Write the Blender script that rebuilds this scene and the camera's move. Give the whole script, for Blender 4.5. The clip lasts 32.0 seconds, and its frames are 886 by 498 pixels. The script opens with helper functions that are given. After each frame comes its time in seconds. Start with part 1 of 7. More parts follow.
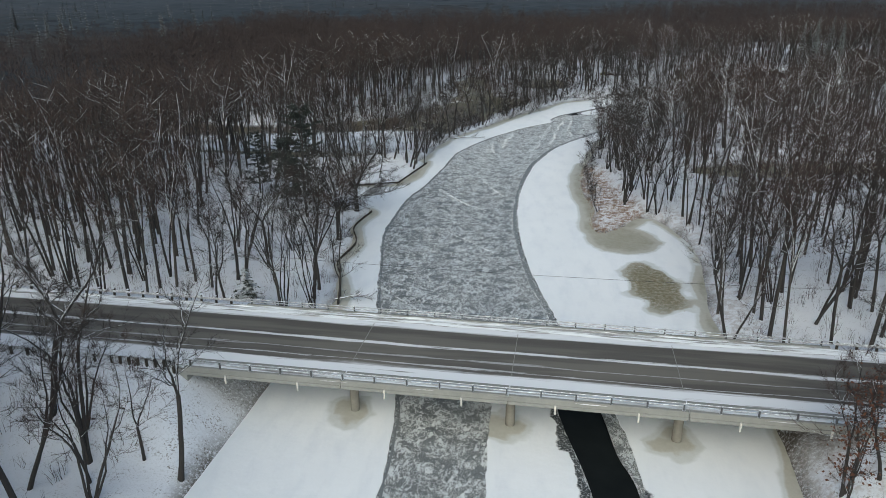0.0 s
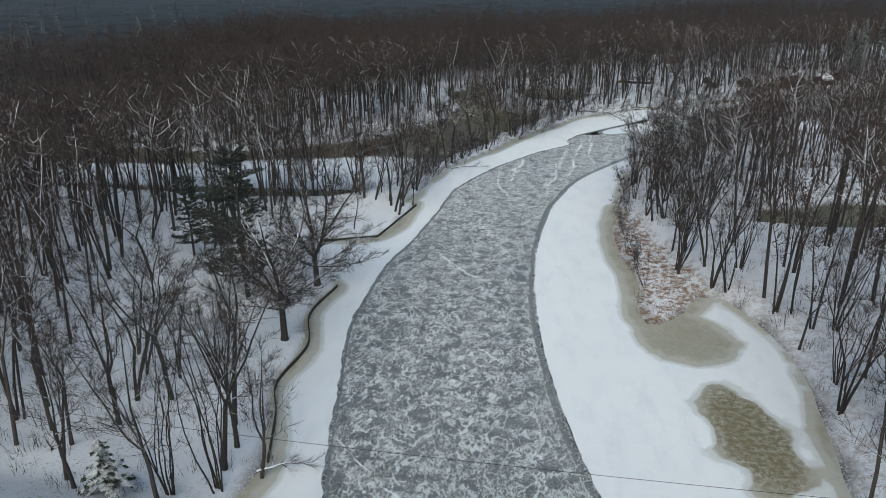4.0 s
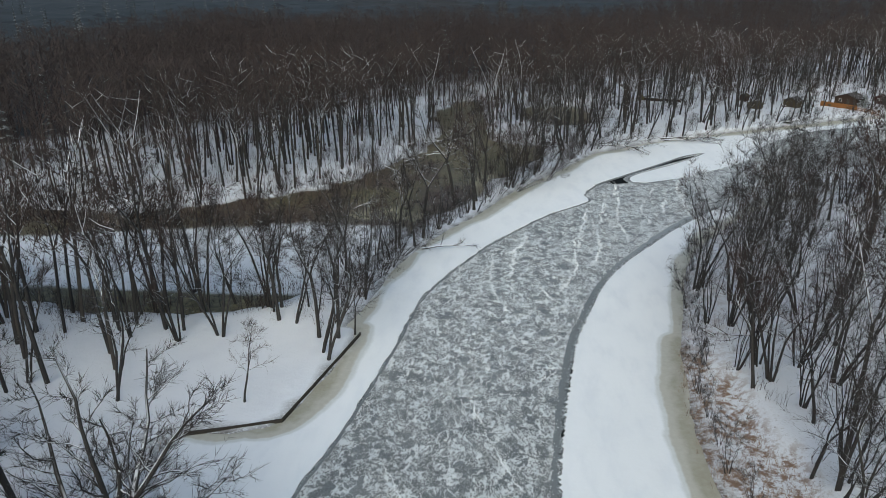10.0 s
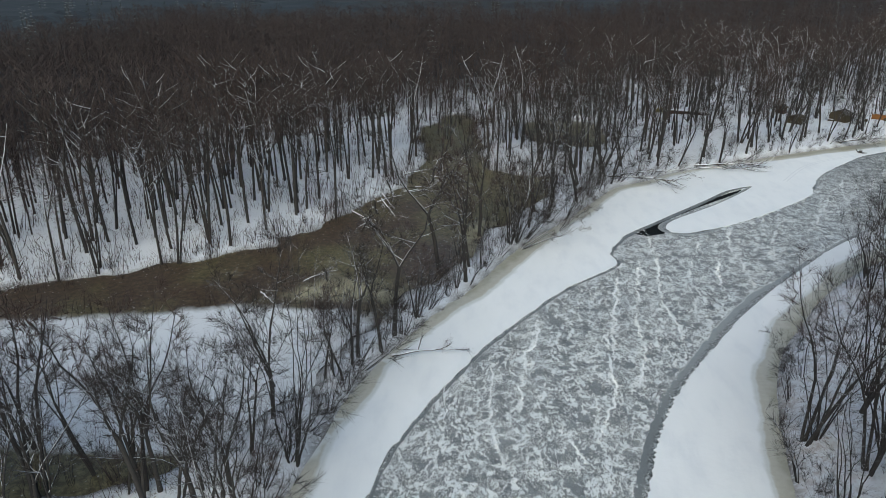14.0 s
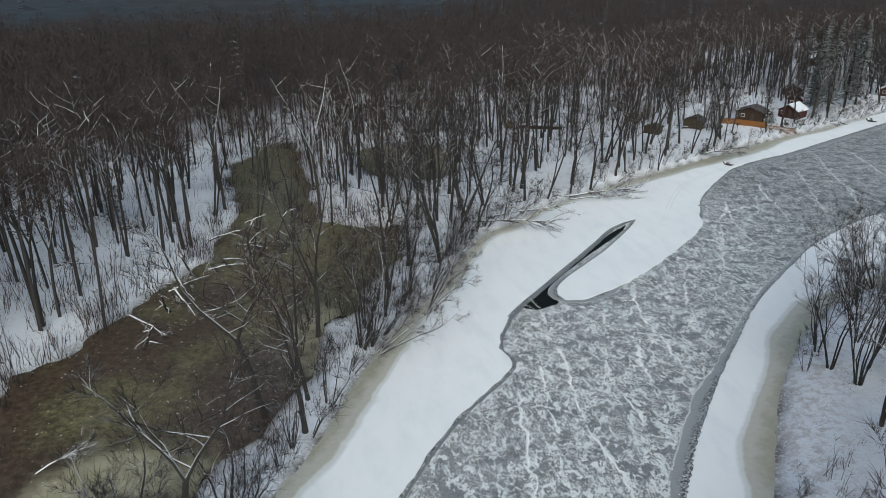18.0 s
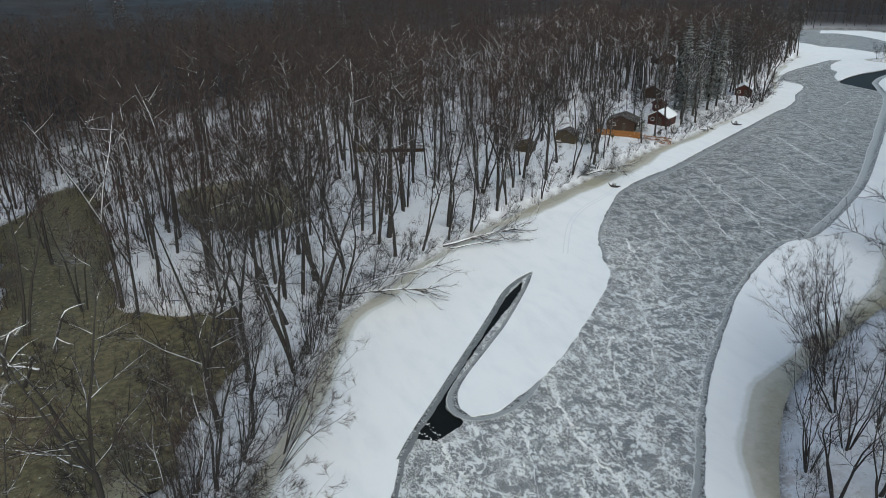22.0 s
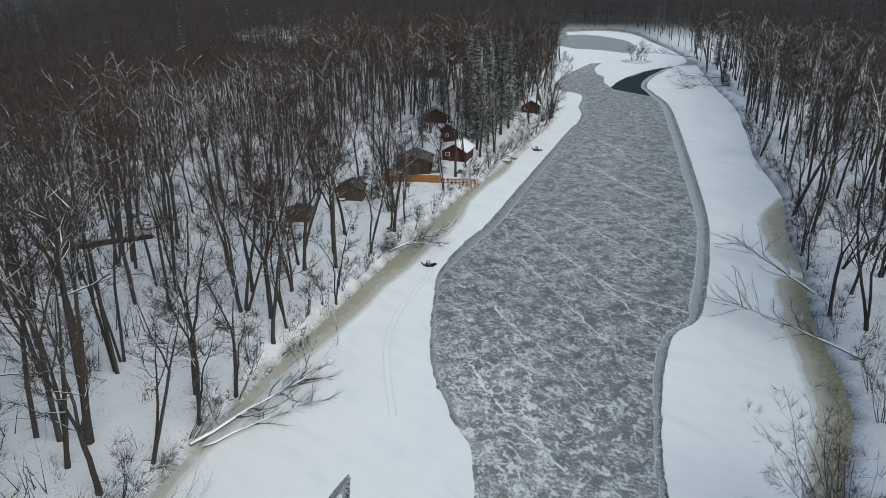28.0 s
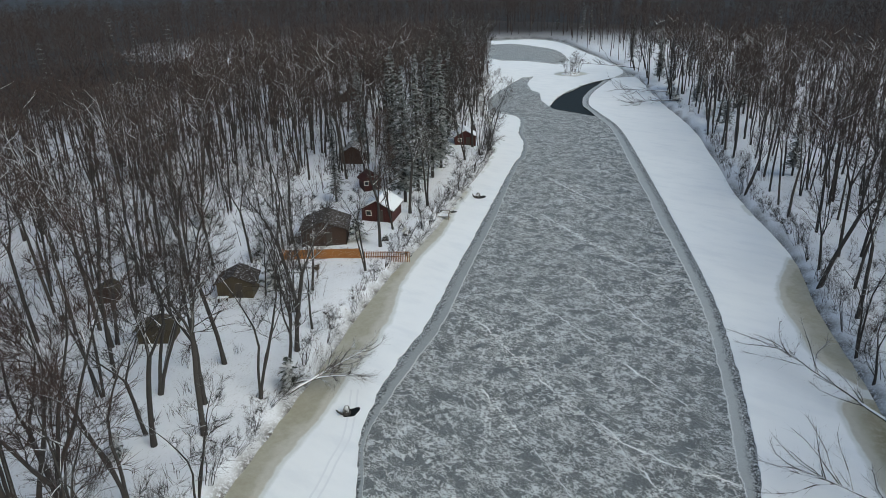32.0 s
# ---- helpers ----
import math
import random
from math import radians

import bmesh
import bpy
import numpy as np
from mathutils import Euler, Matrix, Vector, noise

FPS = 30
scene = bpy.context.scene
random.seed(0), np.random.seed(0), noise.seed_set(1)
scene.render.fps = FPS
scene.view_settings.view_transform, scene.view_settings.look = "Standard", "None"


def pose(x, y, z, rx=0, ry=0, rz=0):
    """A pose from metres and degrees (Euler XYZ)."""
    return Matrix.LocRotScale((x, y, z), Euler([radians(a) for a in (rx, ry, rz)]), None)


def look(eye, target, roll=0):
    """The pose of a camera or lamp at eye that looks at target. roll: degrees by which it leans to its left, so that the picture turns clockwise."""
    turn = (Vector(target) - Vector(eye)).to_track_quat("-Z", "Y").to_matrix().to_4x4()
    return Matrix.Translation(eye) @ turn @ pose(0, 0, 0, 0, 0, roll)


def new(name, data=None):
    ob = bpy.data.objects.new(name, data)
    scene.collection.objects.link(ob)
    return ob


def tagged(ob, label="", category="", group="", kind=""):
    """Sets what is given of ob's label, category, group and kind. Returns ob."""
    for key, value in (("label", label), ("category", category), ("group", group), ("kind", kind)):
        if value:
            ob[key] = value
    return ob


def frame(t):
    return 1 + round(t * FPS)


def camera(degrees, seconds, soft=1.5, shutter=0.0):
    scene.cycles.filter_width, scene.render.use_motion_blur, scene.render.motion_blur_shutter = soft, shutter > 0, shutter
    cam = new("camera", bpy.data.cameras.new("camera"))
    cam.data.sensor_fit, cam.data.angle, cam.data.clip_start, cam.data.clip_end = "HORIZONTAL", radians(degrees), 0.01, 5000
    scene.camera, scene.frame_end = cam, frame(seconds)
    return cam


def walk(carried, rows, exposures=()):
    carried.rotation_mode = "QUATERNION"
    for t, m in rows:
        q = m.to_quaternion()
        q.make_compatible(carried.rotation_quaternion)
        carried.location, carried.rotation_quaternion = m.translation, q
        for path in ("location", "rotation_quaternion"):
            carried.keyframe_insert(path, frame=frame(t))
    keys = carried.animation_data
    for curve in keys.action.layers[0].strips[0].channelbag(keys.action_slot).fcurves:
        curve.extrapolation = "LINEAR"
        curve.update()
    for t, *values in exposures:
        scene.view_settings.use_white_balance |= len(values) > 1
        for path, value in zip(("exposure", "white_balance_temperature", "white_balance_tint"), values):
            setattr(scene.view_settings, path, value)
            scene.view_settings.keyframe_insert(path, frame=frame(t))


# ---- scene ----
# Drone flight: seconds, eye (metres above the river ice), yaw to the left of +y, pitch, roll.
cam = camera(64.34, 32.0, soft=0.5)
ROWS = [
    (0, 5.34, -2.77, 41.47, 5.65, -20.99, -0.29),
    (0.5, 4.99, 2.02, 41.30, 5.76, -20.96, -0.34),
    (1, 4.62, 6.74, 41.16, 5.80, -20.91, -0.36),
    (1.5, 4.32, 11.42, 41.02, 5.86, -20.92, -0.42),
    (2, 3.99, 16.09, 40.92, 5.86, -20.97, -0.43),
    (2.5, 3.79, 20.71, 40.80, 5.88, -21.03, -0.45),
    (3, 3.65, 25.25, 40.70, 5.92, -21.07, -0.49),
    (3.5, 3.56, 29.79, 40.61, 5.93, -21.07, -0.54),
    (5.5, 3.30, 47.60, 40.53, 5.79, -21.10, -0.49),
    (6, 3.25, 52.12, 40.63, 5.73, -21.17, -0.49),
    (6.5, 3.14, 56.64, 40.72, 5.68, -21.19, -0.44),
    (7, 3.06, 61.22, 40.81, 5.63, -21.28, -0.40),
    (7.5, 3.03, 65.78, 40.88, 5.61, -21.36, -0.46),
    (8, 2.86, 70.31, 40.91, 5.53, -21.43, -0.40),
    (8.5, 2.63, 74.85, 40.88, 5.40, -21.53, -0.35),
    (9, 2.35, 79.32, 40.69, 5.28, -21.54, -0.27),
    (9.5, 2.03, 83.73, 40.73, 5.17, -21.62, -0.19),
    (10, 1.72, 88.15, 40.62, 5.08, -21.68, -0.13),
    (10.5, 1.47, 92.53, 40.54, 5.02, -21.78, -0.17),
    (11, 1.19, 96.91, 40.49, 4.89, -21.90, -0.11),
    (11.5, 1.09, 101.31, 40.42, 4.83, -21.98, -0.16),
    (12, 0.95, 105.70, 40.36, 4.74, -22.01, -0.19),
    (12.5, 0.79, 110.12, 40.21, 4.66, -22.06, -0.20),
    (13, 0.65, 114.47, 40.08, 4.59, -22.08, -0.19),
    (13.5, 0.50, 118.86, 39.94, 4.53, -22.12, -0.25),
    (15.5, -0.32, 136.08, 38.96, 3.63, -21.97, 0.12),
    (16, -0.54, 140.29, 38.85, 1.97, -21.96, 0.05),
    (16.5, -0.69, 144.35, 38.85, -0.91, -21.99, -0.09),
    (17, -0.64, 148.22, 38.82, -3.82, -21.97, -0.19),
    (17.5, -0.31, 151.92, 38.77, -6.64, -22.01, -0.34),
    (18, 0.06, 155.42, 38.81, -9.70, -22.09, -0.45),
    (18.5, 0.54, 158.83, 38.69, -12.81, -22.09, -0.54),
    (19, 1.05, 162.19, 38.57, -16.31, -22.11, -0.60),
    (19.5, 1.71, 165.46, 38.61, -19.49, -22.23, -0.69),
    (20, 2.46, 168.69, 38.56, -20.85, -22.29, -0.67),
    (20.5, 3.22, 171.92, 38.60, -21.43, -22.34, -0.57),
    (21, 3.93, 175.14, 38.69, -21.80, -22.38, -0.43),
    (21.5, 4.65, 178.41, 38.77, -22.14, -22.42, -0.30),
    (22, 5.36, 181.67, 38.72, -22.46, -22.43, -0.15),
    (22.5, 6.19, 184.93, 38.69, -23.25, -22.49, -0.07),
    (23, 7.08, 188.20, 38.68, -24.96, -22.55, -0.03),
    (23.5, 8.16, 191.43, 38.56, -26.76, -22.53, 0.00),
    (24, 9.41, 194.57, 38.47, -28.48, -22.54, -0.02),
    (24.5, 10.83, 197.72, 38.42, -30.29, -22.49, 0.02),
    (25, 12.38, 200.88, 38.32, -32.25, -22.50, 0.05),
    (25.5, 14.10, 203.97, 38.15, -34.21, -22.50, 0.03),
    (27.5, 21.79, 214.50, 38.07, -40.68, -22.16, -0.27),
    (28, 24.26, 217.47, 38.10, -42.06, -22.17, -0.21),
    (28.5, 26.90, 220.40, 38.07, -42.58, -22.10, -0.13),
    (29, 29.70, 223.36, 38.00, -42.83, -21.95, -0.14),
    (29.5, 32.54, 226.29, 37.94, -42.96, -21.88, -0.18),
    (30, 35.36, 229.29, 37.92, -43.15, -21.80, -0.23),
    (30.5, 38.15, 232.23, 37.90, -43.75, -21.77, -0.32),
    (31, 40.92, 235.12, 37.92, -44.82, -21.80, -0.51),
    (31.5, 43.76, 237.96, 37.91, -46.28, -21.78, -0.73),
    (32, 46.65, 240.73, 37.93, -48.33, -21.76, -0.96),
]
walk(cam, [(t, pose(x, y, z, 90 + pitch, 0, yaw) @ pose(0, 0, 0, 0, 0, roll)) for t, x, y, z, yaw, pitch, roll in ROWS],
     exposures=[(0.0, 0.5, 6500, 0), (32.0, 0.5, 6500, 0)])

# ---- overcast daylight ----
world = bpy.data.worlds.new("winter_sky")
scene.world = world
world.use_nodes = True
wn = world.node_tree.nodes
sky = wn.new("ShaderNodeTexSky")
sky.sky_type = "NISHITA"
sky.sun_disc = False
sky.sun_elevation = radians(38)
sky.sun_rotation = radians(200)
sky.air_density, sky.dust_density, sky.ozone_density = 1.0, 3.0, 1.0
wn["Background"].inputs["Strength"].default_value = 0.1
world.node_tree.links.new(sky.outputs["Color"], wn["Background"].inputs["Color"])
sun_data = bpy.data.lights.new("sun", "SUN")
sun_data.energy, sun_data.angle, sun_data.color = 1.1, radians(50), (1.0, 0.97, 0.93)
sun = new("sun", sun_data)
sun.matrix_world = look((0, 0, 200), (0 - 30, 200 - 40, 100))

# ---- materials ----
class Mat:
    """A small builder for node materials."""

    def __init__(self, name, rough=0.8, metal=0.0, spec=0.3):
        self.m = bpy.data.materials.new(name)
        self.m.use_nodes = True
        self.n, self.l = self.m.node_tree.nodes, self.m.node_tree.links
        self.b = self.n["Principled BSDF"]
        self.b.inputs["Roughness"].default_value = rough
        self.b.inputs["Metallic"].default_value = metal
        self.b.inputs["Specular IOR Level"].default_value = spec
        self.geo = self.n.new("ShaderNodeNewGeometry")
        self.tc = self.n.new("ShaderNodeTexCoord")

    def link(self, a, b):
        self.l.new(a, b)

    def put(self, socket, v):
        if isinstance(v, bpy.types.NodeSocket):
            self.l.new(v, socket)
        elif isinstance(v, tuple) and len(v) == 3 and socket.type == "RGBA":
            socket.default_value = (*v, 1)
        else:
            socket.default_value = v

    def where(self, local=False, scale=(1, 1, 1), turn=0.0):
        mp = self.n.new("ShaderNodeMapping")
        mp.inputs["Scale"].default_value = scale
        mp.inputs["Rotation"].default_value = (0, 0, turn)
        self.link(self.tc.outputs["Object"] if local else self.geo.outputs["Position"], mp.inputs["Vector"])
        return mp.outputs["Vector"]

    def noise(self, vec, scale, detail=4.0, rough=0.55, warp=0.0):
        t = self.n.new("ShaderNodeTexNoise")
        self.put(t.inputs["Vector"], vec)
        self.put(t.inputs["Scale"], scale)
        self.put(t.inputs["Detail"], detail)
        self.put(t.inputs["Roughness"], rough)
        self.put(t.inputs["Distortion"], warp)
        return t.outputs["Fac"]

    def cells(self, vec, scale, feature="DISTANCE_TO_EDGE", rand=1.0):
        t = self.n.new("ShaderNodeTexVoronoi")
        t.feature = feature
        self.put(t.inputs["Vector"], vec)
        self.put(t.inputs["Scale"], scale)
        self.put(t.inputs["Randomness"], rand)
        return t.outputs["Distance"]

    def warped(self, vec, scale, amount):
        t = self.n.new("ShaderNodeTexNoise")
        self.put(t.inputs["Vector"], vec)
        self.put(t.inputs["Scale"], scale)
        self.put(t.inputs["Detail"], 3.0)
        a = self.n.new("ShaderNodeVectorMath")
        a.operation = "SUBTRACT"
        self.link(t.outputs["Color"], a.inputs[0])
        a.inputs[1].default_value = (0.5, 0.5, 0.5)
        s = self.n.new("ShaderNodeVectorMath")
        s.operation = "SCALE"
        self.link(a.outputs[0], s.inputs[0])
        s.inputs["Scale"].default_value = amount
        o = self.n.new("ShaderNodeVectorMath")
        self.link(vec, o.inputs[0])
        self.link(s.outputs[0], o.inputs[1])
        return o.outputs[0]

    def step(self, v, a, b, lo=0.0, hi=1.0):
        r = self.n.new("ShaderNodeMapRange")
        r.interpolation_type = "SMOOTHSTEP"
        self.put(r.inputs["Value"], v)
        for key, x in (("From Min", a), ("From Max", b), ("To Min", lo), ("To Max", hi)):
            self.put(r.inputs[key], x)
        return r.outputs["Result"]

    def math(self, op, a, b=0.0):
        t = self.n.new("ShaderNodeMath")
        t.operation = op
        self.put(t.inputs[0], a)
        self.put(t.inputs[1], b)
        return t.outputs[0]

    def mix(self, f, a, b):
        t = self.n.new("ShaderNodeMix")
        t.data_type = "RGBA"
        self.put(t.inputs[0], f)
        self.put(t.inputs[6], a)
        self.put(t.inputs[7], b)
        return t.outputs[2]

    def attr(self, name):
        t = self.n.new("ShaderNodeAttribute")
        t.attribute_name = name
        return t.outputs["Fac"]

    def rand(self):
        return self.n.new("ShaderNodeObjectInfo").outputs["Random"]

    def island(self):
        return self.geo.outputs["Random Per Island"]

    def up(self):
        s = self.n.new("ShaderNodeSeparateXYZ")
        self.link(self.geo.outputs["Normal"], s.inputs[0])
        return s.outputs["Z"]

    def axis(self, vec, key):
        s = self.n.new("ShaderNodeSeparateXYZ")
        self.link(vec, s.inputs[0])
        return s.outputs[key]

    def bump(self, h, strength=0.5, dist=0.1):
        b = self.n.new("ShaderNodeBump")
        self.put(b.inputs["Height"], h)
        b.inputs["Strength"].default_value, b.inputs["Distance"].default_value = strength, dist
        self.link(b.outputs["Normal"], self.b.inputs["Normal"])

    def done(self, colour, rough=None):
        self.put(self.b.inputs["Base Color"], colour)
        if rough is not None:
            self.put(self.b.inputs["Roughness"], rough)
        return self.m


SNOW = (0.80, 0.83, 0.87)


def make_ground():
    k = Mat("snowy_forest_floor", 0.9)
    p = k.where()
    big, mid, fine = k.noise(p, 0.05, 4), k.noise(p, 0.6, 5, 0.65), k.noise(p, 5.0, 4, 0.7)
    litter = k.mix(fine, (0.07, 0.058, 0.05), (0.20, 0.17, 0.145))
    snow = k.mix(k.noise(p, 0.25, 3), SNOW, (0.68, 0.71, 0.77))
    f = k.math("MULTIPLY", k.step(mid, 0.46, 0.64, 0.15, 1.0), k.step(fine, 0.51, 0.63))
    f = k.math("MULTIPLY", f, k.step(big, 0.36, 0.6, 0.25, 1.0))
    f = k.math("MULTIPLY", f, k.step(k.attr("clean"), 0, 1, 1.0, 0.06))
    base = k.mix(f, snow, litter)
    base = k.mix(k.math("MULTIPLY", k.attr("brush"), k.step(k.noise(p, 1.1, 6, 0.7), 0.44, 0.6)), base, k.mix(fine, (0.15, 0.11, 0.085), (0.34, 0.22, 0.16)))
    # Dark soil at the waterline and below the bridge, deck shade included.
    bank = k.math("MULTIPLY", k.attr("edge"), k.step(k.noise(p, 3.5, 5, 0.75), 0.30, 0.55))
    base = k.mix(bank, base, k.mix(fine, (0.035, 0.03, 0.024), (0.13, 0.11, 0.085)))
    # Far floor: tree mass and its shade are put into the ground colour.
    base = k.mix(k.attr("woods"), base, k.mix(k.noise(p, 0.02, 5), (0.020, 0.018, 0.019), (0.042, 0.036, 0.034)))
    k.bump(k.math("ADD", mid, k.math("MULTIPLY", fine, 0.3)), 0.5, 0.25)
    return k.done(base)


def make_frazil():
    k = Mat("grey_frazil_ice", 0.5, 0.0, 0.5)
    p = k.where()
    thick = k.attr("thick")

    def threads(vec, scale, width, detail, rough):
        """Curling white threads of crushed ice."""
        return k.step(k.math("ABSOLUTE", k.math("SUBTRACT", k.noise(vec, scale, detail, rough), 0.5)), width * 0.25, width, 1.0, 0.0)

    grit = k.noise(p, 11.0, 5, 0.8)
    tone = k.noise(k.warped(p, 0.35, 1.6), 0.30, 5, 0.6)
    flow = k.where(False, (1.0, 0.62, 1.0), radians(-38))
    bent = k.warped(k.warped(flow, 0.7, 1.5), 2.6, 0.5)
    a1 = threads(bent, 0.80, 0.042, 5.0, 0.56)
    a2 = threads(k.warped(flow, 1.6, 0.7), 2.1, 0.050, 6.0, 0.64)
    a3 = threads(k.warped(flow, 2.2, 0.35), 4.3, 0.070, 4.0, 0.66)
    m1 = k.step(k.noise(p, 0.6, 4, 0.6), 0.40, 0.52)
    m2 = k.step(k.noise(k.warped(p, 0.6, 1.2), 0.50, 5, 0.65), 0.40, 0.60)
    m3 = k.step(k.noise(p, 0.33, 4, 0.6), 0.36, 0.60, 0.35, 1.0)
    crumbs = k.step(k.noise(k.warped(p, 1.5, 0.6), 3.4, 6, 0.80), 0.54, 0.63)
    heap = k.step(k.noise(k.warped(bent, 0.9, 0.9), 0.62, 6, 0.68), 0.52, 0.66)
    pan = k.step(tone, 0.38, 0.64)
    lean = k.mix(pan, (0.098, 0.110, 0.112), (0.154, 0.171, 0.173))
    full = k.mix(pan, (0.222, 0.243, 0.258), (0.375, 0.403, 0.420))
    grey = k.mix(thick, lean, full)
    grey = k.mix(k.step(grit, 0.34, 0.66), k.mix(0.50, grey, (0.035, 0.040, 0.042)), k.mix(0.22, grey, (0.75, 0.78, 0.79)))
    pits = k.step(k.noise(k.warped(p, 2.5, 0.4), 4.0, 5, 0.75), 0.54, 0.64)
    grey = k.mix(k.math("MULTIPLY", pits, 0.45), grey, (0.085, 0.095, 0.098))
    total = k.math("MULTIPLY", k.math("MULTIPLY", k.math("MULTIPLY", a1, m1), k.step(thick, 0, 1, 0.62, 1.0)), 0.95)
    for v, s_ in ((k.math("MULTIPLY", a2, m2), 0.70), (k.math("MULTIPLY", a3, m3), 0.60), (k.math("MULTIPLY", k.math("MULTIPLY", crumbs, heap), k.step(thick, 0, 1, 0.35, 1.0)), 0.36), (k.math("MULTIPLY", heap, thick), 0.08), (grit, 0.46)):
        total = k.math("ADD", total, k.math("MULTIPLY", v, s_))
    f = k.step(k.math("ADD", total, k.math("MULTIPLY", thick, 0.08)), 0.60, 0.92)
    f = k.math("MULTIPLY", f, k.step(thick, 0, 1, 0.80, 1.0))
    k.bump(k.math("ADD", f, k.math("MULTIPLY", grit, 0.4)), 0.9, 0.14)
    return k.done(k.mix(f, grey, (0.80, 0.835, 0.85)), k.step(f, 0, 1, 0.40, 0.85))


def make_shelf():
    k = Mat("river_shelf_snow", 0.85)
    p = k.where()
    n1, n2, fine = k.noise(p, 0.35, 5, 0.6), k.noise(p, 1.7, 5, 0.65), k.noise(p, 9.0, 3)
    snow = k.mix(k.noise(p, 0.08, 3), (0.87, 0.90, 0.93), (0.78, 0.82, 0.86))
    drift = k.noise(k.warped(k.where(False, (1.0, 0.35, 1.0), radians(-25)), 0.3, 1.5), 0.45, 5, 0.6)
    snow = k.mix(k.step(drift, 0.42, 0.75), snow, (0.765, 0.805, 0.85))
    soaked = k.mix(n2, (0.40, 0.395, 0.345), (0.56, 0.56, 0.51))
    soaked = k.mix(k.step(k.math("ADD", k.attr("soak"), k.math("MULTIPLY", n1, 0.4)), 0.95, 1.3), soaked, k.mix(n2, (0.26, 0.245, 0.185), (0.43, 0.42, 0.34)))
    soaked = k.mix(k.math("MULTIPLY", k.attr("olive"), k.step(n2, 0.3, 0.6)), soaked, (0.19, 0.165, 0.09))
    s = k.math("ADD", k.attr("soak"), k.math("MULTIPLY", k.math("SUBTRACT", n1, 0.5), 0.32))
    f = k.step(s, 0.48, 0.60)
    c = k.mix(k.step(s, 0.26, 0.44), snow, k.mix(n2, (0.58, 0.61, 0.61), (0.70, 0.735, 0.745)))
    c = k.mix(f, c, soaked)
    r = k.math("ADD", k.attr("rim"), k.math("MULTIPLY", k.math("SUBTRACT", n2, 0.5), 0.35))
    c = k.mix(k.step(r, 0.34, 0.50), c, k.mix(k.step(k.noise(p, 4.5, 4, 0.7), 0.48, 0.66), (0.045, 0.052, 0.056), (0.45, 0.48, 0.50)))
    k.bump(k.math("ADD", k.math("MULTIPLY", n1, 1.2), k.math("MULTIPLY", n2, 0.4)), 0.25, 0.2)
    return k.done(c, k.step(f, 0, 1, 0.85, 0.4))


def make_pond():
    k = Mat("brown_backwater_ice", 0.35, 0.0, 0.4)
    p = k.where()
    n1, n2, n3 = k.noise(p, 0.09, 5, 0.6), k.noise(k.warped(p, 0.4, 1.5), 0.5, 6, 0.7), k.noise(p, 4.0, 4, 0.7)
    mud, fine = k.noise(k.warped(p, 0.8, 1.0), 1.3, 6, 0.72), k.noise(p, 7.0, 4, 0.75)
    brown = k.mix(k.step(mud, 0.36, 0.66), (0.036, 0.0245, 0.0155), (0.114, 0.081, 0.052))
    olive = k.mix(k.step(mud, 0.36, 0.66), (0.062, 0.054, 0.025), (0.190, 0.168, 0.088))
    c = k.mix(k.step(k.math("ADD", n1, k.math("MULTIPLY", k.attr("olive"), 0.5)), 0.46, 0.72), brown, olive)
    c = k.mix(k.step(fine, 0.45, 0.7, 0.0, 0.32), c, (0.020, 0.016, 0.011))
    c = k.mix(k.step(n2, 0.60, 0.74, 0.0, 0.5), c, (0.17, 0.15, 0.095))
    pale = k.step(k.math("ADD", k.noise(p, 0.16, 4, 0.6), k.math("MULTIPLY", k.attr("pale"), 0.36)), 0.60, 0.88)
    c = k.mix(pale, c, k.mix(n2, (0.24, 0.22, 0.125), (0.48, 0.455, 0.34)))
    s = k.math("ADD", k.attr("snowy"), k.math("MULTIPLY", k.math("SUBTRACT", k.noise(p, 0.2, 5, 0.65), 0.5), 1.1))
    f = k.step(s, 0.28, 0.74)
    c = k.mix(f, c, k.mix(n1, SNOW, (0.62, 0.66, 0.70)))
    dots = k.math("MULTIPLY", k.step(k.cells(k.warped(p, 1.0, 0.6), 1.5, "F1"), 0.10, 0.16, 1.0, 0.0), k.step(k.noise(p, 0.35, 3), 0.44, 0.58))
    c = k.mix(k.math("MAXIMUM", k.step(n3, 0.68, 0.74), dots), c, (0.6, 0.62, 0.62))
    k.bump(n3, 0.2, 0.05)
    return k.done(c, k.step(f, 0, 1, 0.4, 0.85))


def make_water():
    k = Mat("black_open_water", 0.45, 0.0, 0.04)
    p = k.where()
    k.bump(k.noise(p, 2.2, 3), 0.12, 0.05)
    return k.done(k.mix(k.noise(p, 0.4, 3), (0.006, 0.008, 0.009), (0.016, 0.019, 0.02)))


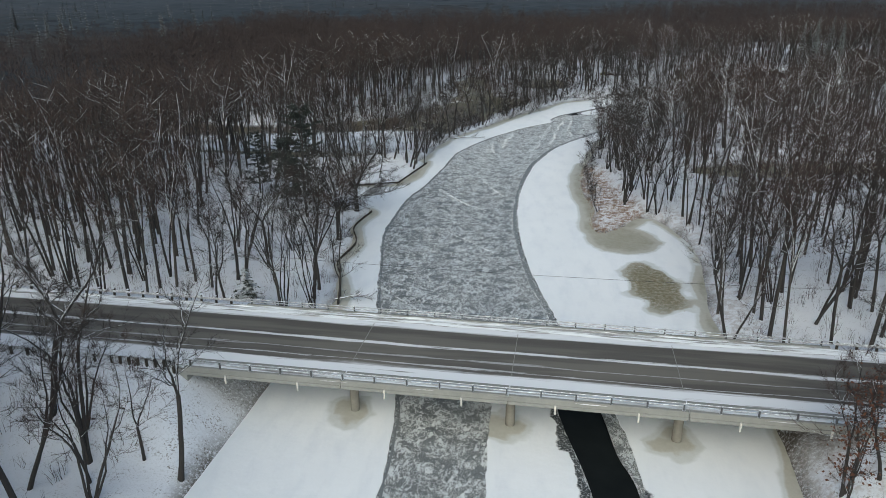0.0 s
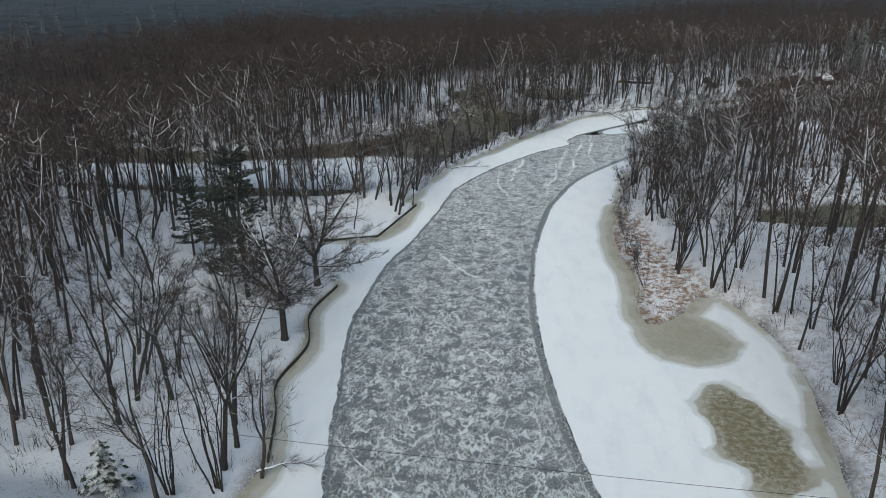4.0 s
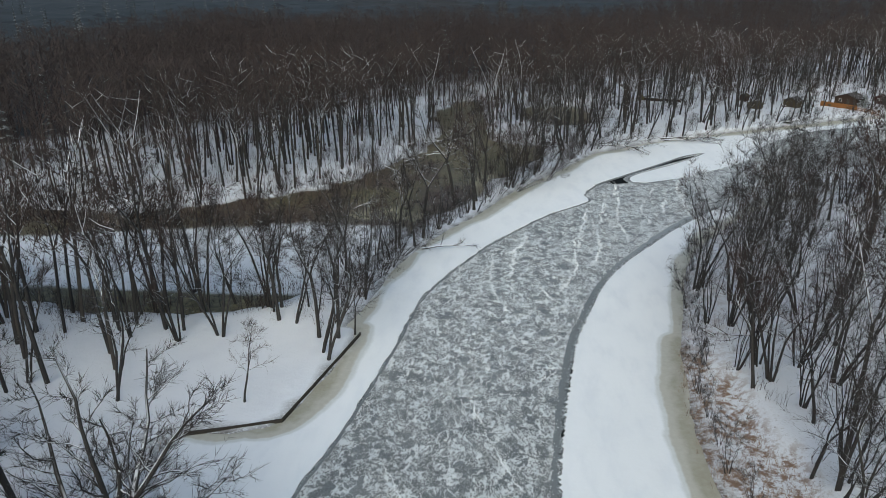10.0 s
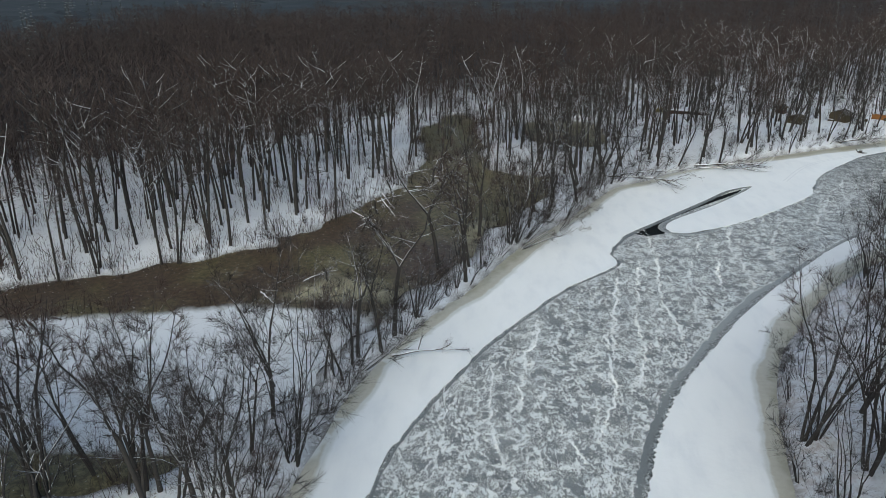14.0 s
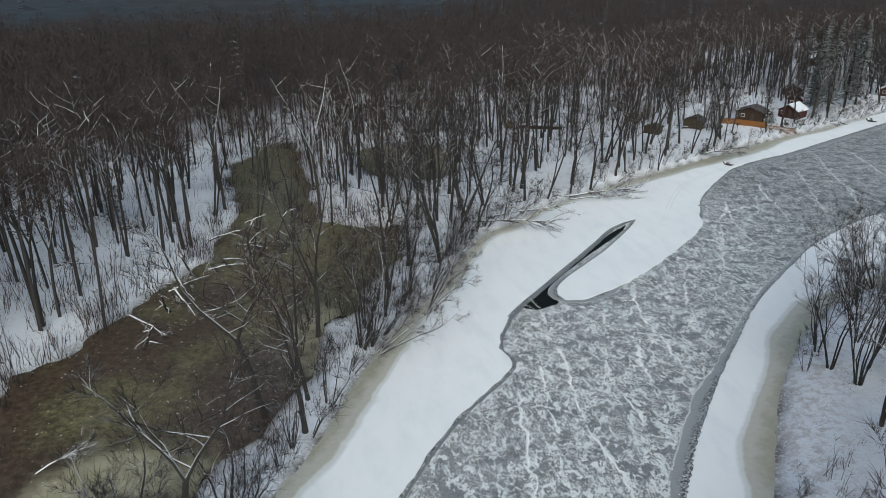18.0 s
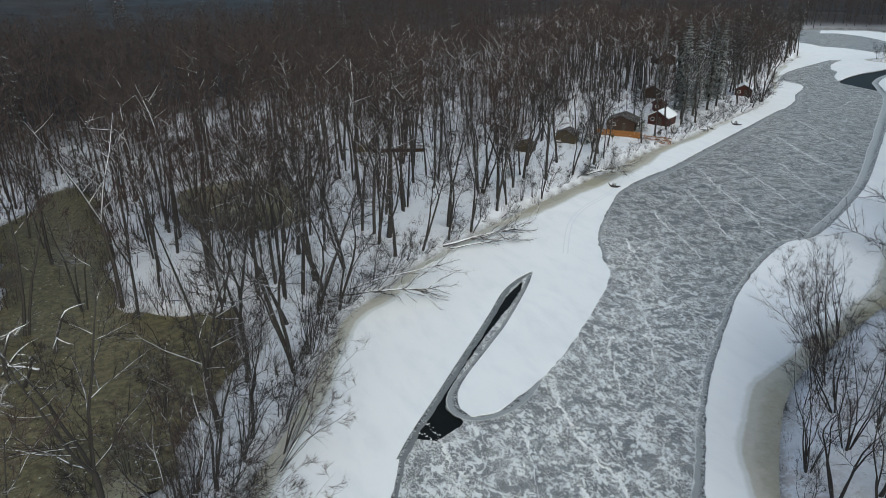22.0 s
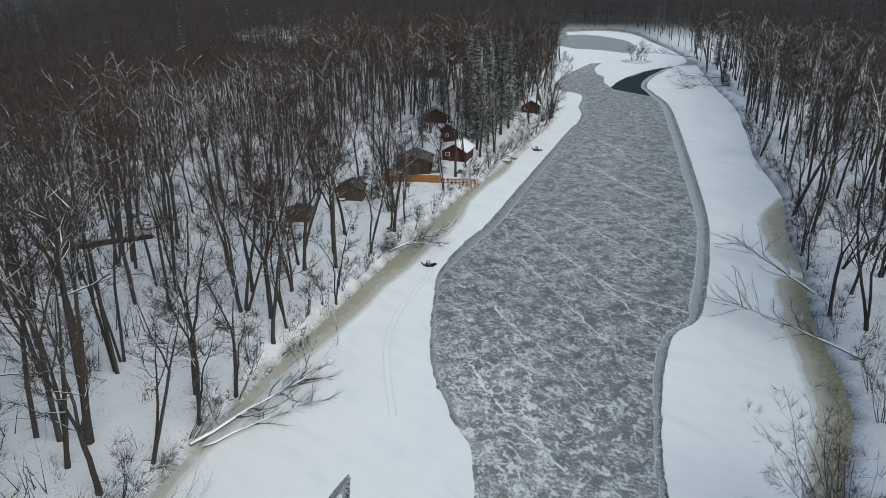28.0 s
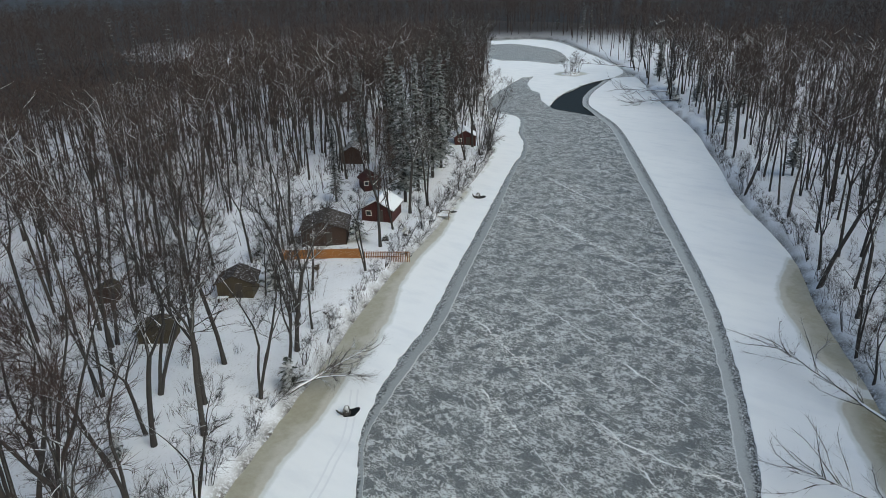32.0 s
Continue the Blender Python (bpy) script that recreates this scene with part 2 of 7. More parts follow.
def make_refrozen():
    """Refrozen slush: black and white crumbs along the shelf, smooth pale grey further out."""
    k = Mat("speckled_refrozen_ice", 0.45, 0.0, 0.4)
    p = k.where()
    g, h = k.noise(p, 6.0, 5, 0.8), k.noise(p, 0.9, 4, 0.6)
    dark = k.mix(g, (0.085, 0.098, 0.104), (0.27, 0.292, 0.305))
    pale = k.mix(g, (0.30, 0.325, 0.335), (0.50, 0.53, 0.545))
    c = k.mix(k.attr("pale"), dark, pale)
    crumbs = k.mix(k.step(k.noise(k.warped(p, 3.0, 0.25), 4.5, 5, 0.75), 0.46, 0.57), (0.030, 0.035, 0.038), (0.46, 0.49, 0.505))
    near = k.step(k.math("ADD", k.attr("across"), k.math("MULTIPLY", k.math("SUBTRACT", h, 0.5), 0.7)), 0.22, 0.62, 1.0, 0.0)
    c = k.mix(near, c, crumbs)
    edge = k.step(k.math("ADD", k.attr("across"), k.math("MULTIPLY", k.math("SUBTRACT", h, 0.5), 0.12)), 0.90, 0.96)
    c = k.mix(k.math("MULTIPLY", edge, k.step(k.attr("pale"), 0.2, 0.6)), c, (0.60, 0.63, 0.64))
    k.bump(g, 0.4, 0.08)
    return k.done(c, 0.5)


def make_bark(name, dark, light, snow=0.75, thresh=0.42, lay=0.40):
    k = Mat(name, 0.9)
    p = k.where()
    n1, n2 = k.noise(k.where(False, (9, 9, 1.6)), 1.0, 4, 0.7), k.noise(p, 1.3, 4, 0.6)
    c = k.mix(n1, dark, light)
    c = k.mix(k.step(k.rand(), 0, 1, 0.0, 0.22), c, (0.075, 0.071, 0.068))
    f = k.math("MULTIPLY", k.step(k.up(), thresh, thresh + 0.25), k.step(n2, lay, lay + 0.18))
    k.bump(n1, 0.6, 0.04)
    return k.done(k.mix(k.math("MULTIPLY", f, snow), c, SNOW))


def make_twig(name, a, b, snow=0.3, lo=0.62):
    k = Mat(name, 0.9)
    c = k.mix(k.island(), a, b)
    f = k.math("MULTIPLY", k.step(k.up(), lo, lo + 0.23), k.step(k.noise(k.where(), 0.9, 3), 0.44, 0.56))
    return k.done(k.mix(k.math("MULTIPLY", f, snow), c, (0.62, 0.65, 0.69)))


def make_hills():
    k = Mat("distant_hill_woods", 0.95)
    p = k.where()
    n1, n2, n3, n4 = k.noise(p, 0.004, 4), k.noise(p, 0.05, 5, 0.7), k.noise(p, 0.012, 4), k.noise(p, 0.35, 4, 0.75)
    c = k.mix(k.math("ADD", k.math("MULTIPLY", n2, 0.5), k.math("MULTIPLY", n4, 0.5)), (0.012, 0.0112, 0.0114), (0.043, 0.038, 0.037))
    pines = k.mix(n4, (0.013, 0.020, 0.026), (0.032, 0.042, 0.052))
    c = k.mix(k.step(k.math("ADD", n1, k.math("MULTIPLY", n2, 0.4)), 0.58, 0.76), c, pines)
    # Air haze put into the base colour: bluer and paler far off.
    c = k.mix(k.math("MULTIPLY", k.attr("far_haze"), 0.85), c, k.mix(n2, (0.022, 0.028, 0.036), (0.050, 0.060, 0.074)))
    c = k.mix(k.math("MULTIPLY", k.step(n3, 0.62, 0.74), k.step(n4, 0.56, 0.66)), c, (0.11, 0.12, 0.135))
    return k.done(c)


def make_plain(name, a, b, rough=0.8, scale=3.0, metal=0.0, stretch=(1, 1, 1), bump=0.3, snow=0.0, local=True):
    k = Mat(name, rough, metal)
    p = k.where(local, stretch)
    n1, n2 = k.noise(p, scale, 5, 0.65), k.noise(p, scale * 7, 4, 0.7)
    c = k.mix(k.math("ADD", k.math("MULTIPLY", n1, 0.7), k.math("MULTIPLY", n2, 0.3)), a, b)
    if snow:
        c = k.mix(k.math("MULTIPLY", k.step(k.up(), 0.35, 0.7), k.step(n1, 0.55 - snow * 0.4, 0.75 - snow * 0.4)), c, SNOW)
    k.bump(n2, bump, 0.03)
    return k.done(c)


def make_road():
    """Asphalt with snow blown across the shoulders, the middle and between the wheel tracks; y runs across the road."""
    k = Mat("snow_streaked_asphalt", 0.75)
    p = k.where(True)
    y = k.axis(p, "Y")
    long1 = k.noise(k.where(True, (0.035, 0.9, 1)), 1.0, 4, 0.6)
    long2 = k.noise(k.where(True, (0.12, 2.6, 1)), 1.0, 5, 0.7)
    grit = k.noise(p, 14.0, 4, 0.75)
    asphalt = k.mix(grit, (0.058, 0.054, 0.049), (0.120, 0.112, 0.101))
    asphalt = k.mix(k.step(k.noise(k.where(True, (0.05, 0.5, 1)), 1.0, 3), 0.4, 0.65), asphalt, (0.145, 0.136, 0.120))
    yy = k.math("ADD", y, k.math("MULTIPLY", k.math("SUBTRACT", long1, 0.5), 1.3))
    yy = k.math("ADD", yy, k.math("MULTIPLY", k.math("SUBTRACT", long2, 0.5), 1.1))
    far_side = k.step(yy, 4.0, 4.5)
    near_side = k.step(yy, -4.3, -3.75, 1.0, 0.0)
    middle = k.step(k.math("ABSOLUTE", k.math("SUBTRACT", yy, 0.55)), 0.12, 0.34, 0.85, 0.0)
    track = k.step(k.math("ABSOLUTE", k.math("ADD", yy, 1.75)), 0.02, 0.14, 0.4, 0.0)
    line = k.step(k.math("ABSOLUTE", k.math("ADD", yy, 3.3)), 0.05, 0.13, 0.6, 0.0)
    f = k.math("MAXIMUM", k.math("MAXIMUM", far_side, near_side), k.math("MAXIMUM", middle, k.math("MAXIMUM", track, line)))
    gaps = k.step(k.noise(k.where(True, (0.10, 1.6, 1)), 1.0, 4, 0.6), 0.60, 0.70, 1.0, 0.15)
    f = k.math("MULTIPLY", f, gaps)
    k.bump(grit, 0.3, 0.02)
    return k.done(k.mix(f, asphalt, (0.72, 0.74, 0.77)))


def make_berm():
    """Ploughed snow with dirty streaks along the road."""
    k = Mat("streaked_shoulder_snow", 0.9)
    streak = k.noise(k.where(True, (0.16, 3.4, 1)), 1.0, 5, 0.7)
    patch, fine = k.noise(k.where(True, (0.06, 0.8, 1)), 1.0, 4, 0.6), k.noise(k.where(True), 9.0, 4, 0.7)
    f = k.math("MULTIPLY", k.step(streak, 0.45, 0.58), k.step(patch, 0.34, 0.52))
    c = k.mix(fine, (0.84, 0.87, 0.90), (0.68, 0.71, 0.74))
    k.bump(k.math("ADD", streak, k.math("MULTIPLY", fine, 0.4)), 0.6, 0.08)
    return k.done(k.mix(f, c, k.mix(fine, (0.10, 0.095, 0.088), (0.36, 0.355, 0.35))))


M_GROUND, M_FRAZIL, M_SHELF, M_POND = make_ground(), make_frazil(), make_shelf(), make_pond()
M_WATER, M_REFROZEN, M_ROAD, M_BERM = make_water(), make_refrozen(), make_road(), make_berm()
M_BARK = make_bark("grey_brown_bark", (0.020, 0.018, 0.017), (0.058, 0.053, 0.050), 0.75, 0.35, 0.44)
M_LIMB = make_bark("snow_dusted_limb", (0.018, 0.0165, 0.016), (0.054, 0.0495, 0.0475), 1.0, 0.34, 0.34)
M_TWIG = make_twig("brown_twigs", (0.016, 0.0142, 0.0135), (0.052, 0.045, 0.042), 0.36)
M_TWIG_MID = make_twig("brown_twigs_of_the_woods", (0.034, 0.0258, 0.0240), (0.070, 0.0545, 0.0505), 0.05)
M_TWIG_RED = make_twig("reddish_twigs", (0.033, 0.0225, 0.0200), (0.070, 0.0490, 0.0435), 0.10)
M_SNOWTWIG = make_twig("snowy_twigs", (0.04, 0.035, 0.033), (0.09, 0.08, 0.075), 1.0, 0.15)
M_NEEDLE = make_bark("dark_conifer_needles", (0.014, 0.020, 0.017), (0.036, 0.046, 0.040), 0.36, 0.76)
M_CONCRETE = make_plain("weathered_concrete", (0.17, 0.174, 0.166), (0.33, 0.335, 0.32), 0.9, 0.7)
M_PIER = make_plain("damp_pier_concrete", (0.13, 0.122, 0.105), (0.30, 0.285, 0.25), 0.9, 1.6)
M_STEEL = make_plain("galvanised_rail", (0.30, 0.31, 0.32), (0.48, 0.49, 0.50), 0.45, 3.0, 0.6, snow=0.35)
M_DARKSTEEL = make_plain("dull_post_steel", (0.07, 0.075, 0.08), (0.15, 0.155, 0.16), 0.6, 3.0, 0.4, snow=0.4)
M_SNOW = make_plain("settled_snow", SNOW, (0.70, 0.74, 0.79), 0.9, 0.6, 0.0, (1, 1, 1), 0.4)
M_FENCE = make_plain("orange_stained_fence", (0.17, 0.072, 0.020), (0.29, 0.13, 0.042), 0.75, 2.0, 0.0, (6, 6, 0.8))
M_BROWNWOOD = make_plain("dark_brown_siding", (0.030, 0.019, 0.015), (0.065, 0.040, 0.030), 0.8, 2.0, 0.0, (1, 1, 7))
M_REDWOOD = make_plain("dark_red_siding", (0.034, 0.010, 0.009), (0.062, 0.018, 0.016), 0.75, 2.0, 0.0, (1, 1, 7))
M_OLIVEWOOD = make_plain("olive_brown_boards", (0.042, 0.034, 0.022), (0.085, 0.070, 0.046), 0.85, 2.0, 0.0, (5, 5, 0.8))
M_GREYWOOD = make_plain("weathered_grey_wood", (0.10, 0.09, 0.08), (0.22, 0.20, 0.18), 0.9, 2.5, 0.0, (5, 5, 0.8), 0.3, 0.3)
M_SHINGLE = make_plain("dark_shingles", (0.035, 0.030, 0.027), (0.08, 0.07, 0.06), 0.9, 4.0, snow=0.25)
M_DARKROOF = make_plain("dark_brown_roofing", (0.026, 0.020, 0.017), (0.055, 0.043, 0.036), 0.9, 4.0, snow=0.06)
M_GLASS = make_plain("dark_window_glass", (0.02, 0.025, 0.03), (0.04, 0.045, 0.05), 0.1, 1.0, bump=0.0)
M_TRIM = make_plain("pale_trim", (0.55, 0.54, 0.5), (0.7, 0.69, 0.66), 0.7, 2.0)
M_SEAWALL = make_plain("dark_seawall_timber", (0.025, 0.022, 0.018), (0.065, 0.056, 0.046), 0.85, 2.0, 0.0, (1, 1, 5))
M_WIRE = make_plain("black_cable", (0.02, 0.02, 0.02), (0.035, 0.035, 0.035), 0.6)
M_GRASS = make_twig("dry_reddish_grass", (0.19, 0.13, 0.095), (0.42, 0.32, 0.25), 0.05)
M_LEAF = make_plain("rust_oak_leaves", (0.085, 0.035, 0.022), (0.17, 0.075, 0.045), 0.8)
M_RIDGE = make_plain("white_ice_ridge", (0.72, 0.75, 0.77), (0.88, 0.91, 0.93), 0.85, 2.5, 0.0, (1, 1, 1), 0.5, local=False)
M_FARWOOD = make_twig("far_bare_woods", (0.031, 0.0242, 0.0236), (0.054, 0.0425, 0.0410), 0.0)
M_HILLS = make_hills()
M_NEEDLESNOW = make_bark("snow_loaded_needles", (0.014, 0.024, 0.018), (0.04, 0.055, 0.042), 0.95, 0.25)
M_LIMBSNOW = make_bark("snow_covered_trunk", (0.035, 0.030, 0.027), (0.09, 0.078, 0.07), 1.0, 0.1, 0.22)
M_TARP = make_plain("faded_tarp", (0.10, 0.085, 0.025), (0.17, 0.15, 0.06), 0.6)
M_BANKSNOW = make_plain("brushy_bank", (0.10, 0.08, 0.055), (0.22, 0.18, 0.13), 0.9, 1.2, snow=0.5)

# ---- mesh helpers ----
from mathutils import geometry


class MB:
    """Collects vertices and faces of one mesh."""

    def __init__(self):
        self.v, self.f = [], []

    def add(self, vs, fs):
        n = len(self.v)
        self.v.extend(vs)
        self.f.extend(tuple(i + n for i in f) for f in fs)
        return self

    def box(self, c, s, turn=0.0, bev=0.0):
        x, y, z = s[0] / 2, s[1] / 2, s[2] / 2
        ca, sa = math.cos(turn), math.sin(turn)
        b = min(bev, x * 0.8, y * 0.8, z * 0.8)
        vs, fs = [], []
        if b > 0:
            for zz, i in ((-z, b), (-z + b, 0), (z - b, 0), (z, b)):
                vs += [(-x + i, -y + i, zz), (x - i, -y + i, zz), (x - i, y - i, zz), (-x + i, y - i, zz)]
            fs = [(3, 2, 1, 0), (12, 13, 14, 15)]
            for r in range(3):
                fs += [(4 * r + k, 4 * r + (k + 1) % 4, 4 * r + 4 + (k + 1) % 4, 4 * r + 4 + k) for k in range(4)]
        else:
            vs = [(i, j, k) for k in (-z, z) for i, j in ((-x, -y), (x, -y), (x, y), (-x, y))]
            fs = [(3, 2, 1, 0), (4, 5, 6, 7), (0, 1, 5, 4), (1, 2, 6, 5), (2, 3, 7, 6), (3, 0, 4, 7)]
        return self.add([(c[0] + a * ca - d * sa, c[1] + a * sa + d * ca, c[2] + e) for a, d, e in vs], fs)

    def tube(self, pts, radii, sides=5, cap=True):
        pts = [Vector(p) for p in pts]
        vs, fs, n = [], [], len(pts)
        ref = Vector((0.31, 0.9, 0.2))
        for i, p in enumerate(pts):
            d = (pts[min(i + 1, n - 1)] - pts[max(i - 1, 0)]).normalized()
            a = d.cross(ref if abs(d.dot(ref)) < 0.93 else Vector((1, 0, 0))).normalized()
            b = d.cross(a)
            vs += [tuple(p + (a * math.cos(t) + b * math.sin(t)) * radii[i]) for t in (2 * math.pi * k / sides for k in range(sides))]
        for i in range(n - 1):
            fs += [(i * sides + k, i * sides + (k + 1) % sides, (i + 1) * sides + (k + 1) % sides, (i + 1) * sides + k) for k in range(sides)]
        if cap:
            fs += [tuple(range(sides))[::-1], tuple((n - 1) * sides + k for k in range(sides))]
        return self.add(vs, fs)

    def spike(self, p, d, w, side):
        """One thin twig: a long triangle."""
        s = side * (w / 2)
        return self.add([tuple(p - s), tuple(p + s), tuple(p + d)], [(0, 1, 2)])

    def ribbon(self, p, m, q, w, side):
        """One bent branchlet, tapering to its tip."""
        s = side * (w / 2)
        return self.add([tuple(p - s), tuple(p + s), tuple(m + s * 0.7), tuple(m - s * 0.7), tuple(q)], [(0, 1, 2, 3), (3, 2, 4)])

    def mesh(self, name, *mats):
        me = bpy.data.meshes.new(name)
        me.from_pydata(self.v, [], self.f)
        for m in mats:
            me.materials.append(m)
        return me


def part(name, mb, material, parent=None, label="", smooth=False):
    me = mb.mesh(name, material)
    if smooth:
        me.shade_smooth()
    ob = new(name, me)
    ob.parent = parent
    return tagged(ob, label)


def thing(name, label, category, group="", m=None, kind=""):
    e = new(name)
    if m is not None:
        e.matrix_world = m
    return tagged(e, label, category, group, kind)


def spline(points, gap=0.7):
    """A smooth line through the points, cut into steps of about gap metres."""
    p = [Vector((*q, 0)) for q in points]
    p = [p[0] * 2 - p[1]] + p + [p[-1] * 2 - p[-2]]
    out = []
    for a, b, c, d in zip(p, p[1:], p[2:], p[3:]):
        n = max(1, int((c - b).length / gap))
        for i in range(n):
            t = i / n
            out.append(0.5 * ((2 * b) + (c - a) * t + (2 * a - 5 * b + 4 * c - d) * t * t + (3 * b - a - 3 * c + d) * t**3))
    out.append(p[-2])
    return np.array([(q.x, q.y) for q in out])


def ragged(line, amount, size=1.0, seed=0.0):
    """The line with small uneven wobbles, held at its ends."""
    out = line.copy()
    for i in range(1, len(line) - 1):
        q = Vector((line[i][0] / size, line[i][1] / size, seed))
        out[i] += amount * np.array([noise.noise(q) + 0.5 * noise.noise(q * 2.7), noise.noise(q + Vector((50, 9, 3))) + 0.5 * noise.noise(q * 2.7 + Vector((7, 7, 7)))])
    return out


def inside(poly, x, y):
    """Which of the points lie in the closed polygon."""
    res = np.zeros(np.shape(x), bool)
    a, b = poly, np.roll(poly, -1, 0)
    for (x0, y0), (x1, y1) in zip(a, b):
        if y0 != y1:
            res ^= ((y0 > y) != (y1 > y)) & (x < (x1 - x0) * (y - y0) / (y1 - y0) + x0)
    return res


def away(line, x, y):
    """Distance from points to an open polyline."""
    x, y = np.asarray(x, float), np.asarray(y, float)
    best = np.full(x.shape, 1e9)
    for (x0, y0), (x1, y1) in zip(line[:-1], line[1:]):
        dx, dy = x1 - x0, y1 - y0
        t = np.clip(((x - x0) * dx + (y - y0) * dy) / (dx * dx + dy * dy + 1e-9), 0, 1)
        best = np.minimum(best, (x - x0 - t * dx) ** 2 + (y - y0 - t * dy) ** 2)
    return np.sqrt(best)


def ring(line):
    return np.vstack([line, line[:1]])


def smooth01(v, a, b):
    t = np.clip((np.asarray(v, float) - a) / (b - a), 0, 1)
    return t * t * (3 - 2 * t)


def sheet(name, outline, z, gap, material, label, category, holes=(), attrs=None, edge=0.0, lift=None, kind="structure"):
    """A flat sheet cut to the outline, with an even net of points inside, sides of depth edge, and named values on its points."""
    pts = [tuple(p) for p in outline]
    loops = [list(range(len(pts)))]
    for h in holes:
        loops.append(list(range(len(pts), len(pts) + len(h))))
        pts += [tuple(p) for p in h]
    lo, hi = outline.min(0), outline.max(0)
    gx, gy = np.meshgrid(np.arange(lo[0], hi[0], gap), np.arange(lo[1], hi[1], gap))
    rs = np.random.RandomState(5)
    gx, gy = (gx + rs.uniform(-0.3, 0.3, gx.shape) * gap).ravel(), (gy + rs.uniform(-0.3, 0.3, gy.shape) * gap).ravel()
    ok = inside(outline, gx, gy) & (away(ring(outline), gx, gy) > gap * 0.4)
    for h in holes:
        ok &= ~inside(h, gx, gy) & (away(ring(h), gx, gy) > gap * 0.4)
    n_edge = len(pts)
    pts += list(zip(gx[ok], gy[ok]))
    cons = [(l[i], l[(i + 1) % len(l)]) for l in loops for i in range(len(l))]
    vs, _, fs, *_ = geometry.delaunay_2d_cdt([Vector(p) for p in pts], cons, [], 0, 1e-4)
    v = np.array([(q.x, q.y) for q in vs])
    t = np.array([f for f in fs if len(f) == 3])
    c = v[t].mean(1)
    keep = inside(outline, c[:, 0], c[:, 1])
    for h in holes:
        keep &= ~inside(h, c[:, 0], c[:, 1])
    t = t[keep]
    zz = np.full(len(v), z) + (lift(v[:, 0], v[:, 1]) if lift else 0.0)
    verts = [(x, y, q) for (x, y), q in zip(v, zz)]
    faces = [tuple(int(i) for i in f) for f in t]
    if edge:
        count = {}
        for f in faces:
            for a, b in ((f[0], f[1]), (f[1], f[2]), (f[2], f[0])):
                count[(a, b)] = 1
        low = {}
        for a, b in [e for e in count if (e[1], e[0]) not in count]:
            for i in (a, b):
                if i not in low:
                    low[i] = len(verts)
                    verts.append((*v[i], zz[i] - edge))
            faces.append((b, a, low[a], low[b]))
    me = bpy.data.meshes.new(name)
    me.from_pydata(verts, [], faces)
    me.materials.append(material)
    xy = np.array(verts)[:, :2]
    for key, fn in (attrs or {}).items():
        me.attributes.new(key, "FLOAT", "POINT").data.foreach_set("value", np.asarray(fn(xy[:, 0], xy[:, 1]), np.float32))
    return tagged(new(name, me), label, category, kind=kind)


def arrays_mesh(name, v, tris, mats, index):
    me = bpy.data.meshes.new(name)
    me.vertices.add(len(v))
    me.vertices.foreach_set("co", np.asarray(v, np.float32).ravel())
    me.loops.add(len(tris) * 3)
    me.loops.foreach_set("vertex_index", np.asarray(tris, np.int32).ravel())
    me.polygons.add(len(tris))
    me.polygons.foreach_set("loop_start", np.arange(0, len(tris) * 3, 3, dtype=np.int32))
    for m in mats:
        me.materials.append(m)
    me.polygons.foreach_set("material_index", np.asarray(index, np.int32))
    me.update(calc_edges=True)
    return me


# ---- the river's plan (metres; z = 0 is the ice) ----
BANK_L = spline([(-23, -60), (-23, 0), (-22, 30), (-21.6, 44), (-20.4, 57.6), (-19.6, 70), (-19.2, 78), (-18.0, 84), (-19.5, 92), (-21.2, 97.5),
                 (-20.2, 106), (-22.2, 114), (-20.8, 123), (-23.5, 130), (-27.8, 137), (-27.5, 140.6), (-18.9, 143.4), (-14.8, 161.2), (-16.6, 163.2), (-15, 171),
                 (-13.6, 181), (-10.7, 190.5), (-7.2, 198), (-2.3, 207), (1.9, 217), (6.2, 225.5), (12.4, 235), (19.2, 247), (23.4, 253.8),
                 (29.6, 258.3), (35.6, 264), (42, 267.8), (51.2, 273.6), (65, 281.2), (77, 287.5), (88, 293.3), (94, 296.8), (106.5, 303),
                 (117, 307.4), (127, 312), (140.5, 319), (166, 332.2), (190, 351.5), (208, 368.5), (235, 389.5), (262, 407), (285, 432), (292, 455), (288, 500), (262, 560)])
BANK_R = spline([(29, -60), (29, 0), (30, 30), (31, 48), (33, 58), (32.5, 70), (31.8, 82), (33.5, 92), (35.2, 104), (34.6, 114), (32.4, 121.5), (29.6, 123.5), (26.8, 119.5), (23.6, 115.6), (20.6, 114.6), (19.9, 119.5), (21.0, 129), (20.0, 138.5), (20.5, 149),
                 (22.2, 160), (24.2, 168), (28, 183), (31.5, 192), (36, 199), (43.8, 209.5), (53, 218.3), (62, 224), (79, 230), (88.7, 233),
                 (103, 242), (114.4, 247.8), (119.4, 250.6), (130.3, 256.8), (146.6, 265), (168, 280), (192, 294), (218, 310), (250, 334), (290, 362), (325, 392), (352, 420),
                 (384, 452), (392, 476), (372, 492), (345, 505), (330, 560)])
RIVER = np.vstack([BANK_L, BANK_R[::-1]])
EDGE_L = spline([(-6, -60), (-5.6, 0), (-5.3, 45), (-5.3, 52), (-6, 60), (-8.6, 70), (-12, 82), (-14.4, 97), (-16.3, 110), (-16.2, 120), (-15.2, 133),
                 (-13.2, 141), (-11.6, 151), (-10.2, 160), (-9.6, 166), (-7.9, 175), (-1.7, 189.7), (2.5, 197), (8, 205.5), (11.6, 210), (17.6, 216.4), (17.4, 221), (20.3, 227.5)])
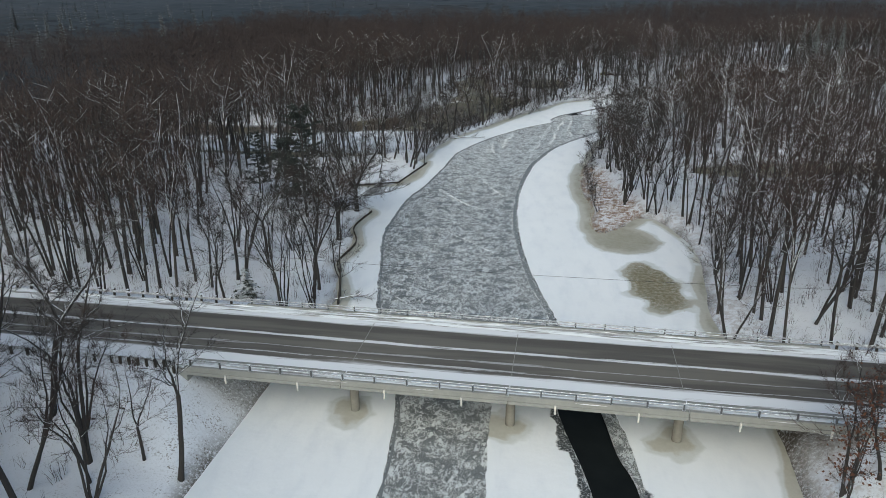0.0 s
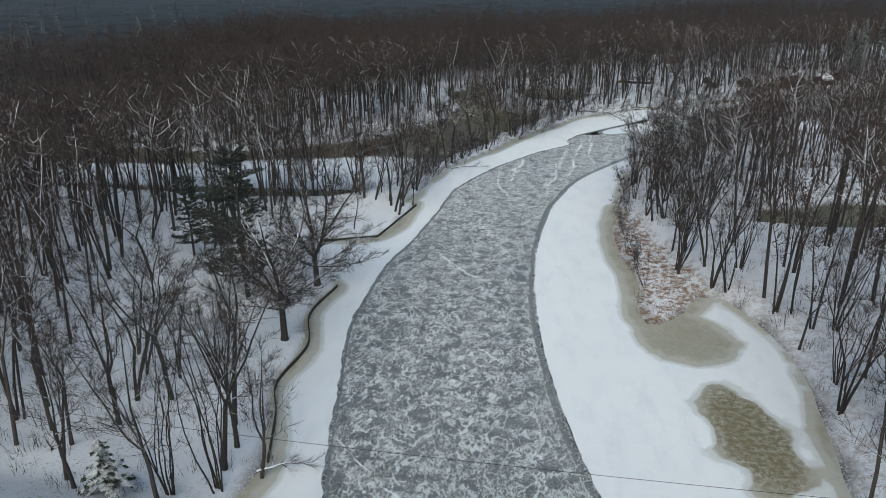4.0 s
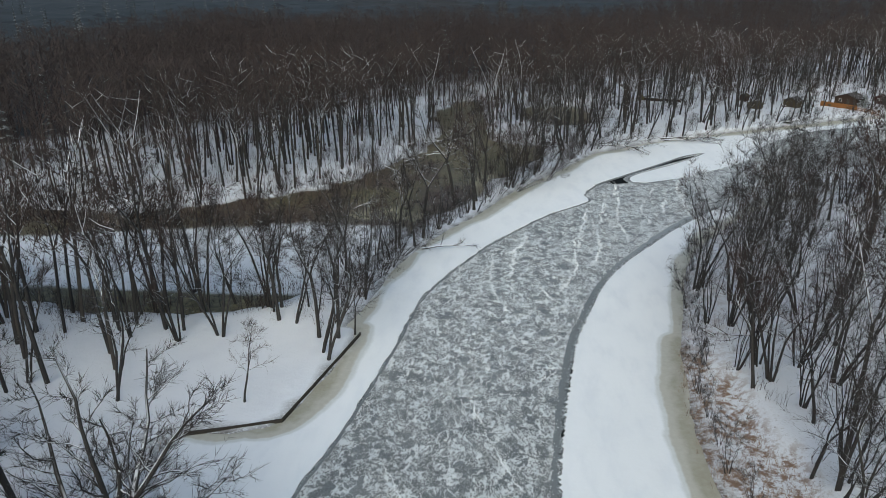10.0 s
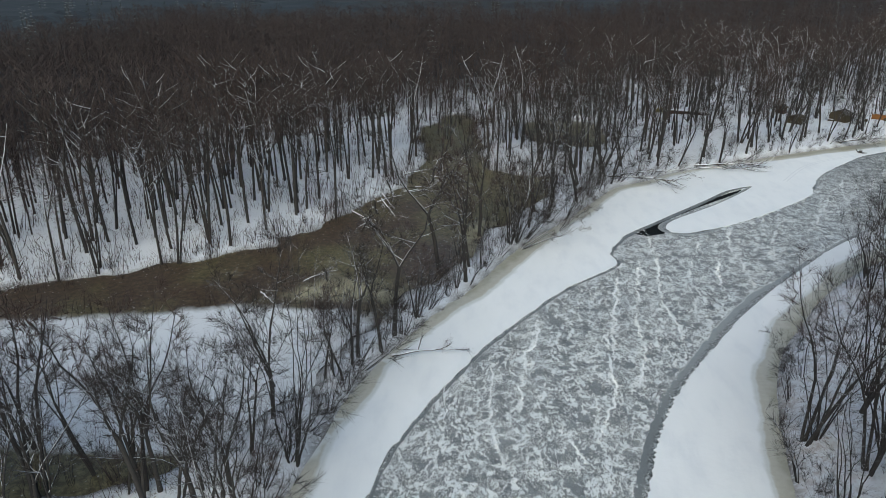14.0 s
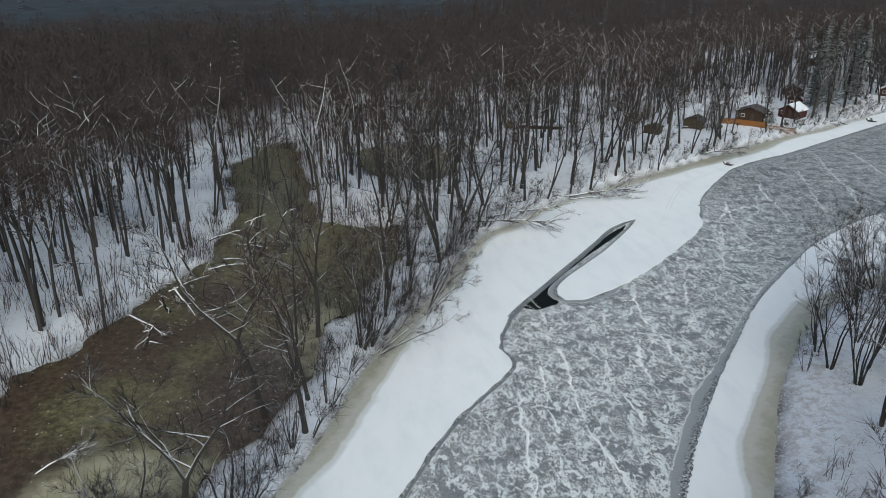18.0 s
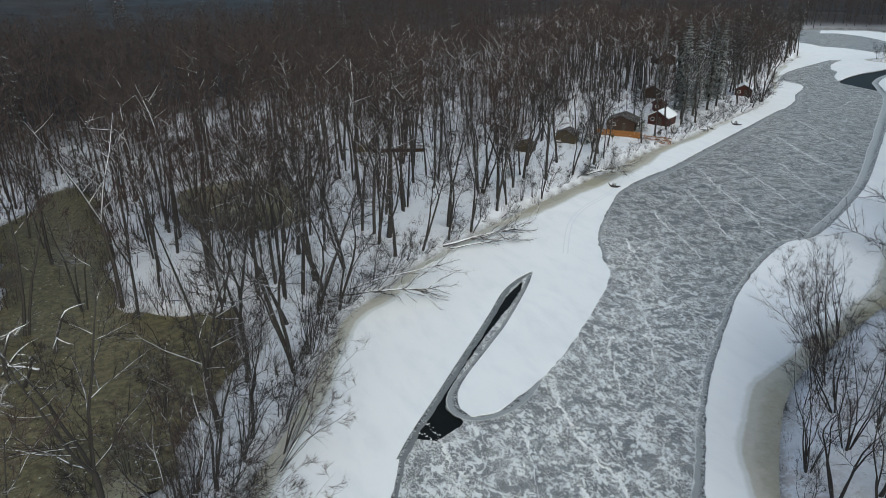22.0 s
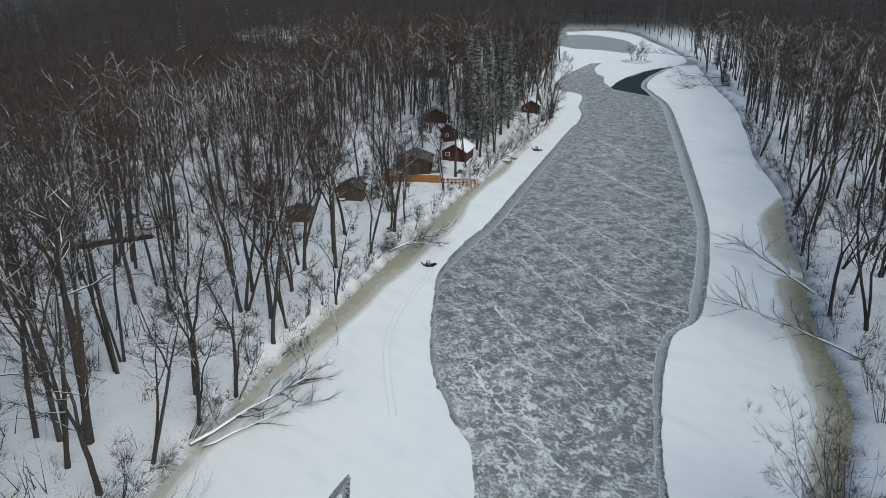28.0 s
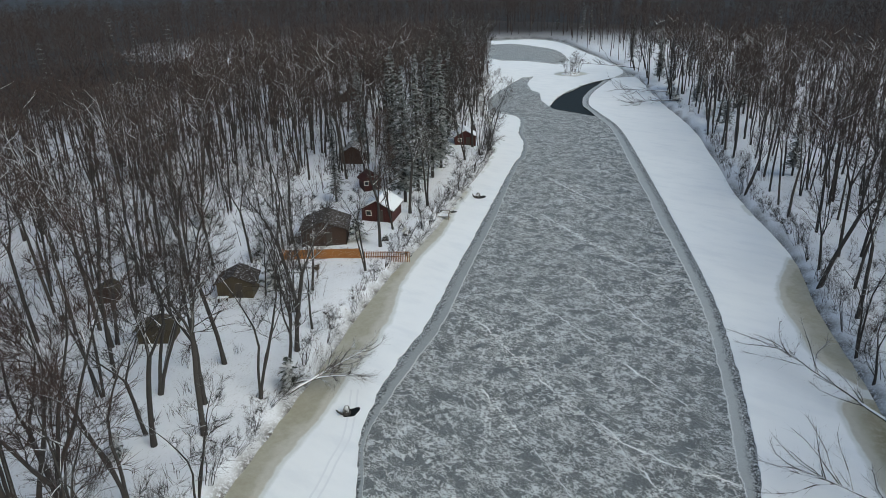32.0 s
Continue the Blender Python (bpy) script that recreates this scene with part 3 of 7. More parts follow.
TONGUE = spline([(26.9, 232), (28.4, 230.2), (32.8, 230.9), (42.7, 237.2), (57.0, 250.2), (60.2, 256), (63.4, 262.2), (67.0, 267.0), (72.5, 273.0), (76.2, 276.7), (79.8, 280.3), (86, 284.3),
                 (91, 286.8), (99.7, 290.4), (114.4, 298.3), (135.6, 309.6), (162, 323.6), (168, 326.2), (178.6, 332.8), (187.4, 340.4), (198.6, 347.9), (203.8, 353.4), (204.4, 358.5), (206.5, 364.5), (216, 372.2), (231, 380.4), (254.2, 390), (267.6, 395.6), (279, 404.5), (296, 419), (300, 430), (304, 441), (302, 458), (297, 500), (270, 560)])
LEAD = np.vstack([spline([(19.9, 227.3), (22.3, 230.2), (26.4, 234.6), (30.6, 239.2), (34.6, 243.5), (38.9, 248.2), (42.8, 252.6), (46.4, 255.3), (49.2, 256.6)], 0.5),
                  spline([(49.0, 256.0), (46.6, 252.9), (43.9, 249.8), (39.4, 244.9), (35.5, 241.2), (31.4, 237.4), (29.3, 235.2), (28.2, 233.4), (27.8, 231.8)], 0.5),
                  spline([(28.2, 230.4), (25.6, 228.6), (21.0, 227.0)], 0.5)])
CORE = np.vstack([spline([(22.4, 229.3), (24.9, 232.5), (28.3, 236.5), (31.9, 240.4), (36.9, 246.0), (41.0, 250.0), (46.6, 254.6)], 0.4),
                  spline([(46.2, 253.4), (42.4, 249.3), (39.0, 246.2), (35.2, 242.6), (31.4, 238.7), (28.2, 235.2), (26.9, 233.2), (26.7, 231.6), (27.4, 230.2), (26.6, 229.4), (24.0, 228.3)], 0.4)])
EDGE_R = spline([(18.5, -60), (18.2, 0), (17.8, 47), (16.6, 60), (13.6, 72.5), (11.6, 82), (8.9, 96.5), (7.6, 108), (7.1, 120), (7.1, 129), (7.7, 139), (8.9, 148.5), (11.4, 163), (17.4, 181), (25.3, 194),
                 (33.5, 205.5), (43.5, 217), (52, 226), (65.4, 237.3), (71, 241.5), (80.5, 247.2), (88.6, 251), (94.5, 251.2), (104, 255.4), (116, 261.6),
                 (128, 268.6), (145, 280), (165.7, 294.2), (205, 322), (222, 338), (232, 347), (250, 356), (276, 364.5)])
LEAD_S = np.vstack([spline([(13.8, -60), (13.5, 30), (13.2, 46.8), (10.9, 60.4), (12.4, 72), (10.8, 82), (8.1, 96.5), (7.0, 108), (6.8, 116)]),
                    spline([(6.8, 116), (7.4, 108), (8.7, 96.5), (11.4, 82), (13.3, 72.5), (15.3, 60.2), (16.1, 53), (17.3, 47), (17.5, 30), (17.7, -60)])])
LEAD_F = spline([(216.5, 335.8), (224, 341.5), (232, 348.4), (250, 357.4), (270, 364), (280, 366.2), (264, 366.8), (250, 363.6), (239, 361.2), (221, 353.2), (218, 345)])
PATCH = np.vstack([spline([(4.4, -60), (4.2, 30), (4.2, 60), (6.4, 69), (9.6, 78)]), spline([(10.6, 74), (10.8, 66), (10.7, 60), (13.0, 46.6), (13.3, 30), (13.6, -60)])])
FARLINK = spline([(262, 394.5), (268, 392.5), (278, 391.5), (293, 401), (302, 403.5), (304, 421), (294, 432), (276, 414), (266, 403)])
FARSHELF = np.vstack([spline([(221, 353.6), (239, 361.7), (264, 367.2), (282, 366.8), (300, 372), (326, 395), (352, 422), (380, 452), (386, 474), (366, 487)]),
                      spline([(352, 476), (361, 468), (352, 440), (336, 421.5), (312, 405), (301, 403), (292, 402), (278, 393), (268, 391.2), (253.4, 383.8), (242.2, 374.6), (238.8, 369.2), (228.2, 361.4)])])
POND = spline([(-170, 198), (-98, 205), (-69, 202), (-53, 209), (-36, 219), (-25, 235), (-21, 244), (-17, 256), (-15.2, 272), (-19, 298), (-14, 318), (-8, 321),
               (-4.5, 300), (-3.5, 277), (0, 264), (6, 262), (11.5, 260), (10.5, 252), (8.3, 246), (4, 236.5), (-0.6, 229), (-5, 215), (-9.6, 204.5), (-14, 195), (-18, 185),
               (-21, 177), (-26, 170), (-30, 166.7), (-44, 164.3), (-70, 167), (-100, 170), (-170, 174)], 1.0)
POOL = spline([(9, 291), (16, 287), (23, 286.5), (27, 293), (27, 302), (25, 312), (16, 314), (8, 312), (6.5, 301)], 1.0)
SLOUGH = spline([(46, 156), (60, 154), (78, 158), (95, 160), (140, 164), (140, 173), (93, 170), (78, 169), (62, 166.6), (48, 162)], 1.0)
POND = ragged(POND, 2.2, 7.0, 3.0)
POOL = ragged(POOL, 1.2, 5.0, 4.0)
SLOUGH = ragged(SLOUGH, 1.2, 6.0, 4.0)
BAR = spline([(20.3, 152), (19.9, 138.5), (20.8, 129), (19.8, 119.5), (20.6, 114.4), (24, 115.8), (27, 119.6), (29.6, 124), (30.2, 130), (27.5, 142), (25.5, 156), (22.8, 163)], 1.0)
CENTRE = spline([(0, 40), (-3, 90), (-4, 130), (4, 165), (22, 205), (60, 250), (110, 280), (180, 325), (260, 380), (330, 435), (335, 520)], 4.0)
WATERS = (RIVER, POND, POOL, SLOUGH)

# Bridge frame: u along the road, v across it (upstream positive), deck top at DECK.
DECK, B_TURN = 5.7, radians(-4.3)
B_POSE = pose(0, 61, 0, 0, 0, -4.3)


def bridge_uv(x, y):
    c, s = math.cos(B_TURN), math.sin(B_TURN)
    return np.asarray(x) * c + (np.asarray(y) - 61) * s, -np.asarray(x) * s + (np.asarray(y) - 61) * c


def shore(x, y):
    """Distance to the nearest shore: positive on land, negative on water."""
    d, wet = np.full(np.shape(x), 1e9), np.zeros(np.shape(x), bool)
    for w in WATERS:
        d = np.minimum(d, away(ring(w[::2]), x, y))
        wet |= inside(w, x, y)
    return np.where(wet, -d, d)


RS = np.random.RandomState(11)
WAVES = [(RS.uniform(0, 6.28), RS.uniform(0.5, 1.0), RS.uniform(0, 6.28)) for _ in range(24)]


def rolling(x, y, size):
    """Cheap smooth unevenness, about -1 to 1."""
    s = np.zeros(np.shape(x))
    for n, (a, f, p) in enumerate(WAVES[:9]):
        s = s + np.sin((np.cos(a) * x + np.sin(a) * y) * 6.28 * f * (1 + n * 0.22) / size + p)
    return s / 4.0


def land(x, y, sd):
    """Height of the ground."""
    x, y, sd = np.asarray(x, float), np.asarray(y, float), np.asarray(sd, float)
    h = 1.25 + 0.35 * rolling(x, y, 38) + 0.10 * rolling(x, y, 7) + 0.012 * np.clip(sd, 0, 120)
    soft = np.where(inside(np.array([(-180, 176), (-24, 176), (-6, 200), (14, 262), (40, 284), (40, 330), (-180, 330)], float), x, y), 5.0, 1.5)
    z = np.where(sd > 0, h * (1 - np.exp(-np.clip(sd, 0, 50) / soft)), np.maximum(-1.3, sd * 0.8))
    z = np.where(inside(BAR, x, y) & (sd > 0), z * 0.30 + 0.05 * rolling(x, y, 5), z)
    z = np.where(sd > 0, z * (1 - 0.58 * smooth01(x, -62, -34) * smooth01(y, 80, 90) * smooth01(y, 168, 160) * (x < 0)), z)
    u, v = bridge_uv(x, y)
    ramp = np.minimum(DECK - 0.12, (DECK - 0.15) - (np.abs(v + 0.4) - 8.4) * 0.55)
    over = np.maximum(-21.0 - u, u - 32.0)
    ramp = np.where(over > 0, np.minimum(ramp, over * 0.9 + 0.2), -9)
    z = np.where(sd > -2, np.maximum(z, ramp), z)
    r = np.hypot(x - 60, y - 230)
    hills = smooth01(r, 560, 3000) * (128 + 34 * rolling(x, y, 2600) + 10 * rolling(x, y, 700))
    return z + hills


def axis_steps(lo, dense, hi):
    """Grid lines: dense stretches given as (from, to, step), growing steps beyond."""
    out = []
    for a, b, s in dense:
        out += list(np.arange(a, b, s))
    out.append(dense[-1][1])
    s = dense[0][2]
    while out[0] > lo:
        s *= 1.22
        out.insert(0, out[0] - s)
    s = dense[-1][2]
    while out[-1] < hi:
        s *= 1.22
        out.append(out[-1] + s)
    return np.array(out)


gx = axis_steps(-4300, [(-170, -60, 4), (-60, 150, 1.75), (150, 400, 3.4)], 4300)
gy = axis_steps(-4300, [(10, 330, 1.75), (330, 520, 3.4)], 4300)
GX, GY = np.meshgrid(gx, gy)
FX, FY = GX.ravel(), GY.ravel()
near = (FX > -260) & (FX < 480) & (FY > -120) & (FY < 640)
SD = np.full(FX.shape, 200.0)
SD[near] = shore(FX[near], FY[near])
FZ = land(FX, FY, SD)
nx, ny = len(gx), len(gy)
ii = (np.arange(ny - 1)[:, None] * nx + np.arange(nx - 1)[None]).ravel()
quads = np.stack([ii, ii + 1, ii + 1 + nx, ii + nx], 1)
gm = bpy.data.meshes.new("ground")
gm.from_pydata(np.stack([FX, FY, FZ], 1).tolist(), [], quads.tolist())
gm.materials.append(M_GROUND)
bar_d = np.where(inside(BAR, FX, FY), 1.0, 0.0)
edge_and_deck_v = smooth01(SD, 0.9, 0.1) * (SD > -3)
UB, VB = bridge_uv(FX, FY)
# Snow-free soil below the deck; the deck's shadow is in this colour too.
edge_and_deck_v = np.maximum(edge_and_deck_v, 0.6 * smooth01(np.abs(VB + 0.4), 7.4, 5.4) * smooth01(np.abs(UB - 6.3), 42, 38))
gm.attributes.new("brush", "FLOAT", "POINT").data.foreach_set("value", np.clip(bar_d + 0.38 * smooth01(away(BANK_R[150:420], FX, FY), 9, 3) * near, 0, 1).astype(np.float32))
gm.attributes.new("clean", "FLOAT", "POINT").data.foreach_set("value", (smooth01(FX, -52, -44) * smooth01(FX, -8, -12) * smooth01(FY, 99, 105) * smooth01(FY, 165, 161)).astype(np.float32))
gm.attributes.new("edge", "FLOAT", "POINT").data.foreach_set("value", edge_and_deck_v.astype(np.float32))
# Ground colour darkened away from the river, standing for shaded dense woods.
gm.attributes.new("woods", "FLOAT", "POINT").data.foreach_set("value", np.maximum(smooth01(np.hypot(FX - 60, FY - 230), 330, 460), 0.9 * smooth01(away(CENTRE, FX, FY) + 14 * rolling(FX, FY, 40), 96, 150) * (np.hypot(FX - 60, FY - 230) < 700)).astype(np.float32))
gm.shade_smooth()
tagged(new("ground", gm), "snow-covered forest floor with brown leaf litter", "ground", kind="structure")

# ---- ice and water ----
big = np.array([(-60, -60), (60, -60), (60, 190), (150, 250), (420, 420), (420, 570), (250, 570), (20, 300), (-40, 170)], float)
sheet("water", big, -0.32, 40, M_WATER, "black open river water showing in the ice", "water")
sheet("river_ice", RIVER, -0.07, 9.0, M_FRAZIL, "grey frazil ice with white rafted flakes", "river ice", holes=[ragged(CORE, 0.22, 0.8, 2.0), LEAD_S, LEAD_F], edge=0.12,
      attrs={"thick": lambda x, y: np.clip(0.45 + 0.55 * smooth01(y, 135, 172) - 0.95 * smooth01(x, 45, 85), 0, 1)})


def tan_width(x, y):
    return 1.5 + 0.8 * rolling(x, y, 60) + 0.5 * rolling(x, y, 17)


PIERS = [(-9.6 * math.cos(B_TURN) + 3.4 * math.sin(B_TURN), 61 - 9.6 * math.sin(B_TURN) - 3.4 * math.cos(B_TURN)), (22.3 * math.cos(B_TURN) + 3.4 * math.sin(B_TURN), 61 + 22.3 * math.sin(B_TURN) - 3.4 * math.cos(B_TURN)),
         (6.35 * math.cos(B_TURN) + 3.4 * math.sin(B_TURN), 61 + 6.35 * math.sin(B_TURN) - 3.4 * math.cos(B_TURN))]


def pier_melt(x, y):
    d = np.min([np.hypot((x - a + 0.5) / 1.7, (y - b + 0.6) / 1.9) for a, b in PIERS], 0) + 0.4 * rolling(x, y, 5) + 0.2 * rolling(x, y, 2.2)
    return 0.62 * smooth01(d, 2.4, 0.9)


def soak_left(x, y):
    wide = tan_width(x, y) + 0.7 * smooth01(y, 160, 142) * smooth01(y, 140, 143) - 1.7 * smooth01(y, 123, 127) * smooth01(y, 141, 138) + 2.3 * smooth01(x, 50, 68) * smooth01(x, 112, 95) - 1.2 * smooth01(x, 115, 150) - 1.4 * smooth01(y, 82, 70)
    return np.clip(np.maximum(0.5 + (wide - away(BANK_L[::2], x, y)) / 2.6, pier_melt(x, y)), 0, 1)


def soak_right(x, y):
    wide = tan_width(x, y) - 0.4 + 0.9 * smooth01(x, 22, 27) * smooth01(y, 160, 172) + 1.4 * smooth01(x, 70, 88) - 2.6 * np.exp(-(((x - 115.2) / 2.4) ** 2)) - 3.9 * smooth01(x, 134, 150)
    s = 0.5 + (wide - away(BANK_R[::2], x, y)) / 2.4
    pool = np.hypot((x - 26.6 + (y - 92) * 0.05) / 3.7, (y - 92.6) / 9.2) + 0.28 * rolling(x, y, 9) + 0.12 * rolling(x, y, 3.5)
    s = np.maximum(s, pier_melt(x, y))
    near_bar = 0.5 + (1.9 + 0.4 * rolling(x, y, 14) - away(ring(BAR), x, y)) / 2.4
    tip = 0.5 + (1.0 - np.hypot((x - 24.6) / 6.2, (y - 111.5) / 6.6) - 0.06 * rolling(x, y, 4)) * 2.2
    return np.clip(np.maximum(np.maximum(s, near_bar), np.maximum(tip, 1.6 - pool * 1.1)), 0, 1)


def pool_olive(x, y):
    pool = smooth01(np.hypot((x - 26.6 + (y - 92) * 0.05) / 3.7, (y - 92.6) / 9.2), 1.3, 0.7)
    return np.maximum(pool, 0.75 * smooth01(away(BANK_R[::2], x, y), 2.6, 0.8) * smooth01(x, 60, 72) * smooth01(x, 122, 108))


def rim(x, y):
    d = np.where(y < 66, away(ring(LEAD_S), x, y), 9.0)
    return smooth01(d, 0.85, 0.25)


left_line = ragged(EDGE_L, 0.28, 1.6, 3.0)
tongue_line = ragged(TONGUE, 0.25, 1.6, 5.0)
right_line = spline(EDGE_R[::2], 0.33)
right_line = ragged(right_line, 0.16, 1.1, 8.0)
right_line[::2, 0] -= np.random.RandomState(3).uniform(0.0, 0.42, len(right_line[::2])) * smooth01(right_line[::2, 1], 100, 125) * (1 - 0.65 * smooth01(right_line[::2, 1], 195, 208)) * smooth01(right_line[::2, 0], 150, 110)
sheet("snow_shelf_west", np.vstack([BANK_L[:-1] + (-0.8, 0.2), tongue_line[::-1], left_line[::-1]]), 0.03, 1.25, M_SHELF,
      "white snow-covered shelf ice with tan slush along the bank", "ice shelf", holes=[LEAD], attrs={"soak": soak_left, "olive": lambda x, y: 0 * x, "rim": rim}, edge=0.1)
bank_d = np.gradient(BANK_R, axis=0)
BANK_R_OUT = BANK_R + 0.6 * np.stack([bank_d[:, 1], -bank_d[:, 0]], 1) / np.hypot(bank_d[:, 0], bank_d[:, 1])[:, None]
sheet("snow_shelf_east", np.vstack([right_line, np.array([(282, 366)]), BANK_R_OUT[: np.argmin(np.hypot(BANK_R[:, 0] - 290, BANK_R[:, 1] - 362))][::-1]]), 0.03, 1.25, M_SHELF,
      "white snow-covered shelf ice with olive slush pools", "ice shelf", attrs={"soak": soak_right, "olive": pool_olive, "rim": rim}, edge=0.1)
sheet("snow_patch", ragged(PATCH, 0.25, 1.5, 4.0), 0.03, 1.5, M_SHELF, "white snow patch on the river ice", "ice shelf", attrs={"soak": pier_melt, "olive": lambda x, y: 0 * x, "rim": rim}, edge=0.1)
sheet("far_snow_shelf", ragged(FARSHELF, 0.5, 5.0, 4.0), 0.04, 3.0, M_SHELF, "white snow-covered ice round the small island", "ice shelf",
      attrs={"soak": lambda x, y: smooth01(np.hypot(x - 282, y - 384), 7.5, 4.5), "olive": lambda x, y: 0 * x, "rim": lambda x, y: 0 * x}, edge=0.1)
sheet("far_snow_link", ragged(FARLINK, 0.6, 5.0, 6.0), 0.034, 3.0, M_SHELF, "white snow over the ice at the bend", "ice shelf", attrs={"soak": lambda x, y: 0 * x, "olive": lambda x, y: 0 * x, "rim": lambda x, y: 0 * x}, edge=0.1)


def band(name, line, inner, outer, z, material, label, category, pale=0.0):
    """A ribbon that follows a line at an offset to its left; its values say how far across a point lies and how pale it is."""
    d = np.gradient(line, axis=0)
    nrm = np.stack([-d[:, 1], d[:, 0]], 1) / np.hypot(d[:, 0], d[:, 1])[:, None]
    inner, outer = np.broadcast_to(inner, len(line)).astype(float), np.broadcast_to(outer, len(line)).astype(float)
    pale = np.broadcast_to(pale, len(line)).astype(float)
    mb, cols, across = MB(), 6, []
    n = len(line)
    for j in range(cols):
        off = inner + (outer - inner) * j / (cols - 1)
        mb.v += [(x, y, z) for x, y in line + nrm * off[:, None]]
        across.append(np.clip(np.where(np.abs(outer) > np.abs(inner), off / outer, off / inner), 0, 1))
    mb.f = [(j * n + i, j * n + i + 1, (j + 1) * n + i + 1, (j + 1) * n + i) for j in range(cols - 1) for i in range(n - 1)]
    me = mb.mesh(name, material)
    me.attributes.new("across", "FLOAT", "POINT").data.foreach_set("value", np.concatenate(across).astype(np.float32))
    me.attributes.new("pale", "FLOAT", "POINT").data.foreach_set("value", np.tile(pale, cols).astype(np.float32))
    return tagged(new(name, me), label, category, kind="structure")


seam = ragged(EDGE_R[(EDGE_R[:, 1] > 76)], 0.15, 2.0, 2.0)
sy_, sx_ = seam[:, 1], seam[:, 0]
wob = 0.95 + 0.25 * smooth01(sy_, 135, 150) + 0.5 * smooth01(sy_, 186, 198) - 0.85 * smooth01(sy_, 206, 216) + 0.95 * smooth01(sx_, 92, 99) + 0.5 * smooth01(sx_, 125, 150) * smooth01(sx_, 230, 200)
wob = wob + np.array([0.28 * noise.noise(Vector((x * 0.09, y * 0.09, 4))) + 0.16 * noise.noise(Vector((x * 0.9, y * 0.9, 1))) for x, y in seam])
band("shear_zone", seam, -0.5, wob, -0.05, M_REFROZEN, "grey refrozen band with dark crumbs along the shelf", "river ice", 0.55 * smooth01(sy_, 175, 195) + 0.45 * smooth01(sx_, 88, 100))
# Black strip drawn for the thin gap and the shelf edge's jagged shadow.
gap = np.array([max(-0.2, 0.26 + 0.55 * noise.noise(Vector((x * 0.12, y * 0.12, 8))) + 0.3 * noise.noise(Vector((x * 0.9, y * 0.9, 3)))) for x, y in seam]) * smooth01(sy_, 175, 150)
band("edge_shadow_gap", seam, -0.45, gap - 0.2, -0.045, M_WATER, "black strip for the narrow gap and jagged shadow along the shelf edge", "water")
fringe_l = LEAD[: np.argmax(LEAD[:, 0])]
band("lead_fringe", ragged(fringe_l, 0.10, 1.0, 4.0), 0.3, -(0.40 + 0.40 * smooth01(fringe_l[:, 0], 49, 40) + np.array([0.18 * noise.noise(Vector((x * 0.5, y * 0.5, 2))) for x, y in fringe_l])), -0.04, M_REFROZEN, "speckled slush fringe of the open lead", "river ice", 0.0)
fringe_r = spline([(48.6, 255.6), (43.9, 249.8), (39.4, 244.9), (35.5, 241.2), (31.4, 237.4), (29.3, 235.2), (28.2, 233.4), (27.8, 231.8), (28.6, 230.6), (30.6, 230.4), (33.2, 231.2), (38.5, 234.6), (44, 238.4)], 0.4)
band("tongue_fringe", ragged(fringe_r, 0.08, 1.0, 6.0), 0.3, -(0.45 + 0.6 * smooth01(fringe_r[:, 1], 238, 233) * smooth01(fringe_r[:, 0], 38, 34)), -0.035, M_REFROZEN, "speckled slush fringe round the snow tongue", "river ice", 0.5)
lseam = ragged(EDGE_L, 0.15, 2.0, 9.0)
band("shore_seam", lseam, 0.2, -0.45, -0.045, M_REFROZEN, "dark refrozen seam beside the shelf", "river ice")
tseam = ragged(TONGUE[60:], 0.15, 2.0, 9.0)
tw = 0.5 + 1.3 * smooth01(tseam[:, 0], 78, 90) - 0.8 * smooth01(tseam[:, 0], 130, 160)
band("shore_seam_upper", tseam, 0.2, -tw, -0.045, M_REFROZEN, "dark refrozen seam beside the shelf", "river ice", 0.5)


track = spline([(84.5, 286.2), (79.5, 281.6), (73.8, 278.2), (69.3, 275.4), (64.6, 271.2), (60.4, 265.8), (56.5, 260.0)], 0.5)
for side_ in (-0.32, 0.32):
    band("sled_track", ragged(track, 0.10, 2.5, 3.0), side_ - 0.09, side_ + 0.09, 0.036, M_SNOW, "faint sled track pressed into the snow", "track")


def pond_snow(x, y):
    s = smooth01(y, 169.5, 173.5) * smooth01(y - np.clip((x + 64) * 0.22, -3, 7), 196, 190) * smooth01(x, -11, -18)
    return np.clip(s, 0, 1)


sheet("backwater", POND, -0.02, 2.0, M_POND, "brown flooded backwater ice with drifted snow", "backwater ice",
      attrs={"snowy": pond_snow, "olive": lambda x, y: np.clip(smooth01(y, 180, 172) + 0.46 * smooth01(x, -17, -8) * smooth01(y, 222, 233) + 0.40 * smooth01(y, 240, 250) + 0.30 * smooth01(np.hypot((x + 22) / 1.4, y - 215), 9, 3), 0, 1), "pale": lambda x, y: np.maximum(smooth01(np.hypot((x + 18.5) / 1.6, y - 206), 7, 2), smooth01(np.hypot(x + 1.5, (y - 226) / 1.5), 8, 2))})
for nm, pl in (("flooded_pool", POOL), ("flooded_slough", SLOUGH)):
    sheet(nm, pl, -0.02, 3.0, M_POND, "brown flooded pool among the trees", "backwater ice", attrs={"snowy": lambda x, y: 0 * x, "olive": lambda x, y: 0.9 + 0 * x, "pale": lambda x, y: 0.25 + 0 * x})

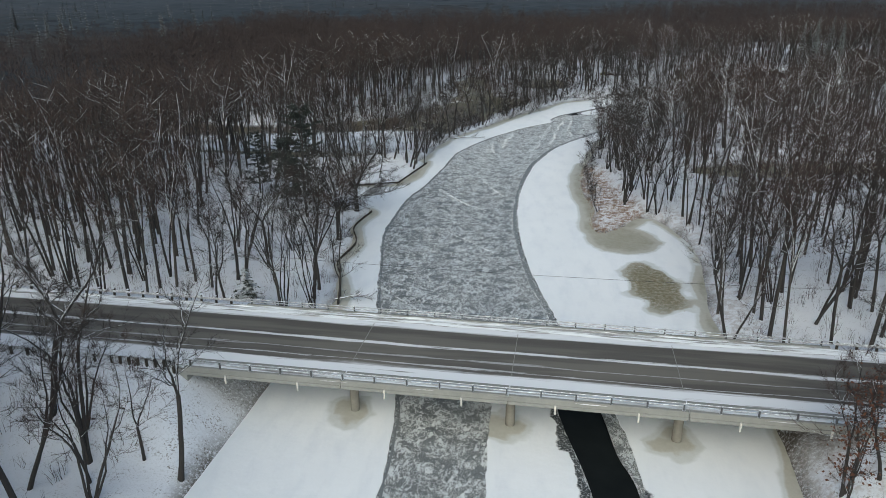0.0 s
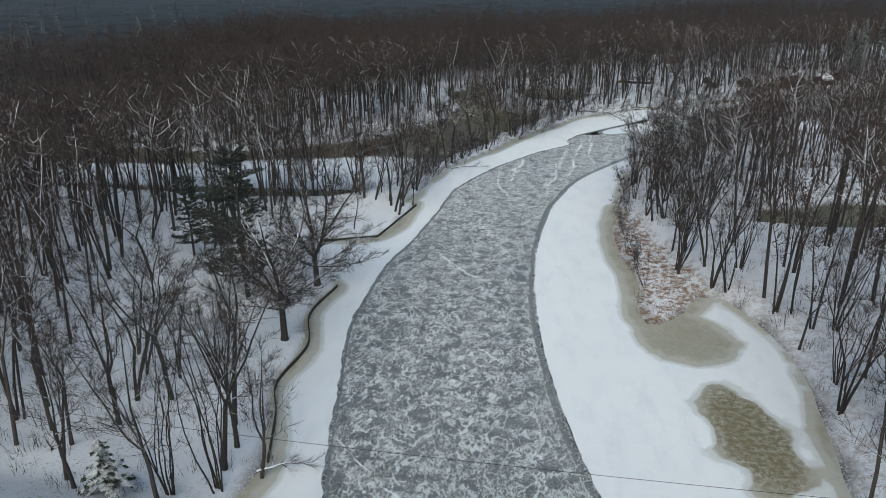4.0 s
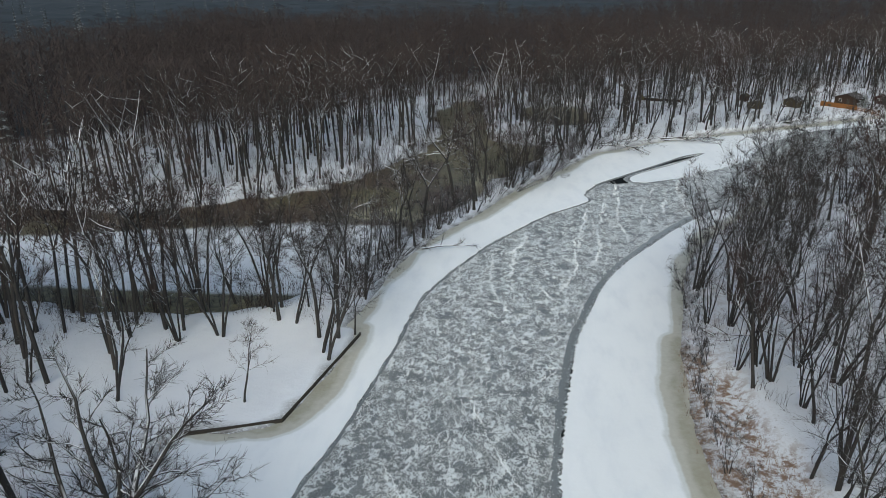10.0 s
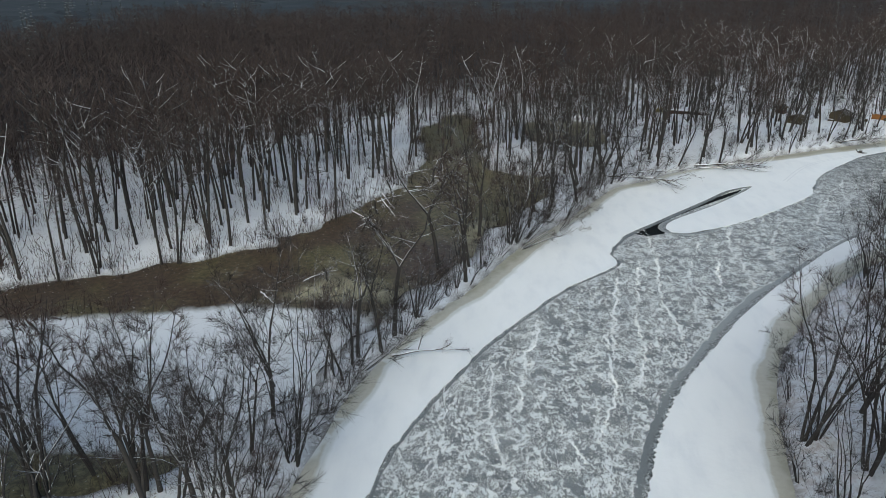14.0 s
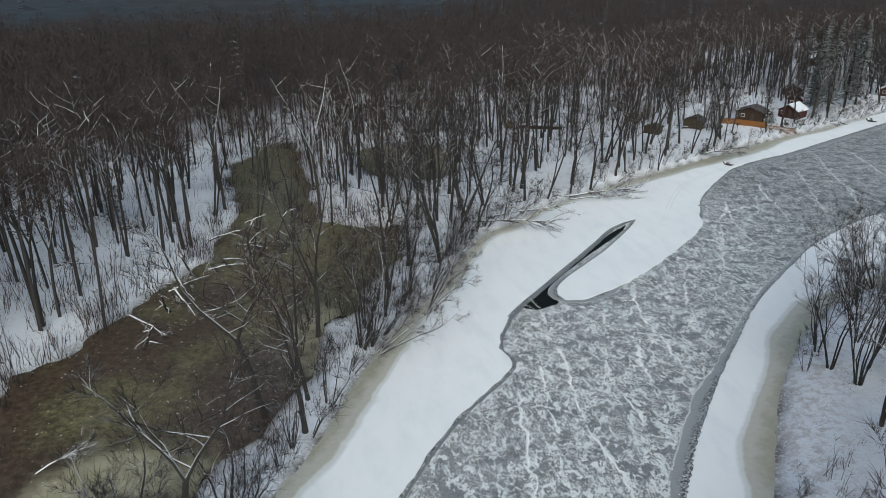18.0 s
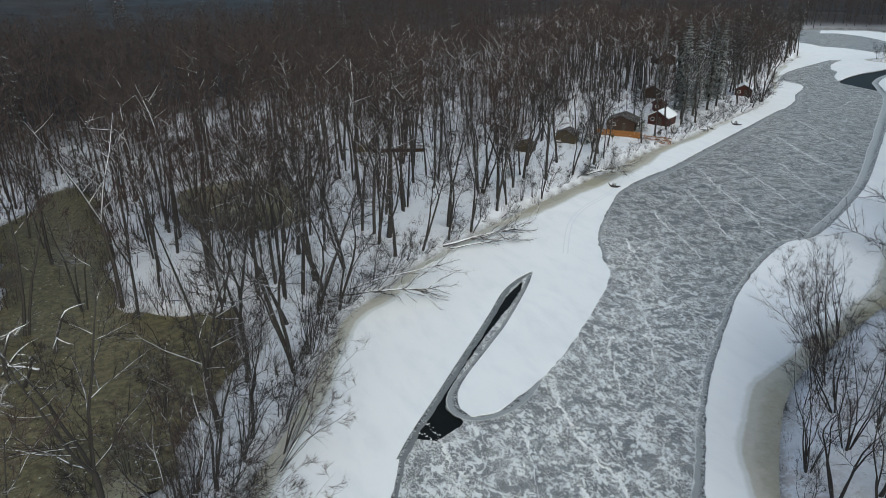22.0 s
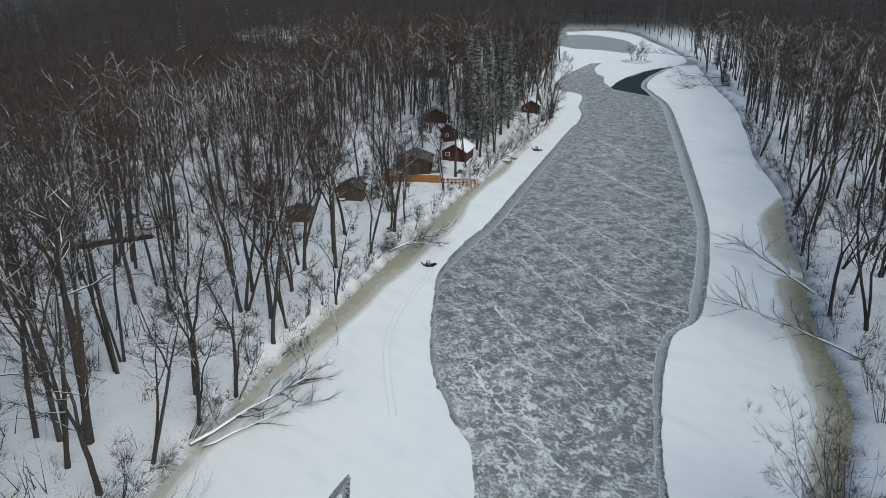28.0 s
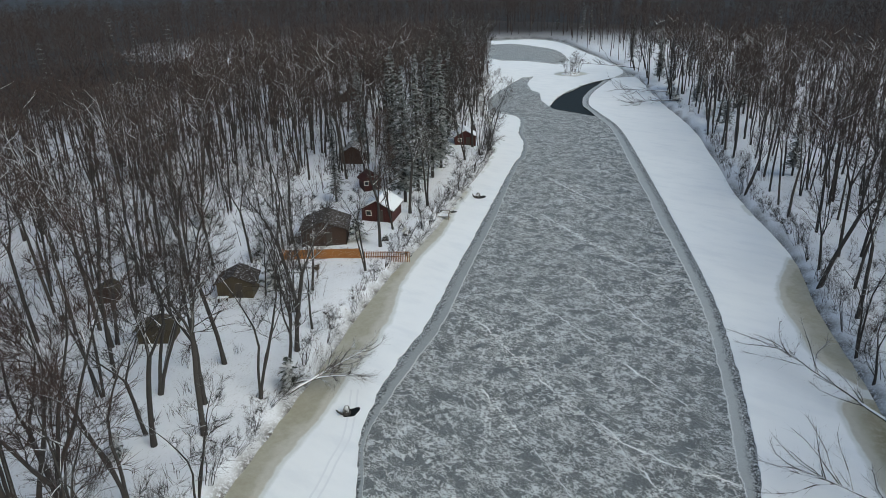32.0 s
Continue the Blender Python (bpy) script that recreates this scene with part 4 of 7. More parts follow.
# Long white pressure cracks on the river ice: rows of small upturned chips.
CRACKS = [[(38.5, 234), (36, 226), (35.5, 219), (34.8, 210.6)], [(31.4, 226), (28.4, 217.6), (26.8, 212.4), (27.1, 205)], [(23.5, 219), (22.6, 212), (21.6, 205.5), (22.2, 197), (21, 190)],
          [(20.5, 216), (18.9, 207), (17.6, 200), (17.2, 193), (15.5, 186)], [(32.9, 220), (31, 214), (30.5, 209)], [(17, 212), (15.6, 204), (14.5, 197), (13.2, 190)],
          [(5.8, 199), (5.2, 194), (3.6, 189), (3.2, 181)], [(13.4, 196), (12.7, 184), (10, 176)], [(0.3, 188), (0.6, 177), (2.5, 170)], [(-4.4, 184), (-3.5, 174)], [(6.5, 179), (8.7, 173)]]
CRACKS += [[(104, 287), (97.7, 274), (95.5, 267.6), (91.2, 259), (88.9, 253.5)], [(92.5, 277), (88.3, 268), (85.2, 262), (82, 255)], [(113, 288), (108.8, 275.6), (105, 267), (102, 259)],
           [(80, 271), (77, 264), (75.9, 259), (73, 251)], [(75.4, 264), (73, 260), (69.5, 254)], [(95.5, 267.6), (93.8, 260), (94.8, 253)], [(122, 284), (114, 268.8), (111, 261)],
           [(68, 262), (64, 252), (62, 243)], [(60, 249), (55, 240), (50, 232)], [(49, 239), (44, 230), (41, 221)], [(140, 302), (132, 286), (128, 274)], [(160, 316), (152, 300), (146, 286)]]
CRACKS += [[(-14, 90.4), (-10.6, 86.5), (-7.1, 82.7), (0.5, 76.1), (6, 72)], [(-13.6, 87), (-12.6, 84), (-11.6, 79)], [(-11, 120), (-4, 112), (3, 104)], [(-9, 140), (-4, 131), (1, 126)], [(-2, 152), (1, 143), (4, 136)]]
crack = MB()
rc = random.Random(77)


def chips(line, many, scatter, size, z=-0.066):
    """Small irregular ice chips strewn along a line."""
    for (x0, y0), (x1, y1) in zip(line[:-1], line[1:]):
        strong = 0.5 + 1.1 * noise.noise(Vector((x0 * 0.16, y0 * 0.16, 4))) + 0.5 * noise.noise(Vector((x0 * 0.7, y0 * 0.7, 2)))
        n = many * max(0.0, strong) * math.hypot(x1 - x0, y1 - y0)
        for _ in range(int(n + rc.random())):
            t, a = rc.random(), rc.uniform(0, 6.28)
            x, y = x0 + t * (x1 - x0) + rc.gauss(0, scatter), y0 + t * (y1 - y0) + rc.gauss(0, scatter)
            r, q = size * rc.uniform(0.35, 1.3), rc.uniform(0.35, 0.8)
            c, s = math.cos(a), math.sin(a)
            crack.add([(x + c * r, y + s * r, z), (x - s * r * q, y + c * r * q, z), (x - c * r, y - s * r, z), (x + s * r * q, y - c * r * q, z), (x + rc.uniform(-0.3, 0.3) * r, y, z + rc.uniform(0.03, 0.09))],
                      [(0, 1, 4), (1, 2, 4), (2, 3, 4), (3, 0, 4)])


for n, c in enumerate(CRACKS):
    line = ragged(spline(c, 0.5), 0.45, 1.4, n * 3.0)
    up_river = c[0][0] > 45 or c[0][1] < 160
    d = np.gradient(line, axis=0)
    nr = np.stack([-d[:, 1], d[:, 0]], 1) / np.maximum(np.hypot(d[:, 0], d[:, 1])[:, None], 1e-6)
    w = np.array([max(0.0, 0.05 + 0.16 * noise.noise(Vector((x * 0.35, y * 0.35, n))) + 0.07 * noise.noise(Vector((x * 1.7, y * 1.7, n + 9)))) for x, y in line])[:, None] * (0.8 if up_river else 1.15)
    m = len(line)
    crack.add([(x, y, -0.066) for x, y in line - nr * w] + [(x, y, -0.03) for x, y in line] + [(x, y, -0.066) for x, y in line + nr * w],
              [f for i in range(m - 1) for f in ((i, i + 1, m + i + 1, m + i), (m + i, m + i + 1, 2 * m + i + 1, 2 * m + i))])
    chips(line, 13 if up_river else 20, 0.13 if up_river else 0.10, 0.11 if up_river else 0.13)
    chips(line, 5, 0.6, 0.10)
flow = spline([(4, 20), (2, 75), (-3, 120), (2, 160), (14, 195), (40, 228), (70, 255), (110, 280), (160, 310), (215, 345)], 2.0)
for n in range(70):
    i = rc.randrange(10, len(flow) - 12)
    d = flow[i + 2] - flow[i]
    d = d / np.hypot(*d)
    q = flow[i] + np.array([-d[1], d[0]]) * rc.uniform(-9, 9)
    a = math.atan2(d[1], d[0]) + rc.choice((-1, 1)) * rc.uniform(0.15, 0.75)
    line = [q]
    for _ in range(rc.randrange(8, 26)):
        a += rc.gauss(0, 0.16)
        line.append(line[-1] + 0.6 * np.array([math.cos(a), math.sin(a)]))
    line = np.array(line)
    ok = inside(RIVER, line[:, 0], line[:, 1]) & (away(BANK_L, line[:, 0], line[:, 1]) > 9) & (away(BANK_R, line[:, 0], line[:, 1]) > 11)
    if ok.all():
        chips(ragged(line, 0.25, 1.0, n * 2.0), 10, 0.10, 0.11)
wide = np.gradient(seam, axis=0)
wide = np.stack([-wide[:, 1], wide[:, 0]], 1) / np.hypot(wide[:, 0], wide[:, 1])[:, None]
outer = (seam + wide * wob[:, None])
chips(outer[seam[:, 1] < 225], 9, 0.12, 0.09, -0.045)
chips(outer[(seam[:, 1] >= 225) & (seam[:, 0] < 130)], 8, 0.09, 0.08, -0.045)
chips(seam + wide * 0.25, 6, 0.2, 0.08, -0.045)
chips(lseam[lseam[:, 1] < 223], 5, 0.2, 0.09, -0.04)
tagged(new("pressure_cracks", crack.mesh("pressure_cracks", M_RIDGE)), "long white pressure cracks in the grey ice", "ice cracks", kind="stuff")

# ---- bridge and road ----
V0, V1 = -7.75, 6.95
JOINTS = (-25.6, -9.6, 6.35, 22.3, 38.3)
bridge = thing("bridge", "concrete road bridge with steel railings and snowy shoulders", "bridge", m=B_POSE)
for a, b in zip(JOINTS, JOINTS[1:]):
    part("deck_span", MB().box(((a + b) / 2, (V0 + V1) / 2, DECK - 0.22), (b - a - 0.06, V1 - V0 - 0.05, 0.36), 0, 0.02), M_CONCRETE, bridge)
    for v in (V0 + 0.16, V1 - 0.16):
        part("kerb", MB().box(((a + b) / 2, v, DECK + 0.06), (b - a - 0.05, 0.34, 0.26), 0, 0.03), M_CONCRETE, bridge, "concrete kerb edge")
    for v in (V0 - 0.02, V1 + 0.02):
        part("fascia_beam", MB().box(((a + b) / 2, v + (0.14 if v < 0 else -0.14), DECK - 0.57), (b - a - 0.08, 0.32, 0.36), 0, 0.03), M_CONCRETE, bridge, "stained concrete edge beam")
    for k in range(4):
        part("girder", MB().box(((a + b) / 2, V0 + 2.4 + k * 3.2, DECK - 0.75), (b - a - 0.2, 0.5, 0.75), 0, 0.03), M_CONCRETE, bridge)
    for u in (a + 4.3, b - 4.3):
        part("drain_pipe", MB().tube([(u, V0 - 0.16, DECK - 0.35), (u, V0 - 0.16, DECK - 1.25)], [0.09, 0.09], 8), M_TRIM, bridge, "white plastic deck drain")
for u in JOINTS[1:-1]:
    pier = part("pier_cap", MB().box((u, 0.2, DECK - 1.42), (1.05, 9.6, 0.62), 0, 0.06), M_PIER, bridge, "damp concrete pier cap")
    for k in range(3):
        v = -3.7 + k * 3.9
        part("pier_column", MB().tube([(u, v, -1.2), (u, v, 0.5), (u, v, DECK - 1.6)], [0.50, 0.47, 0.45], 14), M_PIER, pier, smooth=True)
        part("column_head", MB().box((u, v, DECK - 2.25), (1.35, 1.2, 1.1), 0, 0.10), M_PIER, pier)
for u in (JOINTS[0] - 0.3, JOINTS[-1] + 0.3):
    part("abutment", MB().box((u, (V0 + V1) / 2, DECK - 2.9), (0.9, V1 - V0, 5.4), 0, 0.05), M_CONCRETE, bridge, "concrete abutment wall")
for v, side in ((V0 + 0.14, "near"), (V1 - 0.14, "far")):
    u = JOINTS[0] + 0.6
    while u < JOINTS[-1]:
        post = MB().box((u, v, DECK + 0.52), (0.13, 0.16, 0.72), 0, 0.02)
        post.box((u, v, DECK + 0.20), (0.26, 0.26, 0.05))
        part("rail_post", post, M_DARKSTEEL, bridge)
        u += 3.12
    for z in (0.55, 0.84):
        part("rail", MB().box(((JOINTS[0] + JOINTS[-1]) / 2, v + (0.12 if v < 0 else -0.12), DECK + z), (JOINTS[-1] - JOINTS[0] + 0.4, 0.09, 0.11), 0, 0.03), M_STEEL, bridge, "galvanised steel rail")
for u in JOINTS[1:-1]:
    part("expansion_joint", MB().box((u, 0.4, DECK + 0.012), (0.06, 8.6, 0.024)), M_CONCRETE, bridge, "pale expansion joint strip")

# Road surface: a long strip in the bridge's frame.
rm = MB()
us = np.concatenate([np.arange(-420, -30, 12.0), np.arange(-30, 45, 3.0), np.arange(45, 430, 12.0)])
vs_ = [V0 + 0.34, -5.5, -3.6, -1.7, 0.5, 2.4, 4.4, 5.5, V1 - 0.34]
rm.add([(u, v, DECK + 0.004 - 0.012 * abs(v - 0.5) * 0.6) for u in us for v in vs_],
       [(i * 9 + j, (i + 1) * 9 + j, (i + 1) * 9 + j + 1, i * 9 + j + 1) for i in range(len(us) - 1) for j in range(8)])
road = new("road", rm.mesh("road", M_ROAD))
road.matrix_world = B_POSE
tagged(road, "wet asphalt road with blown snow streaks", "road", kind="structure")


def snow_berm(name, a, b, v, width, height, seed):
    """A low windrow of ploughed snow along the road's edge."""
    n = int((b - a) / 0.5)
    prof = [(-0.5, 0.0), (-0.3, 0.6), (-0.05, 1.0), (0.2, 0.75), (0.5, 0.0)]
    mb = MB()
    for i in range(n + 1):
        u = a + (b - a) * i / n
        w = width * (1 + 0.35 * noise.noise(Vector((u * 0.3, v, seed))))
        h = height * (1 + 0.7 * noise.noise(Vector((u * 0.5, v, seed + 5))))
        off = 0.18 * noise.noise(Vector((u * 0.25, 3, seed)))
        mb.add([(u, v + off + p * w, DECK + 0.0 + max(0.0, q * h)) for p, q in prof], [])
    k = len(prof)
    mb.f = [(i * k + j, (i + 1) * k + j, (i + 1) * k + j + 1, i * k + j + 1) for i in range(n) for j in range(k - 1)]
    ob = part(name, mb, M_BERM, None, smooth=True)
    ob.matrix_world = B_POSE
    return tagged(ob, "low windrow of ploughed snow along the road edge", "snow bank", kind="structure")


snow_berm("snow_bank_upstream", -150, 120, V1 - 1.0, 1.5, 0.13, 1)
snow_berm("snow_bank_upstream_outer", -150, 120, V1 - 0.55, 0.6, 0.20, 7)
snow_berm("snow_bank_downstream", -150, 120, V0 + 0.85, 1.1, 0.12, 2)
snow_berm("snow_bank_downstream_outer", -26, 38, V0 + 0.17, 0.3, 0.06, 9)


def guardrail(a, b, v, close):
    g = thing("guardrail", "steel beam guardrail on wooden posts, capped with snow", "guardrail", "guardrails beside the road", B_POSE)
    beam = MB()
    prof = [(0.0, 0.46), (0.06, 0.52), (0.06, 0.57), (0.0, 0.62), (0.06, 0.67), (0.06, 0.72), (0.0, 0.78)]
    n = max(2, int(abs(b - a) / 4))
    s = 1 if v > 0 else -1
    beam.add([(a + (b - a) * i / n, v - s * p, DECK - 0.1 + q) for i in range(n + 1) for p, q in prof], [(i * 7 + j, (i + 1) * 7 + j, (i + 1) * 7 + j + 1, i * 7 + j + 1) for i in range(n) for j in range(6)])
    part("beam", beam, M_STEEL, g)
    u, end = min(a, b) + 0.3, max(a, b)
    while u < end:
        step = 0.95 if close and abs(u - close) < 6 else 1.9
        pb = part("post", MB().box((u, v + s * 0.17, DECK + 0.05), (0.2, 0.22, 1.5), 0, 0.02), M_SEAWALL, g)
        part("snow_cap", MB().box((u, v + s * 0.1, DECK + 0.83), (0.24, 0.34, 0.09), 0, 0.04), M_SNOW, pb)
        u += step
    return g


guardrail(-66, JOINTS[0] - 0.4, V0 + 0.1, JOINTS[0] - 3.0)
guardrail(JOINTS[-1] + 0.4, 78, V0 + 0.1, None)
guardrail(-66, JOINTS[0] - 0.4, V1 - 0.1, None)
guardrail(JOINTS[-1] + 0.4, 78, V1 - 0.1, None)

# Overhead wire that crosses the river beside the bridge.
wire = MB()
wp = []
for i in range(41):
    t = i / 40
    wp.append((-75 + 150 * t, 81.6 - 12.4 * t, 8.6 + 2.2 * (2 * t - 1) ** 2))
wire.tube(wp, [0.022] * 41, 4)
tagged(new("overhead_wire", wire.mesh("overhead_wire", M_WIRE)), "thin black overhead wire crossing the river", "wire")

# Timber seawall along the left bank and round the spit.
def seawall(points, top, label):
    line = spline(points, 1.2)
    wall = thing("seawall", label, "seawall", "seawalls along the bank")
    for (x0, y0), (x1, y1) in zip(line[:-1], line[1:]):
        a = math.atan2(y1 - y0, x1 - x0)
        ln = math.hypot(x1 - x0, y1 - y0)
        part("plank_panel", MB().box(((x0 + x1) / 2, (y0 + y1) / 2, top / 2 - 0.3), (ln + 0.02, 0.12, top + 0.5), a), M_SEAWALL, wall)
        part("cap_board", MB().box(((x0 + x1) / 2, (y0 + y1) / 2, top - 0.03), (ln + 0.02, 0.17, 0.06), a, 0.01), M_SEAWALL, wall)
    return wall


seawall([(-17.7, 84.5), (-19.4, 92), (-21.1, 97.5), (-20.1, 106), (-22.1, 114), (-20.7, 123)], 0.40, "dark timber seawall with snow behind it")
seawall([(-27.3, 140.7), (-23, 142), (-18.8, 143.5)], 0.42, "dark timber seawall round the snowy spit")
seawall([(-18.8, 143.5), (-16.8, 152), (-14.7, 161.3)], 0.42, "dark timber seawall round the snowy spit")

# ---- trees ----
def turned(d, angle, about):
    return Matrix.Rotation(angle, 3, about) @ d


def limb_line(rng, p, d, length, n, rise, wob):
    pts, q, v = [p.copy()], p.copy(), d.normalized()
    for _ in range(n):
        v = (v + Vector((rng.uniform(-wob, wob), rng.uniform(-wob, wob), rise + rng.uniform(-wob, wob) * 0.4))).normalized()
        q = q + v * (length / n)
        pts.append(q.copy())
    return pts


def any_side(rng, d):
    s = d.cross(Vector((rng.uniform(-1, 1), rng.uniform(-1, 1), rng.uniform(-1, 1))))
    return s.normalized() if s.length > 1e-4 else Vector((1, 0, 0))


def bare_tree(seed, height, stems=1, fork=0.4, leaders=2, limbs=7, sub=5, twigs=6, detail=2, spread=0.3, tilt=0.2, twig_w=0.03, twig_l=1.6, radius=None):
    """Wood and crown of a leafless tree: trunks that fork into leaders, limbs, branches and single twigs."""
    rng = random.Random(seed)
    wood, crown = MB(), MB()
    for s in range(stems):
        a0 = rng.uniform(0, 6.28) + 6.28 * s / stems
        h = height * (1 if s == 0 else rng.uniform(0.72, 1.0))
        r0 = (radius or 0.0128 * h) * (1.0 if stems == 1 else 0.72)
        off = 0.0 if stems == 1 else 0.28
        base = Vector((off * math.cos(a0), off * math.sin(a0), -0.4))
        lean = 0.04 if stems == 1 else rng.uniform(0.10, 0.30)
        d0 = Vector((math.cos(a0) * lean, math.sin(a0) * lean, 1)).normalized()
        n0 = (5, 2, 1)[2 - detail]
        fh = h * fork * rng.uniform(0.85, 1.15)
        low = limb_line(rng, base, d0, fh, n0, 0.03, 0.08)
        wood.tube(low, [r0 * (1.3 if i == 0 else 1.0) * (1 - 0.25 * i / n0) for i in range(n0 + 1)], (7 if stems < 5 else 4, 4, 3)[2 - detail], False)
        az0 = rng.uniform(0, 6.28)
        for q in range(leaders):
            az = az0 + 6.28 * q / leaders + rng.uniform(-0.5, 0.5)
            tl = tilt * rng.uniform(0.3, 1.3) if leaders > 1 else 0.05
            d = (low[-1] - low[-2]).normalized() + Vector((math.cos(az) * tl, math.sin(az) * tl, 0.1))
            n1 = (6, 3, 1)[2 - detail]
            lh = (h - fh) * (1.0 if q == 0 else rng.uniform(0.75, 1.0))
            rl = r0 * 0.75 * (0.95 if leaders == 1 else 0.72)
            line = limb_line(rng, low[-1], d, lh, n1, 0.07, 0.24)
            rad = [rl * (1 - 0.88 * (i / n1)) for i in range(n1 + 1)]
            wood.tube([low[-1] - d.normalized() * 0.2] + line[1:], rad, (5 if stems < 5 else 3, 3, 3)[2 - detail], False)
            for k in range(limbs):
                t = ((k + rng.random()) / limbs) ** 0.8 * 0.98
                f = t * n1
                i = min(int(f), n1 - 1)
                p = line[i].lerp(line[i + 1], f - i)
                aw = rng.uniform(0, 6.28)
                ln = h * spread * (1.05 - 0.7 * t) * rng.uniform(0.6, 1.2)
                ld = Vector((math.cos(aw), math.sin(aw), rng.uniform(0.15, 1.0)))
                n2 = (4, 1, 1)[2 - detail]
                br = limb_line(rng, p, ld, ln, n2, 0.10, 0.42)
                rr = max(0.022, min(rad[i] * 0.55, 0.012 * ln + 0.02))
                if detail == 2:
                    wood.tube(br, [rr * (1 - 0.8 * j / n2) for j in range(n2 + 1)], 3, False)
                else:
                    crown.spike(p, br[-1] - p, rr * (1.8 if detail == 1 else 3.2), any_side(rng, ld))
                ends = [br[-2:]]
                for m in range(sub):
                    g = (0.1 + 0.85 * (m + rng.random()) / max(sub, 1)) * n2
                    j = min(int(g), n2 - 1)
                    w0 = br[j].lerp(br[j + 1], g - j)
                    bd = (br[j + 1] - br[j]).normalized()
                    sd_ = (turned(bd, rng.uniform(0.4, 0.95), any_side(rng, bd)) + Vector((0, 0, 0.12))).normalized()
                    sl = (0.30 + 0.35 * rng.random()) * ln * (1.15 - 0.5 * g / n2)
                    if detail == 2:
                        sb = limb_line(rng, w0, sd_, sl, 2, 0.08, 0.5)
                        crown.ribbon(*sb, rr * 0.85 + 0.012, any_side(rng, sd_))
                    else:
                        sb = [w0, w0 + sd_ * sl]
                        crown.spike(w0, sd_ * sl, twig_w * 1.6, any_side(rng, sd_))
                    ends.append(sb)
                for sb in ends:
                    for _ in range(twigs):
                        g = rng.uniform(0.1, 1.0) * (len(sb) - 1)
                        j = min(int(g), len(sb) - 2)
                        w0 = sb[j].lerp(sb[j + 1], g - j)
                        bd = (sb[j + 1] - sb[j]).normalized()
                        td = (turned(bd, rng.uniform(0.2, 0.8), any_side(rng, bd)) + Vector((0, 0, 0.1))).normalized()
                        crown.spike(w0, td * rng.uniform(0.45, 1.0) * twig_l, twig_w, any_side(rng, td))
    return wood, crown


def conifer(seed, height, width, detail=2):
    rng = random.Random(seed)
    wood, crown = MB(), MB()
    wood.tube([(0, 0, -0.3), (0, 0, height * 0.5), (0, 0, height * 0.98)], [height * 0.013, height * 0.009, 0.02], 6, False)
    tiers = int(height * (1.9, 1.4, 0.7)[2 - detail])
    for k in range(tiers):
        t = (k + 0.5) / tiers
        z = height * (0.10 + 0.88 * t)
        rr = width * (1 - t) ** 0.8 * rng.uniform(0.8, 1.1) + 0.15
        for b in range((11, 9, 4)[2 - detail]):
            az = rng.uniform(0, 6.28)
            d = Vector((math.cos(az), math.sin(az), 0))
            ln = rr * rng.uniform(0.65, 1.1)
            p0 = Vector((0, 0, z + rng.uniform(-0.2, 0.2)))
            droop = rng.uniform(0.12, 0.4)
            side = Vector((-d.y, d.x, 0))
            for m in range((10, 5, 2)[2 - detail]):
                f = (m + rng.random()) / (10, 5, 2)[2 - detail]
                q = p0 + d * ln * f + Vector((0, 0, -droop * ln * f * f))
                w = (0.30 + 0.5 * (1 - f)) * ln * 0.55
                for s in (-1, 1):
                    e = d * rng.uniform(0.2, 0.5) * ln * 0.5 + side * s * w * rng.uniform(0.5, 1.0) + Vector((0, 0, -rng.uniform(0.05, 0.3) * w))
                    crown.spike(q, e, (0.26, 0.4, 0.8)[2 - detail] + 0.14 * rng.random(), Vector((0.3, 0.3, 1)).cross(e).normalized())
    return wood, crown


def pine(seed, height, width):
    """An old white pine: whorls of long level limbs that end in plates of needle tufts, with gaps between them."""
    rng = random.Random(seed)
    wood, crown = MB(), MB()
    wood.tube([(0, 0, -0.3), (0.1, 0, height * 0.35), (-0.1, 0.1, height * 0.7), (0, 0, height)], [height * 0.016, height * 0.012, height * 0.007, 0.03], 7, False)
    z = height * 0.16
    while z < height * 0.985:
        t = z / height
        reach = width * (1.0 - 0.62 * max(0.0, (t - 0.45) / 0.55) ** 1.3) * (0.75 + 0.25 * min(1.0, t / 0.35))
        for b in range(rng.randrange(3, 6)):
            a = rng.uniform(0, 6.28)
            ln = reach * rng.uniform(0.45, 1.1)
            d = Vector((math.cos(a), math.sin(a), rng.uniform(-0.02, 0.30)))
            br = limb_line(rng, Vector((0, 0, z + rng.uniform(-0.2, 0.2))), d, ln, 3, 0.05, 0.10)
            crown.tube(br, [0.055, 0.045, 0.03, 0.012], 3, False)
            side = Vector((-d.y, d.x, 0)).normalized()
            for m in range(int(8 + ln * 8)):
                f = (0.30 + 0.70 * rng.random()) * 3
                j = min(int(f), 2)
                q = br[j].lerp(br[j + 1], f - j) + side * rng.uniform(-1, 1) * ln * 0.26 * (0.5 + 0.5 * math.sin(f)) + Vector((0, 0, rng.uniform(-0.08, 0.22)))
                for _ in range(6):
                    e = (d * rng.uniform(0.1, 1.0) + side * rng.uniform(-0.9, 0.9) + Vector((0, 0, rng.uniform(-0.10, 0.40)))).normalized() * rng.uniform(0.35, 0.75)
                    crown.spike(q, e, 0.125, any_side(rng, e))
        z += height * rng.uniform(0.028, 0.052)
    return wood, crown


def tris_of(mb):
    out = []
    for f in mb.f:
        out += [(f[0], f[i], f[i + 1]) for i in range(1, len(f) - 1)]
    return np.array(mb.v, float).reshape(-1, 3), np.array(out, int).reshape(-1, 3)


